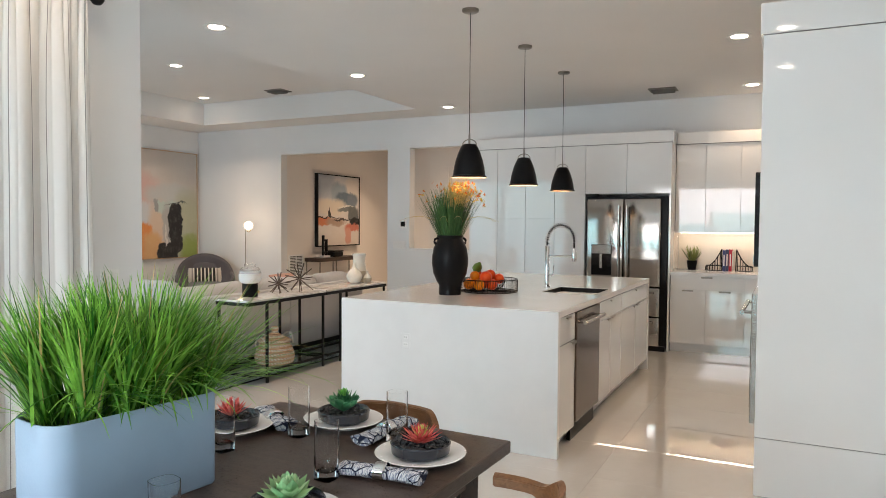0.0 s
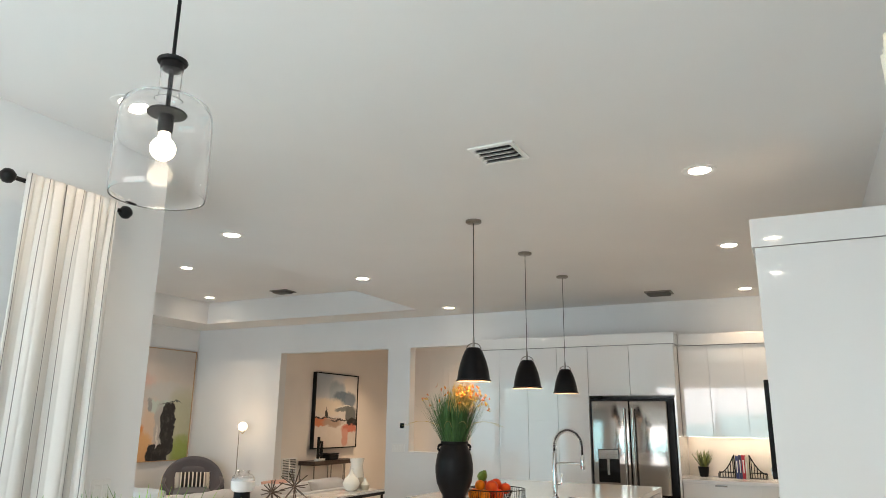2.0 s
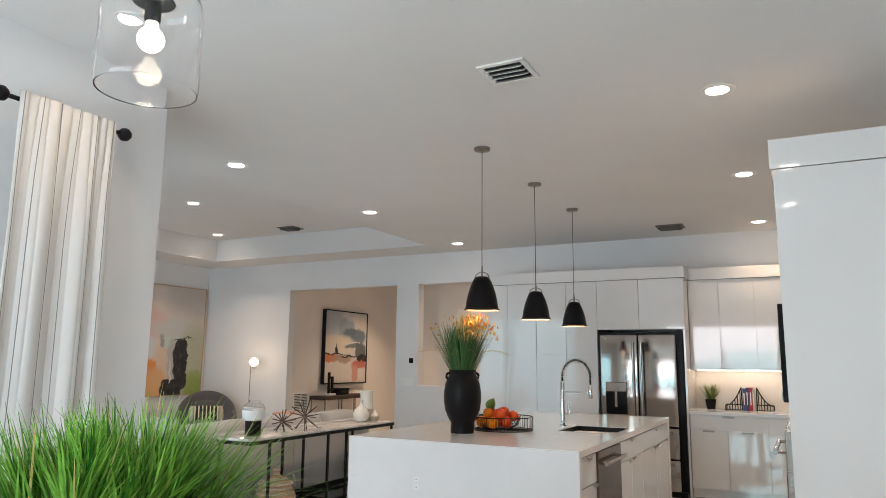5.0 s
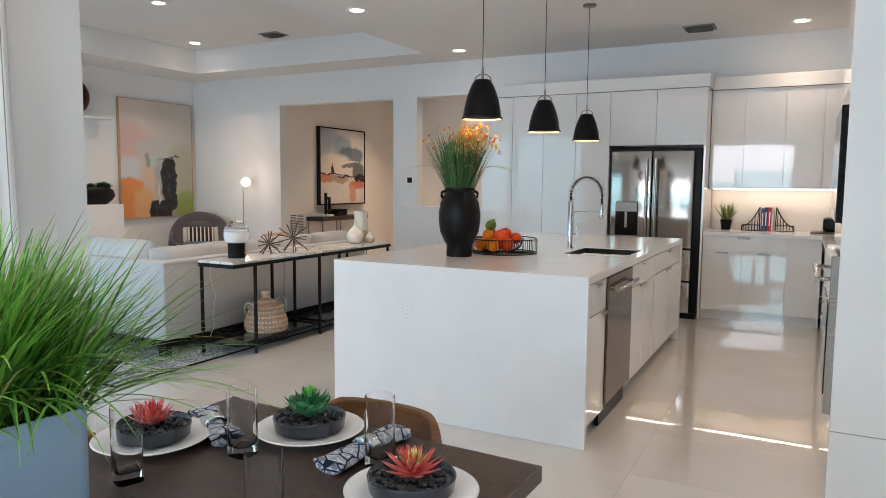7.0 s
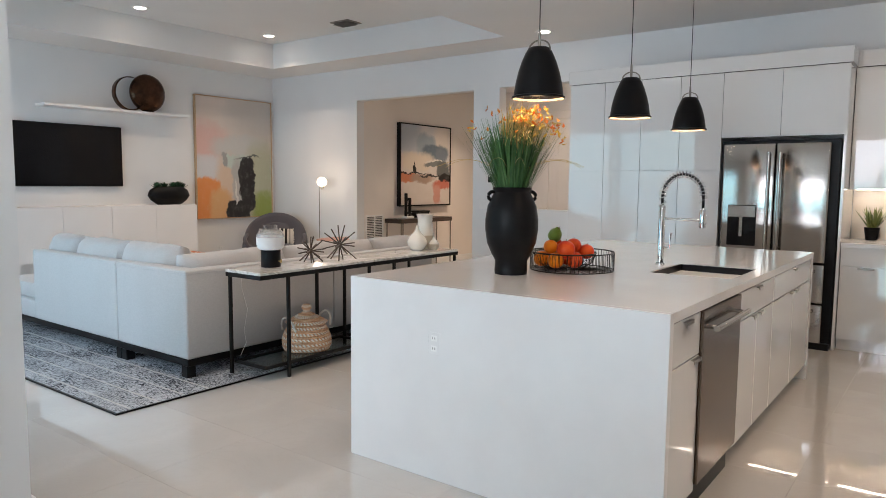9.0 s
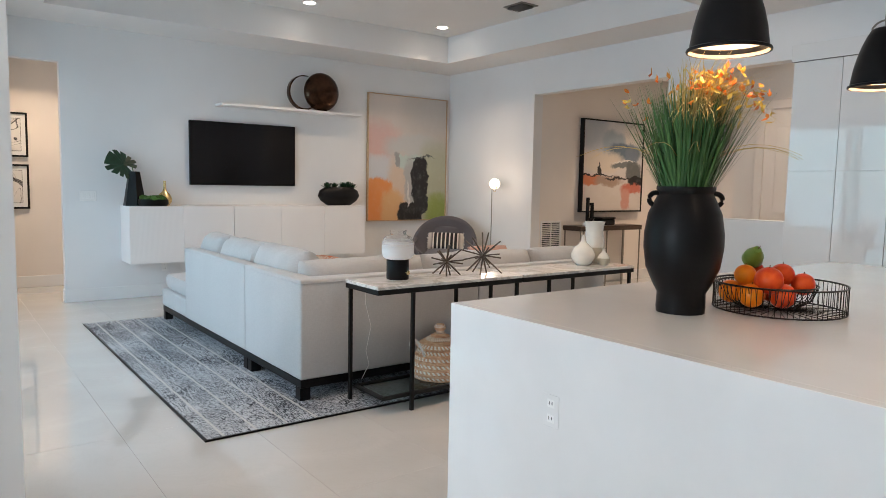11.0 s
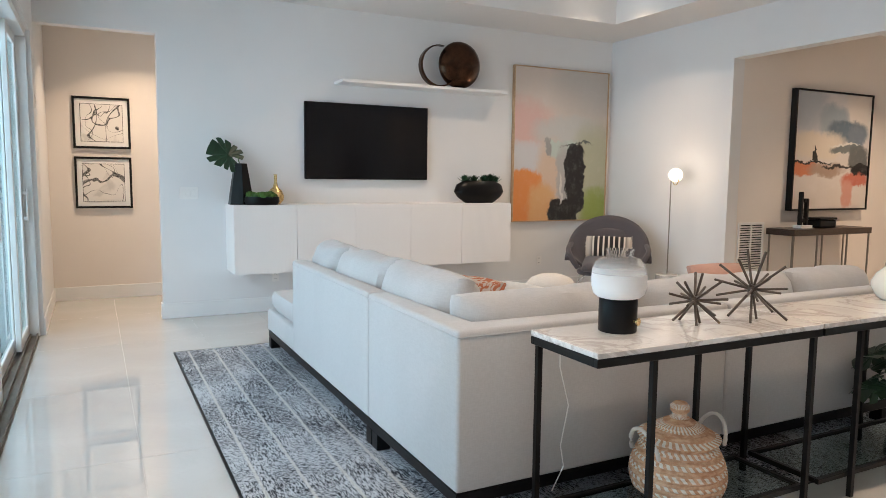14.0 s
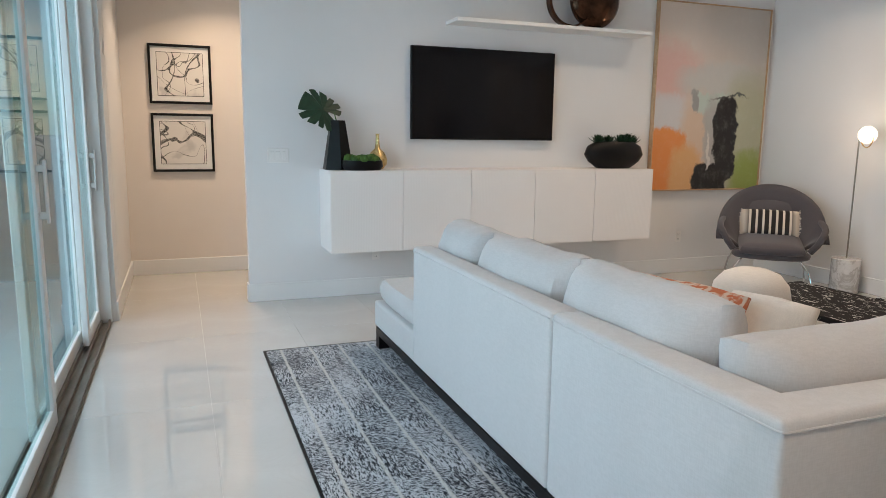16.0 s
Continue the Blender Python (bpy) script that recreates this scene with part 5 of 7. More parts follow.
g = pose(-6.75, 4.6, 0, 0, 0, -25) @ Vector((0.13, 0, 1.375))
lamp("floor_lamp_glow", "POINT", 5, WARM, pose(g.x, g.y - 0.1, g.z), 0.08)
fc = thing("extension_cord", "black floor lamp cord coiled on the floor", "cord", 0, 0, 0)
pts = [(-6.66, 4.5, 0.006), (-6.5, 4.45, 0.006), (-6.4, 4.5, 0.012), (-6.33, 4.56, 0.02), (-6.4, 4.6, 0.015), (-6.36, 4.5, 0.03), (-6.28, 4.55, 0.01), (-6.35, 4.62, 0.02), (-6.42, 4.7, 0.15), (-6.45, 4.735, 0.34)]
part("cord", tube(pts, 0.004, 6), MATTE_BLACK, fc, smooth=True)
part("plug", boxed(-6.47, -6.43, 4.715, 4.741, 0.355, 0.4, 0.004), MATTE_BLACK, fc)


# ---- wall pieces ----
def canvas(name, label, m, w, h, depth, frame_mat, paint, fw=0.012):
    """A framed canvas in local x (width) and z (height), facing -y."""
    p = tagged(new(name), label, "painting")
    p.matrix_world = m
    bm = bmesh.new()
    for a in ((0, fw, 0, h), (w - fw, w, 0, h), (fw, w - fw, 0, fw), (fw, w - fw, h - fw, h)):
        box(bm, a[0], a[1], -depth, 0, a[2], a[3], 0.001)
    part("frame", bm, frame_mat, p)
    q = bmesh.new()
    box(q, fw, w - fw, -depth + 0.012, -0.002, fw, h - fw)
    uv = q.loops.layers.uv.new("uv")
    for f in q.faces:
        for l in f.loops:
            l[uv].uv = (l.vert.co.x / w, l.vert.co.z / h)
    part("canvas", q, paint, p, "painted canvas")
    return p


OAK = wood_material("pale_oak", (0.42, 0.27, 0.15), (0.55, 0.38, 0.23), 0.5)
BIG = paint_material("abstract_large", ((0.5, 0.44, 0.37), (0.62, 0.54, 0.48), (0.58, 0.53, 0.49)), [
    (0.08, 0.6, 0.3, 0.16, 1.8, (0.62, 0.41, 0.37)),
    (0.78, 0.9, 0.3, 0.2, 2.0, (0.5, 0.46, 0.42)),
    (0.16, 0.42, 0.26, 0.09, 1.7, (0.56, 0.56, 0.57)),
    (0.55, 0.6, 0.3, 0.08, 1.7, (0.5, 0.5, 0.48)),
    (0.86, 0.3, 0.22, 0.28, 1.8, (0.42, 0.42, 0.3)),
    (0.9, 0.06, 0.16, 0.13, 1.6, (0.27, 0.33, 0.08)),
    (0.4, 0.26, 0.15, 0.24, 1.4, (0.6, 0.46, 0.35)),
    (0.11, 0.14, 0.2, 0.2, 0.3, (0.68, 0.25, 0.07)),
    (0.3, 0.08, 0.13, 0.14, 1.3, (0.64, 0.37, 0.17)),
    (0.5, 0.49, 0.16, 0.05, 0.8, (0.46, 0.54, 0.49)),
    (0.36, 0.5, 0.03, 0.06, 0.9, (0.3, 0.3, 0.29)),
    (0.66, 0.51, 0.16, 0.006, 0.9, (0.1, 0.11, 0.1)),
    (0.52, 0.3, 0.06, 0.2, 1.1, (0.4, 0.39, 0.37)),
    (0.65, 0.31, 0.1, 0.2, 0.22, (0.015, 0.014, 0.015)),
    (0.53, 0.05, 0.15, 0.1, 0.3, (0.016, 0.015, 0.015)),
    (0.66, 0.15, 0.1, 0.08, 0.3, (0.02, 0.018, 0.018)),
    (0.5, 0.22, 0.015, 0.1, 0.7, (0.6, 0.57, 0.53)),
], 0.75, 0.034)
canvas("wall_painting", "tall abstract painting in pale pink, orange, black and green", pose(-7.95, 4.68, 0.825, 0, 0, 90) @ pose(-1.35, 0, 0), 1.35, 1.77, 0.05, OAK, BIG)
SMALL = paint_material("abstract_storm", ((0.6, 0.54, 0.49), (0.56, 0.56, 0.57), (0.64, 0.6, 0.57)), [
    (0.12, 0.88, 0.25, 0.2, 1.6, (0.4, 0.44, 0.49)),
    (0.86, 0.85, 0.2, 0.2, 1.4, (0.62, 0.58, 0.54)),
    (0.5, 0.76, 0.16, 0.12, 1.3, (0.3, 0.36, 0.42)),
    (0.68, 0.67, 0.24, 0.09, 0.9, (0.12, 0.17, 0.22)),
    (0.8, 0.6, 0.1, 0.14, 1.0, (0.16, 0.2, 0.25)),
    (0.3, 0.55, 0.3, 0.1, 1.3, (0.64, 0.57, 0.48)),
    (0.68, 0.52, 0.2, 0.03, 0.7, (0.16, 0.18, 0.18)),
    (0.84, 0.44, 0.13, 0.1, 0.7, (0.12, 0.13, 0.13)),
    (0.88, 0.34, 0.13, 0.05, 0.4, (0.015, 0.015, 0.016)),
    (0.12, 0.35, 0.16, 0.06, 0.9, (0.55, 0.19, 0.09)),
    (0.42, 0.34, 0.2, 0.05, 1.3, (0.36, 0.26, 0.2)),
    (0.82, 0.25, 0.17, 0.05, 0.9, (0.5, 0.15, 0.1)),
    (0.72, 0.14, 0.07, 0.1, 1.1, (0.55, 0.28, 0.22)),
    (0.2, 0.405, 0.3, 0.009, 0.6, (0.02, 0.018, 0.018)),
    (0.58, 0.37, 0.2, 0.012, 0.6, (0.03, 0.025, 0.025)),
    (0.26, 0.45, 0.028, 0.05, 0.3, (0.02, 0.02, 0.02)),
    (0.27, 0.52, 0.012, 0.04, 0.3, (0.03, 0.03, 0.03)),
    (0.66, 0.555, 0.2, 0.006, 0.6, (0.66, 0.64, 0.6)),
], 0.75, 0.03)
canvas("hall_painting", "abstract storm painting in blue grey and rust, black frame", pose(-6.13, 5.625, 1.01, 0, 0, 90), 1.30, 1.28, 0.07, BLACK, SMALL, 0.02)


def framed_print(y, z0, h, seed):
    p = tagged(new("framed_print"), "black framed abstract ink drawing with white mat", "picture", "ink prints in the hall")
    p.matrix_world = pose(-9.35, y, z0, 0, 0, 90)
    w, fw = 0.54, 0.022
    bm = bmesh.new()
    for a in ((0, fw, 0, h), (w - fw, w, 0, h), (fw, w - fw, 0, fw), (fw, w - fw, h - fw, h)):
        box(bm, a[0], a[1], -0.03, 0, a[2], a[3], 0.001)
    part("frame", bm, BLACK, p)
    part("mat", boxed(fw, w - fw, -0.014, -0.002, fw, h - fw), PLASTIC_WHITE, p, "white mat board")
    part("line_border", boxed(0.07, w - 0.07, -0.0165, -0.0145, 0.07, h - 0.07), MATTE_BLACK, p)
    q = boxed(0.074, w - 0.074, -0.0195, -0.017, 0.074, h - 0.074)
    uv = q.loops.layers.uv.new("uv")
    for f in q.faces:
        for l in f.loops:
            l[uv].uv = (l.vert.co.x / w, l.vert.co.z / h)
    part("print", q, ink_material("ink_drawing", seed), p, "black ink lines on paper")


framed_print(-1.105, 1.587, 0.53, 2.3)
framed_print(-1.105, 0.965, 0.535, 6.1)

tv = thing("television", "large flat black television on the wall", "television", -7.95, 1.585, 1.672)
part("bracket", boxed(0.001, 0.02, -0.2, 0.2, -0.15, 0.15), BLACK, tv)
part("housing", boxed(0.02, 0.055, -0.664, 0.664, -0.378, 0.378, 0.006, 2), MATTE_BLACK, tv)
part("screen", boxed(0.055, 0.058, -0.655, 0.655, -0.365, 0.369), BLACK_GLASS, tv, "dark glossy screen")

sh = thing("wall_shelf", "long white floating wall shelf", "shelf", -7.95, 1.24, 2.262)
part("board", boxed(0, 0.25, 0, 1.88, -0.03, 0.0, 0.003), TRIM, sh)
sc = thing("disc_vase", "round bronze disc vase on the shelf", "vase", -7.83, 2.585, 2.262)
bm = lathe([(0.0, -0.045), (0.12, -0.043), (0.2, -0.03), (0.238, -0.012), (0.245, 0.0), (0.238, 0.012), (0.2, 0.03), (0.12, 0.043), (0.0, 0.045)], 48)
moved(bm, pose(0, 0, 0.25, 0, 90) @ Matrix.Diagonal((1, 1, 1.9, 1)))
box(bm, -0.035, 0.035, -0.07, 0.07, 0.0, 0.02, 0.004)
part("disc", bm, BRONZE, sc, smooth=True)
rg = thing("ring_sculpture", "dark bronze open crescent ring on the shelf", "sculpture", -7.8, 2.32, 2.262)
bm = bmesh.new()
N = 40
rows = []
for i in range(N + 1):
    a = radians(75 + 250 * i / N)
    w = 0.006 + 0.018 * math.sin(math.pi * i / N)
    c, s = math.cos(a), math.sin(a)
    ro, ri = 0.215, 0.215 - w
    rows.append([bm.verts.new((dx, r * c, 0.217 + r * s)) for dx, r in ((-0.03, ro), (0.03, ro), (0.03, ri), (-0.03, ri))])
for a, b in zip(rows, rows[1:]):
    for k in range(4):
        bm.faces.new((a[k], a[(k + 1) % 4], b[(k + 1) % 4], b[k]))
bm.faces.new(rows[0]), bm.faces.new(list(reversed(rows[-1])))
part("ring", bm, BRONZE, rg, smooth=True)

seams = (0.168, 0.736, 1.312, 1.893, 2.475, 3.075)
for a, b in zip(seams, seams[1:]):
    c = thing("media_cabinet", "white wall-mounted media cabinet with ribbed door", "cabinet", -7.95, a, 0.43, group="floating media cabinets")
    part("body", boxed(0, 0.41, 0, b - a, 0, 0.625), MATTE_WHITE, c)
    d = bmesh.new()
    n = 88
    prof = [(0.411, 0.002)] + [(0.42825 if k % 2 else 0.428, 0.002 + (b - a - 0.004) * k / n) for k in range(n + 1)] + [(0.411, b - a - 0.002)]
    lo, hi = [d.verts.new((x, y, 0.0)) for x, y in prof], [d.verts.new((x, y, 0.622)) for x, y in prof]
    for k in range(len(prof)):
        q = (k + 1) % len(prof)
        d.faces.new((lo[k], lo[q], hi[q], hi[k]))
    d.faces.new(lo), d.faces.new(list(reversed(hi)))
    part("door", d, MATTE_WHITE, c, "finely ribbed white door")

Z = 1.055
bv = thing("faceted_vase", "tall tapered black vase on the media cabinet", "vase", -7.75, 0.275, Z)
bv.scale = (1.12, 1.12, 1.14)
part("vase_body", lathe([(0.0, 0.0), (0.11, 0.0), (0.055, 0.33), (0.048, 0.33), (0.09, 0.02)], 6), MATTE_BLACK, bv)
ml = bmesh.new()
monstera_leaf(ml, Matrix.Translation((0.02, -0.03, 0.36)) @ pose(0, 0, 0, 0, 90, 0) @ pose(0, 0, 0, 0, 0, -118) @ pose(0, 0, 0, 25, 0, 0), 0.26, 5)
part("monstera_leaf", ml, MONSTERA, bv, "dark green split leaf")
part("stem", tube([(0, 0, 0.3), (0, -0.02, 0.38)], 0.004, 6), STEM, bv)
mb = thing("moss_bowl", "low black bowl filled with green moss", "bowl", -7.62, 0.44, Z)
part("bowl", moved(lathe([(0.0, 0.0), (0.14, 0.0), (0.16, 0.03), (0.155, 0.075), (0.145, 0.075), (0.0, 0.07)], 32), Matrix.Diagonal((0.6, 1, 1, 1))), MATTE_BLACK, mb, smooth=True)
bm = bmesh.new()
rnd = random.Random(11)
for k in range(60):
    a, r = rnd.uniform(0, 6.28), math.sqrt(rnd.random()) * 0.13
    q = bmesh.ops.create_icosphere(bm, subdivisions=2, radius=rnd.uniform(0.018, 0.032))["verts"]
    bmesh.ops.translate(bm, verts=q, vec=(r * math.cos(a) * 0.6, r * math.sin(a), 0.085 + rnd.uniform(-0.01, 0.012)))
for v in bm.verts:
    v.co += noise.noise_vector(v.co * 90) * 0.006
part("moss", bm, MOSS, mb)
gv = thing("gold_vase", "small gold glass bottle vase", "vase", -7.77, 0.60, Z)
gv.scale = (1.05, 1.05, 1.3)
part("vase_body", lathe([(0.0, 0.0), (0.04, 0.0), (0.07, 0.03), (0.075, 0.06), (0.055, 0.1), (0.022, 0.125), (0.014, 0.16), (0.013, 0.21), (0.018, 0.215)], 28), BRASS, gv, smooth=True)
ob = thing("oval_planter", "black oval planter with dark succulents on the media cabinet", "planter", -7.72, 2.785, Z)
ob.scale = (1.2, 1.3, 1.22)
bm = moved(lathe([(0.0, 0.0), (0.13, 0.0), (0.2, 0.05), (0.232, 0.1), (0.21, 0.16), (0.15, 0.195), (0.13, 0.185), (0.0, 0.17)], 40), Matrix.Diagonal((0.45, 1, 1, 1)))
part("planter_body", bm, MATTE_BLACK, ob, smooth=True)
for k, (y, r) in enumerate(((-0.13, 0.085), (-0.05, 0.08), (0.05, 0.085), (0.1, 0.1), (0.15, 0.08))):
    bm = moved(rosette(r, 5, 8, (15, 80), 0.3, k), Matrix.Translation((0.0, y, 0.18)))
    part("succulent", bm, MONSTERA, ob)


def switch_plate(x, y, z, rz, gangs):
    s = thing("light_switch", "white light switch plate on the wall", "switch", x, y, z, rz)
    w = 0.046 * gangs + 0.026
    part("plate", boxed(-w / 2, w / 2, -0.006, 0, -0.057, 0.057, 0.002), PLASTIC_WHITE, s)
    for k in range(gangs):
        c = (k - (gangs - 1) / 2) * 0.046
        part("rocker", boxed(c - 0.016, c + 0.016, -0.0095, -0.006, -0.033, 0.033, 0.002), PLASTIC_WHITE, s)


switch_plate(-7.95, -0.155, 1.155, 90, 3)
switch_plate(-3.91, 4.75, 1.115, 0, 4)
switch_plate(XL, -1.55, 1.13, 90, 2)
switch_plate(-7.86, YD, 1.91, 180, 1)
th = thing("thermostat", "small thermostat with dark screen on the wall", "thermostat", -3.845, 4.75, 1.423)
part("housing", boxed(-0.055, 0.055, -0.02, 0, -0.055, 0.055, 0.006, 2), PLASTIC_WHITE, th)
part("screen", boxed(-0.036, 0.036, -0.022, -0.02, -0.036, 0.036), BLACK_GLASS, th)

vg = thing("return_grille", "white return air grille low on the hall wall", "vent", -6.13, 4.925, 0.385, 90)
part("backing", boxed(0.01, 0.37, -0.003, 0, 0.01, 0.5), GAP_SHADE, vg)
bm = bmesh.new()
for a in ((0, 0.38, 0, 0.025), (0, 0.38, 0.485, 0.51), (0, 0.025, 0.025, 0.485), (0.355, 0.38, 0.025, 0.485), (0.182, 0.198, 0.025, 0.485)):
    box(bm, a[0], a[1], -0.014, 0, a[2], a[3], 0.002)
part("frame", bm, PLASTIC_WHITE, vg)
for k in range(18):
    s = boxed(0.025, 0.355, -0.001, 0.001, -0.009, 0.009)
    part("slat", moved(s, pose(0, -0.008, 0.04 + k * 0.025, 35)), PLASTIC_WHITE, vg)

hc = thing("hall_console", "small dark wood console on thin metal legs in the hallway", "console table", -5.785, 5.33, 0, 90)
part("tabletop", boxed(0, 1.27, 0.0, 0.33, 0.77, 0.835, 0.003), TABLE_WOOD, hc)
for x in (0.02, 0.39, 0.88, 1.25):
    for y in (0.02, 0.3):
        part("leg", boxed(x - 0.007, x + 0.007, y - 0.007, y + 0.007, 0, 0.78), NICKEL, hc)
st = thing("arch_sculpture", "black interlocking arch sculpture on the hall console", "sculpture", -5.95, 5.68, 0.835, 90)
bm = boxed(-0.09, 0.09, -0.05, 0.05, 0.0, 0.03, 0.003)
part("plinth", bm, PLASTIC_WHITE, st, "white base block")
bm = boxed(-0.07, -0.03, -0.02, 0.02, 0.03, 0.38, 0.008, 2)
box(bm, -0.03, 0.02, -0.02, 0.02, 0.06, 0.1, 0.006)
box(bm, 0.02, 0.06, -0.02, 0.02, 0.03, 0.31, 0.006)
box(bm, -0.015, 0.02, -0.02, 0.02, 0.27, 0.31, 0.006)
part("arches", bm, MATTE_BLACK, st)
bx = thing("woven_box", "small black woven box on the hall console", "box", -5.95, 5.98, 0.835, 90)
part("box_body", boxed(-0.14, 0.14, -0.08, 0.08, 0, 0.085, 0.02, 3), MATTE_BLACK, bx)
part("lid", boxed(-0.145, 0.145, -0.085, 0.085, 0.086, 0.11, 0.01, 2), BLACK, bx)


# ---- things on the island and counters ----
vs = thing("floor_vase", "black stoneware jar vase with ring handles, holding reeds", "vase", -1.035, 0.6, IT)
prof = [(0.0, 0.0), (0.083, 0.0), (0.085, 0.02), (0.083, 0.07), (0.1, 0.1), (0.126, 0.16), (0.136, 0.23), (0.136, 0.28), (0.125, 0.35), (0.1, 0.405), (0.092, 0.42), (0.1, 0.435), (0.1, 0.445), (0.088, 0.445), (0.082, 0.41), (0.0, 0.39)]
part("jar", lathe(prof, 48), MATTE_BLACK, vs, smooth=True)
for sg in (-1, 1):
    ring = [(sg * (0.1 + 0.022 * math.cos(a)) * 0.72, sg * (0.1 + 0.022 * math.cos(a)) * 0.72, 0.4 + 0.022 * math.sin(a)) for a in (2 * math.pi * i / 16 for i in range(17))]
    part("handle", tube(ring, 0.009, 8), MATTE_BLACK, vs, "black ring handle", True)
rnd = random.Random(21)
bm, sw, fo, fy_ = bmesh.new(), bmesh.new(), bmesh.new(), bmesh.new()
for k in range(750):
    a, r = rnd.uniform(0, 6.283), math.sqrt(rnd.random()) * 0.075
    blade(bm, (r * math.cos(a), r * math.sin(a), 0.4), a + rnd.uniform(-0.4, 0.4), rnd.uniform(0.26, 0.42), rnd.uniform(0.08, 0.5) * (0.25 + r / 0.08), rnd.uniform(-0.1, 0.3), 0.0055, 4)
part("reeds", bm, STEM, vs, "dense green artificial reeds")
for k in range(620):
    a = rnd.uniform(-1.2, 2.2)
    blade(sw, (rnd.uniform(-0.05, 0.05), rnd.uniform(-0.05, 0.05), 0.55), a, rnd.uniform(0.28, 0.4), rnd.uniform(0.0, 0.3), rnd.uniform(0.8, 2.4), 0.004, 7)
part("straw", sw, STRAW, vs, "dry straw coloured tips")
for k in range(170):
    a = rnd.uniform(-1.0, 2.2) if k % 5 else rnd.uniform(0, 6.283)
    r, z = rnd.uniform(0.03, 0.27), rnd.uniform(0.74, 0.84)
    z -= max(0, r - 0.18) * 1.0
    m = Matrix.Translation((r * math.cos(a), r * math.sin(a), z))
    for q in range(3):
        petal(fo if k % 2 else fy_, m @ pose(0, 0, 0, rnd.uniform(-60, 60), rnd.uniform(-80, 60), rnd.uniform(0, 360)), rnd.uniform(0.014, 0.026), 0.012, 0.15, 4)
tagged(part("flower", fo, PETAL_O, vs, "orange and red blossoms"), kind="stuff")
tagged(part("flower", fy_, PETAL_Y, vs, "yellow blossoms"), kind="stuff")
tw = bmesh.new()
for k in range(9):
    a = rnd.uniform(0, 6.283)
    p = [Vector((0.03 * math.cos(a), 0.03 * math.sin(a), 0.5))]
    for i in range(7):
        p.append(p[-1] + Vector((math.cos(a), math.sin(a), 0.75 - 0.2 * i)).normalized() * 0.055 + Vector((rnd.uniform(-0.008, 0.008), rnd.uniform(-0.008, 0.008), 0)))
    tube(p, 0.0014, 4, tw, 0.0006)
part("twigs", tw, STRAW, vs)

FX, FY = -0.865, 0.955
fb = thing("wire_bowl", "round black wire fruit tray with basket", "bowl", FX, FY, IT)
bm = tube([(0.225 * math.cos(2 * math.pi * i / 48), 0.225 * math.sin(2 * math.pi * i / 48), 0.005) for i in range(49)], 0.003, 6)
tube([(0.225 * math.cos(2 * math.pi * i / 48), 0.225 * math.sin(2 * math.pi * i / 48), 0.1) for i in range(49)], 0.0035, 6, bm)
for i in range(72):
    a = 2 * math.pi * i / 72
    tube([(0.225 * math.cos(a), 0.225 * math.sin(a), 0.005), (0.225 * math.cos(a), 0.225 * math.sin(a), 0.1)], 0.0014, 4, bm)
for i in range(32):
    a = 2 * math.pi * i / 32
    tube([(0.03 * math.cos(a), 0.03 * math.sin(a), 0.006), (0.225 * math.cos(a), 0.225 * math.sin(a), 0.005)], 0.0014, 4, bm)
part("outer_tray", bm, BLACK, fb, "black wire tray")
bm = bmesh.new()
for i in range(44):
    a = 2 * math.pi * i / 44
    tube([(-0.03 + r * math.cos(a), -0.03 + r * math.sin(a), z) for r, z in ((0.03, 0.008), (0.1, 0.012), (0.15, 0.045), (0.17, 0.095))], 0.0014, 4, bm)
tube([(-0.03 + 0.17 * math.cos(2 * math.pi * i / 48), -0.03 + 0.17 * math.sin(2 * math.pi * i / 48), 0.096) for i in range(49)], 0.0035, 6, bm)
part("inner_basket", bm, BLACK, fb, "black wire basket")


def fruit_material(name, a, b):
    m = material(name, a, 0.3, spec=0.3)
    n = Nodes(m)
    n.color(n.mix(n.span(n.noise(n.coords(), 14, 3).outputs[0], 0.35, 0.7), a, b))
    n.bump(n.noise(n.coords(), 350, 2).outputs[0], 0.2, 0.001)
    return m


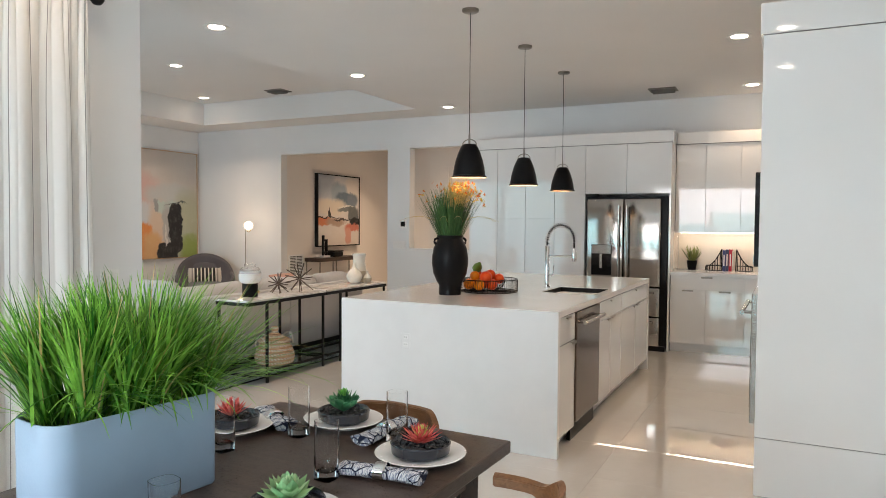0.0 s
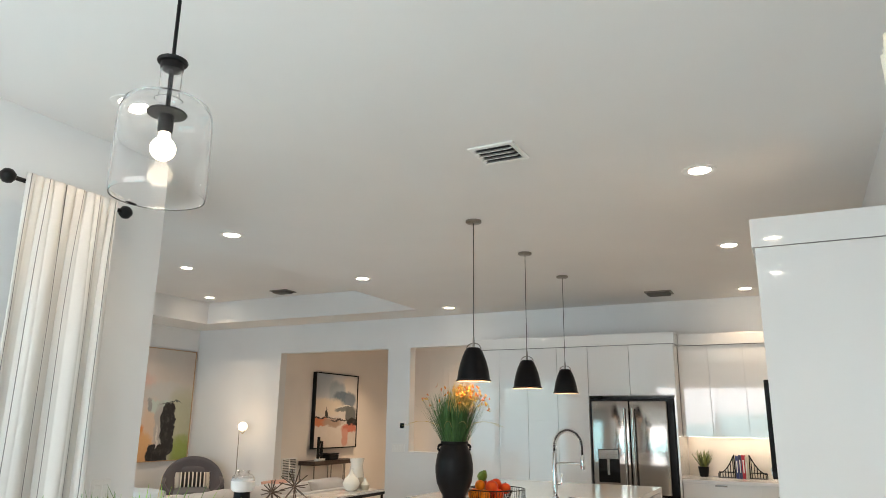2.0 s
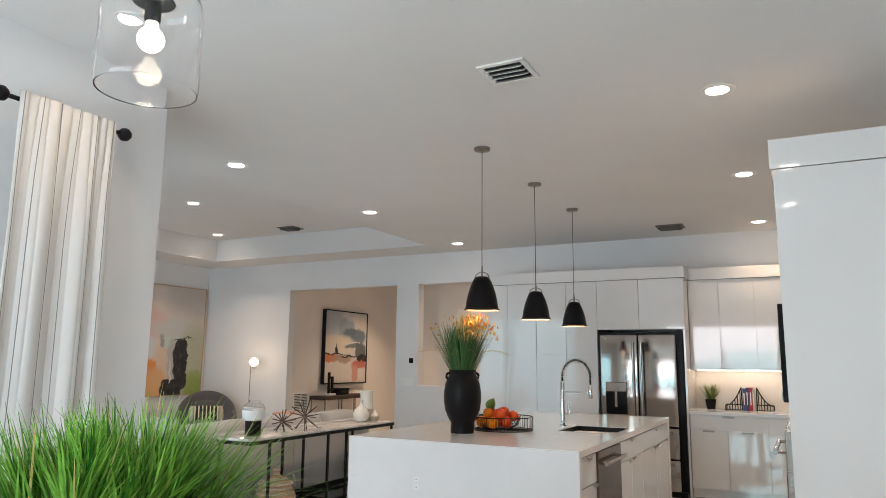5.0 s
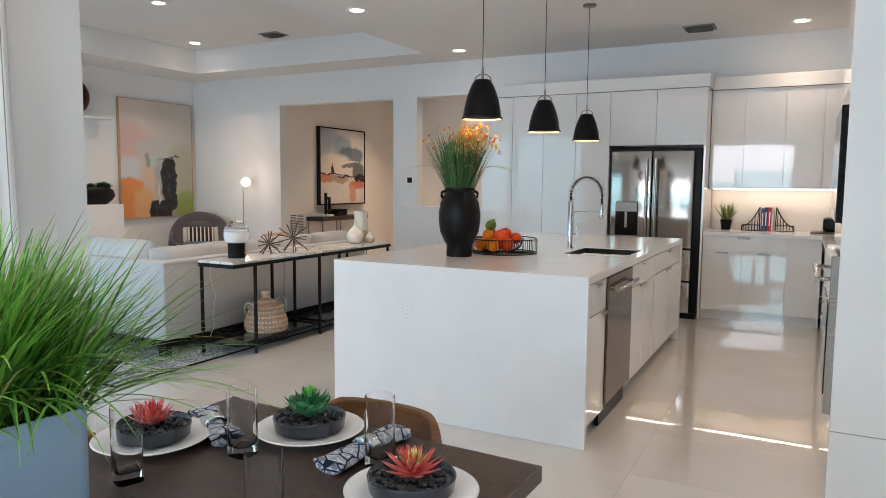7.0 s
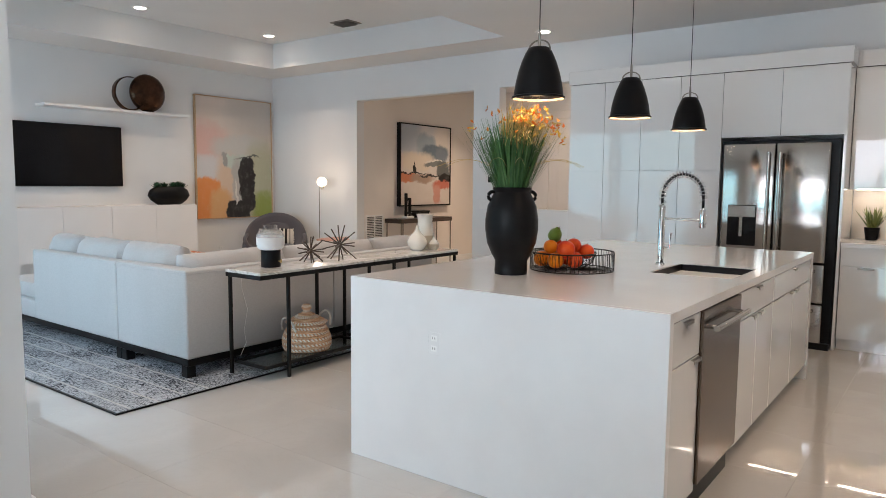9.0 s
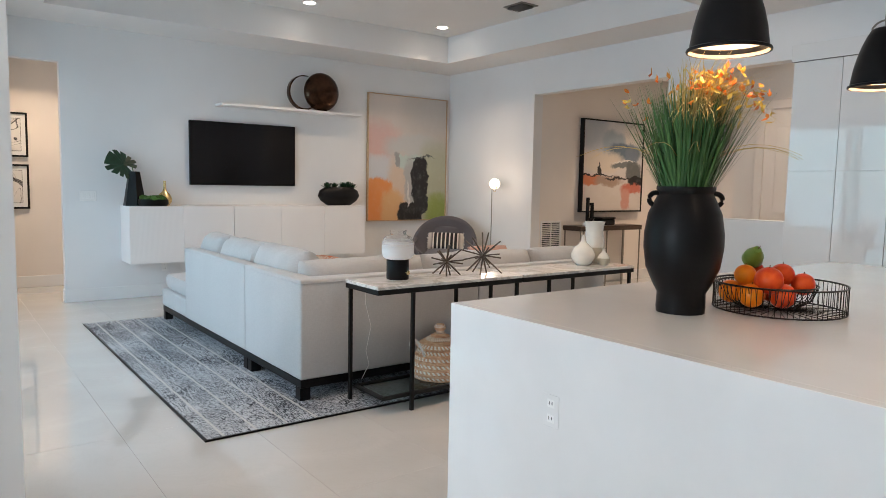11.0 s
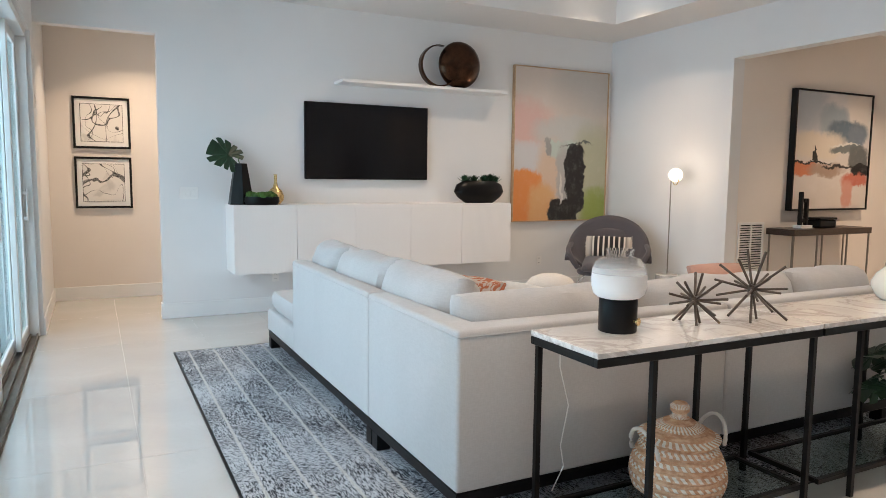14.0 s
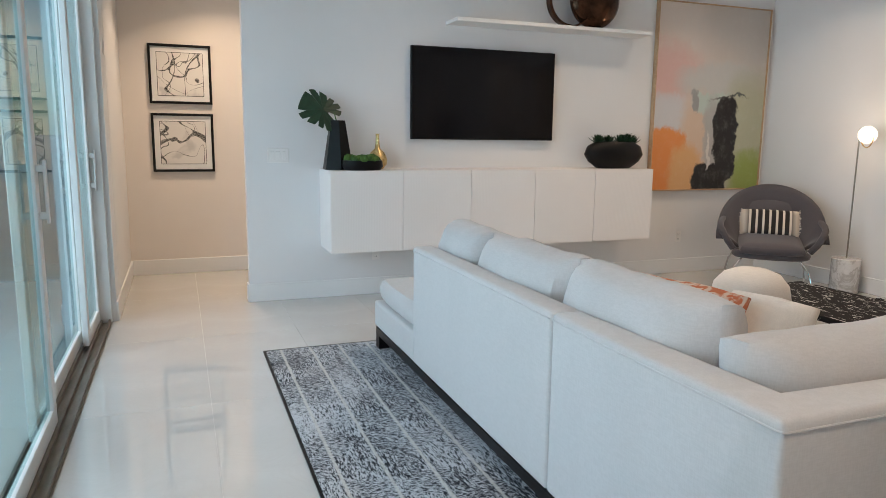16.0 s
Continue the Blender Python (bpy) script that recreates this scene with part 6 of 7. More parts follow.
F_OR = fruit_material("orange_skin", (0.8, 0.16, 0.004), (0.85, 0.26, 0.008))
F_RD = fruit_material("red_apple_skin", (0.6, 0.025, 0.008), (0.75, 0.1, 0.012))
F_GR = fruit_material("green_pear_skin", (0.1, 0.2, 0.03), (0.2, 0.3, 0.05))
for k, (x, y, z, r, mt, kd) in enumerate(((-0.08, -0.07, 0.055, 0.04, F_OR, "orange"), (0.0, -0.1, 0.055, 0.04, F_OR, "orange"), (0.05, -0.03, 0.055, 0.042, F_RD, "apple"), (-0.09, 0.02, 0.055, 0.04, F_OR, "orange"), (-0.02, 0.05, 0.055, 0.042, F_RD, "apple"), (-0.03, -0.03, 0.053, 0.038, F_OR, "orange"), (0.03, -0.07, 0.105, 0.046, F_RD, "apple"), (-0.05, -0.05, 0.112, 0.036, F_OR, "orange"), (0.02, 0.02, 0.115, 0.04, F_RD, "apple"), (-0.07, 0.03, 0.115, 0.036, F_RD, "apple"), (0.07, 0.04, 0.09, 0.038, F_RD, "apple"))):
    x, y, z, r = x * 1.3 - 0.01, y * 1.3 - 0.01, z * 1.12, r * 1.12
    f = thing(kd, "ripe " + ("orange" if kd == "orange" else "red and yellow apple") + " in the wire basket", "fruit", FX + x - 0.01, FY + y - 0.01, IT + z, group="fruit in the bowl")
    n = 14
    pr = [(r * math.sin(math.pi * i / n) * (1 + 0.04 * math.cos(2 * math.pi * i / n)), -r * 0.94 * math.cos(math.pi * i / n)) for i in range(n + 1)]
    if kd == "apple":
        pr[-1] = (0.0, r * 0.78)
    part("skin", lathe(pr, 20), mt, f, smooth=True)
    part("stem", tube([(0, 0, r * 0.75), (0.002, 0, r * 1.1)], 0.0016, 5), CHAIR_WOOD, f)
pr = thing("pear", "green pear lying on the oranges", "fruit", FX - 0.09, FY - 0.03, IT + 0.185, group="fruit in the bowl")
bm = moved(lathe([(0.0, -0.038), (0.025, -0.033), (0.038, -0.01), (0.034, 0.02), (0.021, 0.045), (0.014, 0.06), (0.0, 0.066)], 20), pose(0, 0, 0, 50, 20, 30))
part("skin", bm, F_GR, pr, smooth=True)
part("stem", moved(tube([(0, 0, 0.064), (0.004, 0, 0.085)], 0.0018, 5), pose(0, 0, 0, 50, 20, 30)), CHAIR_WOOD, pr)

pp = thing("potted_plant", "small spiky green plant in a black pot", "plant", 0.2, 4.62, IT)
part("pot", lathe([(0.0, 0.0), (0.045, 0.0), (0.06, 0.1), (0.062, 0.11), (0.054, 0.11), (0.0, 0.1)], 24), MATTE_BLACK, pp, smooth=True)
bm = bmesh.new()
rnd = random.Random(5)
for k in range(46):
    a = rnd.uniform(0, 6.283)
    blade(bm, (rnd.uniform(-0.03, 0.03), rnd.uniform(-0.03, 0.03), 0.1), a, rnd.uniform(0.12, 0.22), rnd.uniform(0.1, 0.75), rnd.uniform(-0.3, 0.3), 0.018, 4)
part("leaves", bm, leaf_material("agave_leaf", (0.09, 0.13, 0.03), (0.25, 0.28, 0.08)), pp)

for sg, x in ((1, 0.36), (-1, 0.86)):
    b = thing("bookend", "black wire bridge-shaped bookend", "bookend", x, 4.6, IT, group="bookends on the counter")
    bm = boxed(min(0, sg * 0.18), max(0, sg * 0.18), -0.035, 0.035, 0.0, 0.006)
    for yy in (-0.03, 0.03):
        cv = [(sg * 0.17 * i / 12, yy, 0.05 + 0.2 * (i / 12) ** 2.0) for i in range(13)]
        tube([(0, yy, 0.0)] + cv + [(sg * 0.175, yy, 0.0)], 0.005, 6, bm)
        for i in range(1, 12, 2):
            tube([(cv[i][0], yy, 0.0), cv[i]], 0.0025, 4, bm)
        tube([(0, yy, 0.06), (sg * 0.175, yy, 0.06)], 0.0035, 5, bm)
    part("wire_frame", bm, BLACK, b)
for k, (c, w, h) in enumerate((((0.05, 0.07, 0.2), 0.03, 0.24), ((0.04, 0.05, 0.12), 0.028, 0.25), ((0.5, 0.03, 0.05), 0.032, 0.25), ((0.55, 0.5, 0.42), 0.022, 0.23))):
    b = thing("book", "upright hardback book between bookends", "book", 0.548 + k * 0.033, 4.6, IT, group="books on the counter")
    cov = varied("book_cover", c, 0.5, 0.08, 8, 200, 0.1)
    part("cover", boxed(0, w, -0.08, -0.077, 0, h, 0.001), cov, b)
    part("cover", boxed(0, 0.003, -0.077, 0.08, 0, h), cov, b)
    part("cover", boxed(w - 0.003, w, -0.077, 0.08, 0, h), cov, b)
    part("pages", boxed(0.003, w - 0.003, -0.077, 0.076, 0.003, h - 0.004), PLASTIC_WHITE, b)
    part("title_bar", boxed(w * 0.3, w * 0.7, -0.0812, -0.08, 0.06, h - 0.05), PLASTIC_WHITE, b)
ts = thing("toaster", "black two-slot toaster on a wooden board", "toaster", 1.25, 4.5, IT)
part("body", boxed(-0.13, 0.13, -0.08, 0.08, 0.022, 0.16, 0.03, 4), MATTE_BLACK, ts, "", True)
for yy in (-0.03, 0.03):
    part("slot", boxed(-0.1, 0.1, yy - 0.01, yy + 0.01, 0.159, 0.162), GAP_SHADE, ts)
part("board", boxed(-0.24, 0.18, -0.14, 0.12, 0.0, 0.02, 0.004), TABLE_WOOD, ts, "dark wooden board")


# ---- dining room ----
tb = thing("dining_table", "dark espresso wood dining table", "dining table", -0.05, -2.955, 0, -2)
part("tabletop", boxed(-0.485, 0.485, -0.97, 0.97, 0.715, 0.755, 0.005, 2), TABLE_WOOD, tb)
part("apron", boxed(-0.41, 0.41, -0.86, 0.86, 0.64, 0.714), TABLE_WOOD, tb)
for x in (-0.43, 0.43):
    for y in (-0.87, 0.87):
        part("leg", lathe([(0.022, 0.0), (0.04, 0.714)], 4, at=(x * 0.93, y * 0.95, 0)), TABLE_WOOD, tb)
T = 0.755


def dining_chair(x, y, rz):
    """A wooden armchair with a bent back rail that ends in short arms; it faces +y."""
    c = thing("dining_chair", "walnut dining chair with curved bent-wood back", "dining chair", x, y, 0, rz, group="chairs round the table")
    part("seat", moved(cushion(0.48, 0.46, 0.06, 0.4, 8, 0.003, 1), Matrix.Translation((0, 0.02, 0.46))), linen_material("seat_cloth", (0.3, 0.28, 0.26)), c, "grey upholstered seat", True)
    bm = bmesh.new()
    N = 28
    rows = []
    for i in range(N + 1):
        a = radians(-100 + 200 * i / N)
        f = abs(a) / radians(100)
        r = 0.225
        zt = 0.735 + 0.045 * max(0.0, min(1.0, (0.6 - f) / 0.22))
        wide = min(1.0, max(0.0, (0.72 - f) / 0.4))
        hh = 0.1 * wide * wide * (3 - 2 * wide) + 0.034
        th = 0.016 + 0.012 * f
        px, py = math.copysign(abs(math.sin(a)) ** 0.85, a) * r, -math.copysign(abs(math.cos(a)) ** 0.85, math.cos(a)) * r * 0.92
        nx, ny = math.sin(a), -math.cos(a)
        rows.append([bm.verts.new((px + nx * d, py + ny * d, z)) for d, z in ((th / 2, zt), (-th / 2, zt - 0.006), (-th / 2, zt - hh), (th / 2, zt - hh - 0.004))])
    for a, b in zip(rows, rows[1:]):
        for k in range(4):
            bm.faces.new((a[k], a[(k + 1) % 4], b[(k + 1) % 4], b[k]))
    bm.faces.new(rows[0]), bm.faces.new(list(reversed(rows[-1])))
    bmesh.ops.bevel(bm, geom=list(bm.edges), offset=0.003, segments=2, affect="EDGES")
    part("back_rail", bm, CHAIR_WOOD, c, "bent walnut back and arms", True)
    for sx in (-1, 1):
        part("leg", tube([(sx * 0.2, 0.2, 0.45), (sx * 0.23, 0.23, 0.0)], 0.02, 10, None, 0.012), CHAIR_WOOD, c, "", True)
        part("leg", tube([(sx * 0.13, -0.16, 0.7), (sx * 0.16, -0.19, 0.45), (sx * 0.22, -0.26, 0.0)], 0.018, 10, None, 0.012), CHAIR_WOOD, c, "", True)
    part("seat_frame", boxed(-0.22, 0.22, -0.2, 0.23, 0.4, 0.435, 0.01, 2), CHAIR_WOOD, c)
    return c


ch = dining_chair(-0.03, -2.06, 180)
copy_thing(ch, pose(0.555, -2.465, 0, 0, 0, 90))
copy_thing(ch, pose(-0.68, -2.55, 0, 0, 0, -90))
copy_thing(ch, pose(-0.68, -3.35, 0, 0, 0, -90))

pl = thing("grass_planter", "long blue-grey planter full of green artificial grass", "planter", -0.235, -2.95, T, -8)
PLH = 0.245
PA, PB = -0.165, 0.27


def rounded_plan(x0, x1, y0, y1, radii, seg=8):
    """Corner points of a rectangle with its own radius at each corner, from (x0, y0) on."""
    pts = []
    for (cx, cy, a0), r in zip(((x0, y0, 180), (x1, y0, 270), (x1, y1, 0), (x0, y1, 90)), radii):
        ox, oy = cx + (r if cx == x0 else -r), cy + (r if cy == y0 else -r)
        for i in range(seg + 1):
            a = radians(a0 + 90 * i / seg)
            pts.append((ox + r * math.cos(a), oy + r * math.sin(a)))
    return pts


bm = bmesh.new()
rings = []
for inset, z in ((0.006, 0.0), (0.001, 0.006), (0.0, PLH - 0.006), (0.002, PLH - 0.001), (0.005, PLH), (0.009, PLH - 0.003), (0.011, PLH - 0.01), (0.011, 0.012)):
    rr = [max(0.004, r - inset) for r in (0.07, 0.07, 0.025, 0.025)]
    rings.append([bm.verts.new((x, y, z)) for x, y in rounded_plan(-0.105 + inset, 0.105 - inset, PA + inset, PB - inset, rr)])
for a, b in zip(rings, rings[1:]):
    for i in range(len(a)):
        bm.faces.new((a[i], a[(i + 1) % len(a)], b[(i + 1) % len(a)], b[i]))
bm.faces.new(list(reversed(rings[0]))), bm.faces.new(rings[-1])
part("planter_box", bm, PLANTER, pl, "matte blue-grey box", True)
part("filler", boxed(-0.06, 0.06, PA + 0.03, PB - 0.013, 0.013, PLH - 0.03), SOIL, pl)
rnd = random.Random(33)
bm, dry = bmesh.new(), bmesh.new()
mid = (PA + PB) / 2
for c in range(52):
    cx, cy = rnd.uniform(-0.07, 0.07), PA + 0.035 + (PB - PA - 0.06) * (c + rnd.random()) / 52
    lx0, ly0 = cx * 1.8 + rnd.gauss(0, 0.04), (cy - mid) * 0.8 + rnd.gauss(0, 0.05)
    far = min(1.0, math.hypot(lx0 / 0.13, ly0 / 0.22))
    tall = rnd.uniform(0.85, 1.12)
    for k in range(44 if cy > mid + 0.06 else 29):
        out = math.atan2(ly0, lx0) + rnd.gauss(0, 0.55)
        end = max(0.0, min(1.0, (cy - mid - 0.03) / 0.15)) * (rnd.random() < 0.7)
        lean = abs(rnd.gauss(0.07 + 0.26 * far, 0.13)) + end * rnd.uniform(0.15, 0.85)
        droop = rnd.uniform(0.1, 0.5) + (0.7 * far + 0.6 * end) * rnd.random() ** 1.5
        long = rnd.uniform(0.26, 0.37) * tall * (1 + 0.12 * end)
        if k % 14 == 3:
            out, lean, droop = rnd.gauss(0.4, 0.8), rnd.uniform(0.45, 0.85), rnd.uniform(1.1, 1.8)
        blade(bm if k % 37 else dry, (cx + rnd.gauss(0, 0.01), cy + rnd.gauss(0, 0.01), PLH - 0.035), out, long, lean, droop, rnd.uniform(0.0048, 0.0082) * (1 if k % 37 else 0.6), 8)
tagged(part("grass", bm, GRASS, pl, "thick green grass blades"), kind="stuff")
tagged(part("straw_blade", dry, STRAW, pl, "a few dry brownish blades"), kind="stuff")


def setting_place(x, y, leaf_mats, seed, rz=0, plump=False):
    """A plate with a dark bowl of pebbles and a succulent."""
    p = thing("dinner_plate", "white stoneware dinner plate on the table", "plate", x, y, T, rz, group="place settings")
    part("plate_body", lathe([(0.0, 0.003), (0.085, 0.0), (0.09, 0.006), (0.13, 0.016), (0.136, 0.02), (0.132, 0.022), (0.09, 0.012), (0.0, 0.01)], 48), PLATE, p, smooth=True)
    b = thing("succulent_bowl", "charcoal bowl of black pebbles with a succulent", "bowl", x, y, T + 0.0105, rz, group="succulent bowls")
    part("bowl", lathe([(0.0, 0.0), (0.07, 0.0), (0.086, 0.01), (0.09, 0.037), (0.087, 0.041), (0.082, 0.037), (0.079, 0.028), (0.0, 0.026)], 44), DARK_BOWL, b, smooth=True)
    rnd = random.Random(seed)
    bm = bmesh.new()
    for k in range(130):
        a, r = rnd.uniform(0, 6.283), math.sqrt(rnd.random()) * 0.07
        q = bmesh.ops.create_icosphere(bm, subdivisions=1, radius=rnd.uniform(0.0045, 0.0075))["verts"]
        bmesh.ops.scale(bm, vec=(1, rnd.uniform(0.7, 1), 0.7), verts=q)
        bmesh.ops.translate(bm, verts=q, vec=(r * math.cos(a), r * math.sin(a), 0.031))
    tagged(part("gravel", bm, SOIL, b, "black pebbles"), kind="stuff")
    for k, (mt, r, tilt, w) in enumerate(leaf_mats):
        for layer in range(5):
            f = layer / 4
            for i in range(9):
                az = 40 * i + layer * 25 + rnd.uniform(-6, 6)
                ln = r * (1 - 0.45 * f) * rnd.uniform(0.9, 1.08)
                q = bmesh.new()
                petal(q, pose(0.004 * k, 0, 0.038 + 0.012 * k + 0.004 * layer, 0, 0, az) @ pose(0, 0, 0, 0, -tilt[0] - (tilt[1] - tilt[0]) * f, 0), ln, ln * w)
                part("leaf", q, mt, b)
    if plump:
        for k in range(9):
            a = 6.283 * k / 9
            q = bmesh.new()
            bmesh.ops.create_uvsphere(q, u_segments=12, v_segments=8, radius=0.019)
            moved(q, Matrix.Translation((0.034 * math.cos(a), 0.034 * math.sin(a), 0.062 + 0.01 * (k % 2))) @ pose(0, 0, 0, 0, -35, math.degrees(a)) @ Matrix.Diagonal((1.15, 0.85, 0.5, 1)))
            part("plump_leaf", q, SUCC_GREEN, b, "", True)
        part("heart", moved(rosette(0.036, 4, 7, (35, 85), 0.5, seed), Matrix.Translation((0, 0, 0.08))), SUCC_LIME, b, "bright green heart")


setting_place(0.29, -2.28, [(SUCC_RED, 0.075, (6, 48), 0.24), (SUCC_YEL, 0.042, (30, 75), 0.26)], 1)
setting_place(-0.11, -2.10, [(SUCC_GREEN, 0.078, (22, 78), 0.42)], 2, plump=True)
setting_place(-0.40, -2.33, [(SUCC_RED, 0.07, (15, 70), 0.3)], 3)
setting_place(0.22, -2.80, [(SUCC_PALE, 0.072, (10, 75), 0.75)], 4)


def highball(x, y):
    g = thing("highball_glass", "clear square-based highball glass", "glass", x, y, T, random.Random(int(x * 999)).uniform(-20, 20), group="glasses on the table")
    bm = bmesh.new()

    def ring(w, z, sq):
        out = []
        for i in range(24):
            a = 2 * math.pi * i / 24
            c, s = math.cos(a), math.sin(a)
            k = 1 / (abs(c) ** sq + abs(s) ** sq) ** (1 / sq)
            out.append(bm.verts.new((w * c * k, w * s * k, z)))
        return out

    rs = [ring(0.027, 0.0, 5), ring(0.028, 0.003, 5), ring(0.028, 0.08, 4.5), ring(0.029, 0.16, 3.5), ring(0.0277, 0.16, 3.5), ring(0.0264, 0.08, 4.5), ring(0.0255, 0.03, 5), ring(0.022, 0.024, 4)]
    for a, b in zip(rs, rs[1:]):
        for i in range(24):
            bm.faces.new((a[i], a[(i + 1) % 24], b[(i + 1) % 24], b[i]))
    bm.faces.new(list(reversed(rs[0]))), bm.faces.new(rs[-1])
    part("glass_body", bm, SOLID_GLASS, g, smooth=True)


for x, y in ((0.145, -2.545), (-0.16, -2.28), (-0.27, -2.5), (0.15, -2.18), (0.109, -3.054)):
    highball(x, y)


def napkin_material():
    m = material("printed_napkin", (0.6, 0.6, 0.6), 0.9, spec=0.2)
    n = Nodes(m)
    v = n.coords((1, 1, 1))
    vor = n.add("TexVoronoi", {"Vector": v, "Scale": 26.0})
    vor.feature = "DISTANCE_TO_EDGE"
    line = n.span(vor.outputs["Distance"], 0.03, 0.07, 1, 0)
    fine = n.span(n.noise(n.coords((6, 1, 1)), 60, 2).outputs[0], 0.45, 0.55)
    c = n.mix(fine, (0.58, 0.6, 0.62), (0.2, 0.23, 0.3))
    n.color(n.mix(line, c, (0.015, 0.02, 0.045)))
    return m


NAPKIN = napkin_material()


def napkin(x, y, rz, length=0.24):
    k = thing("rolled_napkin", "blue and white printed napkin in a silver ring", "napkin", x, y, T, rz, group="napkins on the table")
    bm = bmesh.new()
    rows = []
    for i in range(15):
        f = i / 14 - 0.5
        w = 0.026 + 0.014 * (2 * abs(f)) ** 1.5
        rows.append([bm.verts.new((f * length, w * math.cos(a) * (1 + 0.12 * math.sin(5 * a + i)), 0.017 + 0.0165 * math.sin(a) * (1 + 0.1 * math.sin(3 * a)))) for a in (2 * math.pi * j / 18 for j in range(18))])
    for a, b in zip(rows, rows[1:]):
        for j in range(18):
            bm.faces.new((a[j], a[(j + 1) % 18], b[(j + 1) % 18], b[j]))
    bm.faces.new(list(reversed(rows[0]))), bm.faces.new(rows[-1])
    part("cloth", bm, NAPKIN, k, "", True)
    bm = moved(lathe([(0.026, -0.017), (0.031, -0.015), (0.031, 0.015), (0.026, 0.017), (0.025, 0.0)], 28), pose(0, 0, 0.021, 0, 90) @ Matrix.Diagonal((0.75, 1, 1, 1)))
    part("napkin_ring", bm, CHROME, k, "silver napkin ring", True)


napkin(0.275, -2.475, 8)
napkin(0.087, -2.142, 84, 0.26)
napkin(-0.33, -2.2, -30)

gp = thing("glass_pendant", "clear glass pendant lamp with black fittings, lit", "pendant lamp", -0.155, -2.957, 0)
part("canopy", lathe([(0, H), (0.0468, H), (0.0468, H - 0.02), (0, H - 0.025)], 28), MATTE_BLACK, gp, smooth=True)
part("cord", tube([(0, 0, H - 0.02), (0, 0, 2.4)], 0.005, 8), MATTE_BLACK, gp)
part("cap", lathe([(0, 2.414), (0.037, 2.412), (0.039, 2.408), (0.037, 2.403), (0.029, 2.402), (0.029, 2.385), (0.026, 2.383), (0, 2.384)], 36), MATTE_BLACK, gp, "black metal cap", True)
part("rod", tube([(0, 0, 2.39), (0, 0, 2.26)], 0.006, 10), MATTE_BLACK, gp)
part("plate", lathe([(0, 2.266), (0.048, 2.264), (0.05, 2.261), (0.048, 2.258), (0, 2.256)], 40), MATTE_BLACK, gp, "", True)
part("socket", lathe([(0, 2.257), (0.019, 2.254), (0.019, 2.215), (0.0165, 2.207), (0, 2.205)], 24), MATTE_BLACK, gp, "", True)
ball = [(0.031 * math.sin(math.pi * i / 18), 2.164 - 0.031 * math.cos(math.pi * i / 18)) for i in range(16)]
part("bulb", lathe(ball + [(0.0145, 2.2), (0.0135, 2.21)], 32), BULB, gp, "lit globe bulb", True)
out = [(0.0275, 2.398), (0.0275, 2.33), (0.029, 2.312), (0.036, 2.303), (0.06, 2.299), (0.089, 2.292), (0.106, 2.279), (0.1135, 2.257), (0.1155, 2.22), (0.1155, 2.16), (0.1165, 2.08), (0.1165, 2.055), (0.1155, 2.042), (0.1135, 2.035)]
inner = [(r - 0.0028, z + (0.001 if z < 2.04 else 0.0) - (0.0025 if 2.24 < z < 2.32 else 0.0)) for r, z in reversed(out)]
part("glass_shade", lathe(out + inner, 64), GLASS, gp, "clear blown glass shade", True)



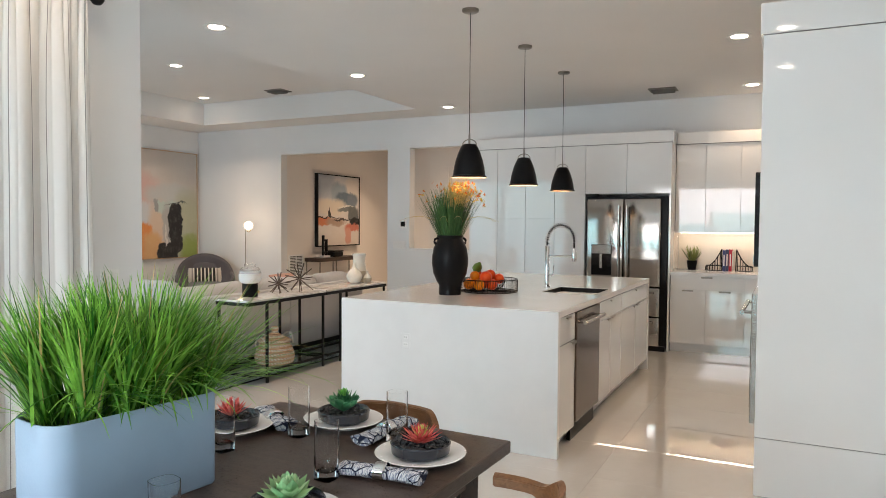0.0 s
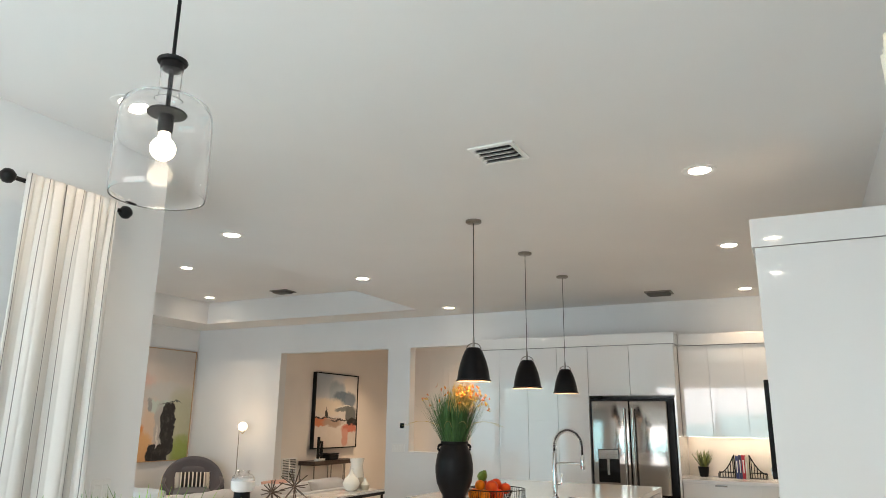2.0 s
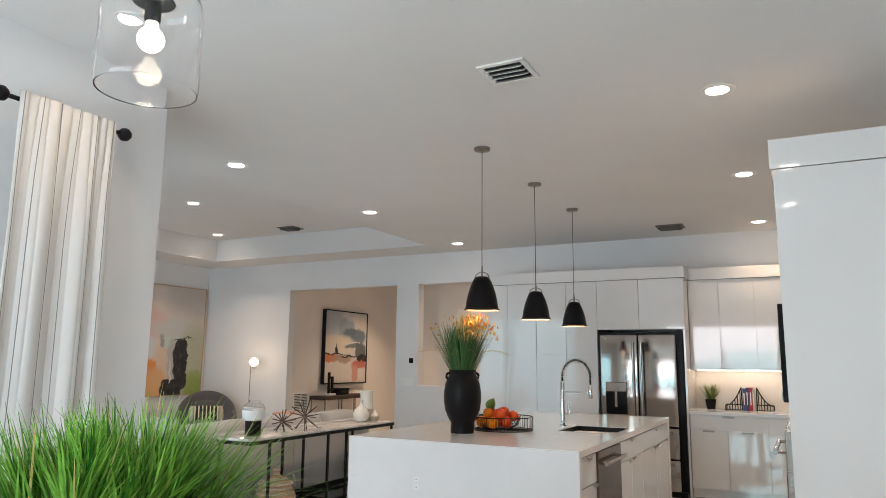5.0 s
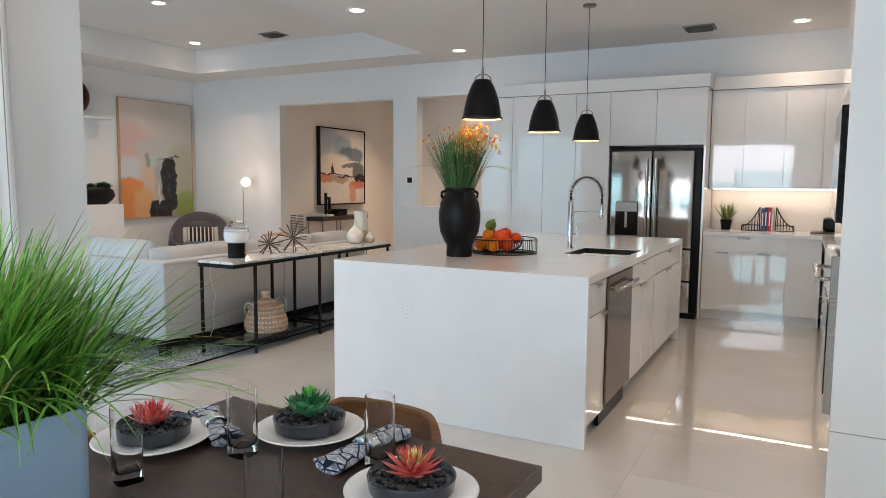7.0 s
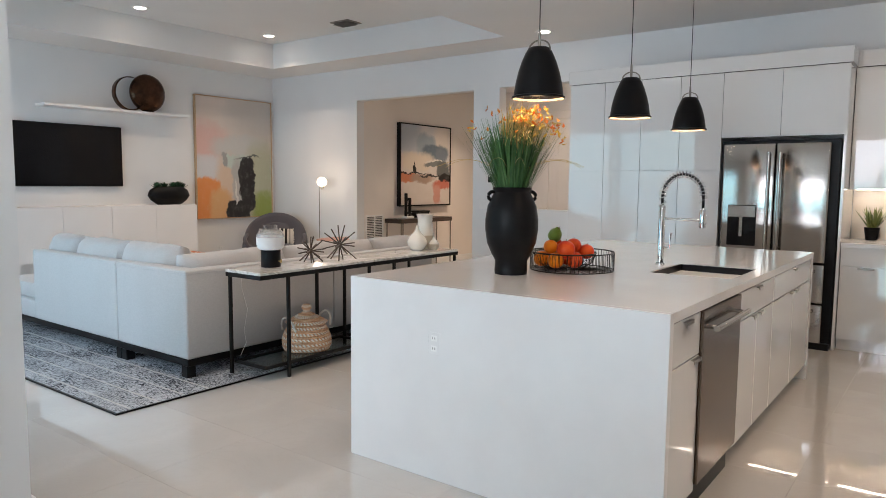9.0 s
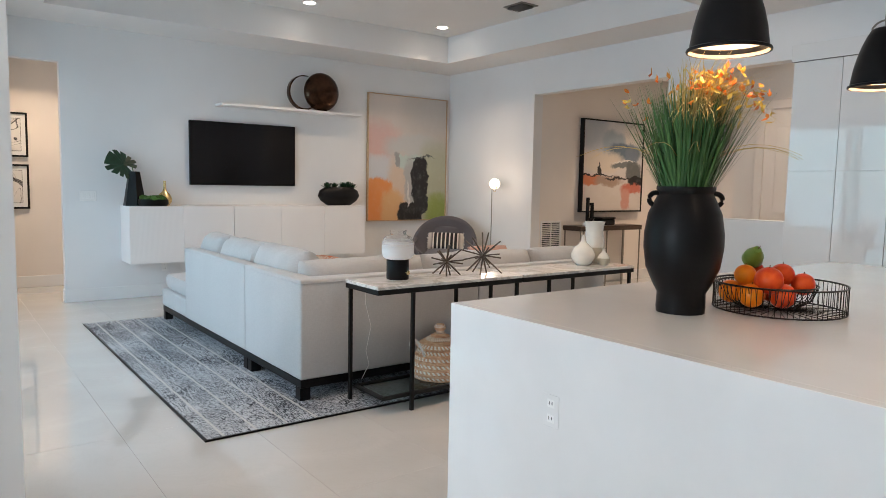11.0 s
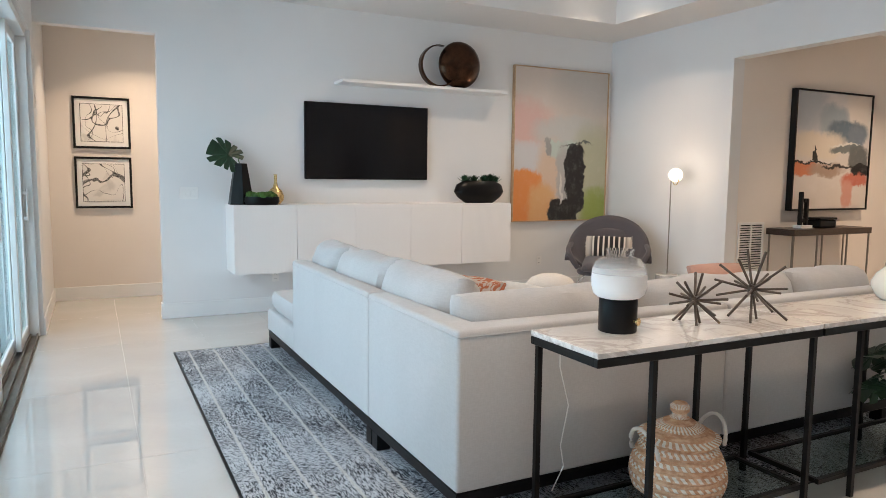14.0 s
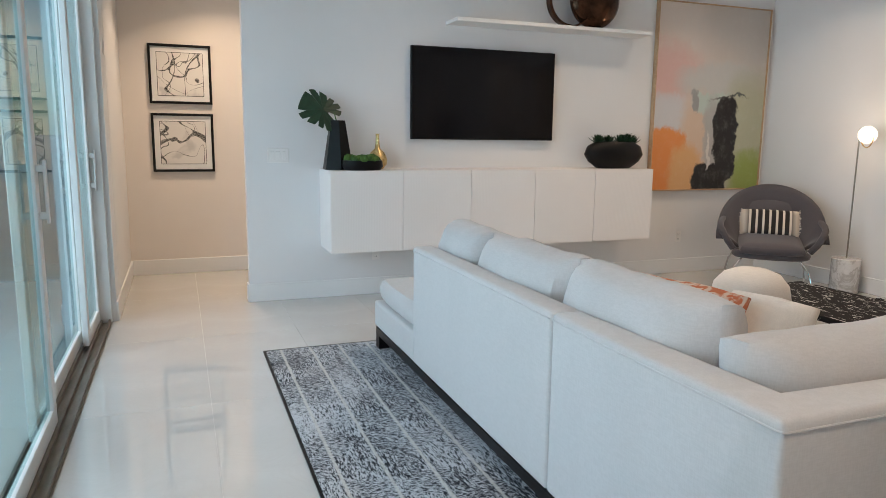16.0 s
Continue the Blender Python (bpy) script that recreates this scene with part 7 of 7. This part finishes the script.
def curtain_panel(name, m, width, top, drop, seed, reach=0.1, ends=(-1, 1)):
    """A pleated curtain on a short rod with ball finials, hanging in local x and z."""
    c = tagged(new(name), "white pinstriped linen curtain on a black rod", "curtain")
    c.matrix_world = m
    bm = bmesh.new()
    uv = bm.loops.layers.uv.new("uv")
    NX, NZ = 150, 30
    grid = []
    for j in range(NZ + 1):
        f = j / NZ
        row = []
        for i in range(NX + 1):
            u = i / NX
            head = max(0.0, 1 - f * 7)
            body = min(1.0, f * 4)
            drift = 0.35 * math.sin(3.1 * f + seed)
            folds = math.sin(2 * math.pi * (3.4 * u + 0.25 * math.sin(5 * u + seed)) + drift)
            pleat = abs(math.sin(math.pi * (10 * u + 0.3 * math.sin(7 * u)))) ** 0.6
            x = (u - 0.5) * width * (1 + 0.1 * f) + 0.006 * math.sin(17 * u + seed) * body
            y = -0.02 - 0.02 * pleat * (0.25 + 0.75 * head) - 0.017 * folds * body + 0.004 * math.sin(13 * u + 5 * f)
            row.append(bm.verts.new((x, y, top + 0.035 - f * drop)))
        grid.append(row)
    for j in range(NZ):
        for i in range(NX):
            fc = bm.faces.new((grid[j][i], grid[j][i + 1], grid[j + 1][i + 1], grid[j + 1][i]))
            for l, (p, q) in zip(fc.loops, ((i, j), (i + 1, j), (i + 1, j + 1), (i, j + 1))):
                l[uv].uv = (p / NX, q / NZ)
    cl = part("cloth", bm, CURTAIN, c, "", True)
    so = cl.modifiers.new("thickness", "SOLIDIFY")
    so.thickness = 0.003
    hw = width / 2 + 0.045
    rod = part("rod", tube([(-hw if -1 in ends else 0.05 - width / 2, 0, top), (hw, 0, top)], 0.011, 12), BLACK, c, "black metal rod", True)
    for sg in ends:
        part("finial", lathe([(0.0, -0.036), (0.02, -0.03), (0.034, -0.012), (0.036, 0.0), (0.034, 0.012), (0.02, 0.03), (0.0, 0.036)], 20, at=(sg * (hw + 0.03), 0, top)), BLACK, rod, "black ball finial", True)
    part("bracket", boxed(-0.01, 0.01, 0.0, reach, top - 0.01, top + 0.01, 0.003), BLACK, rod)
    part("bracket", boxed(-0.02, 0.02, reach - 0.008, reach, top - 0.04, top + 0.04, 0.003), BLACK, rod)


curtain_panel("curtain", pose(XL + 0.1, -2.0, 0, 0, 0, 90), 0.49, 2.575, 2.58, 1)
curtain_panel("curtain", pose(XR - 0.16, -1.99, 0, 0, 0, -90), 0.46, 2.575, 2.58, 2, 0.16, (1,))


# ---- floor tiles ----
TX, TY = 1.22, 0.61
tile_mesh = None
for i in range(10):
    for j in range(24):
        px, py = -9.49 + i * TX, -0.785 + (j - 8) * TY
        if py + TY > 8.7 or py < -5.8:
            continue
        if tile_mesh is None:
            b = boxed(0.0006, TX - 0.0006, 0.0006, TY - 0.0006, -0.0028, 0.0)
            o = part("tile", b, TILE, floor)
            tile_mesh = o.data
        else:
            o = new("tile", tile_mesh)
            o.parent = floor
        o.location = (px, py, 0)
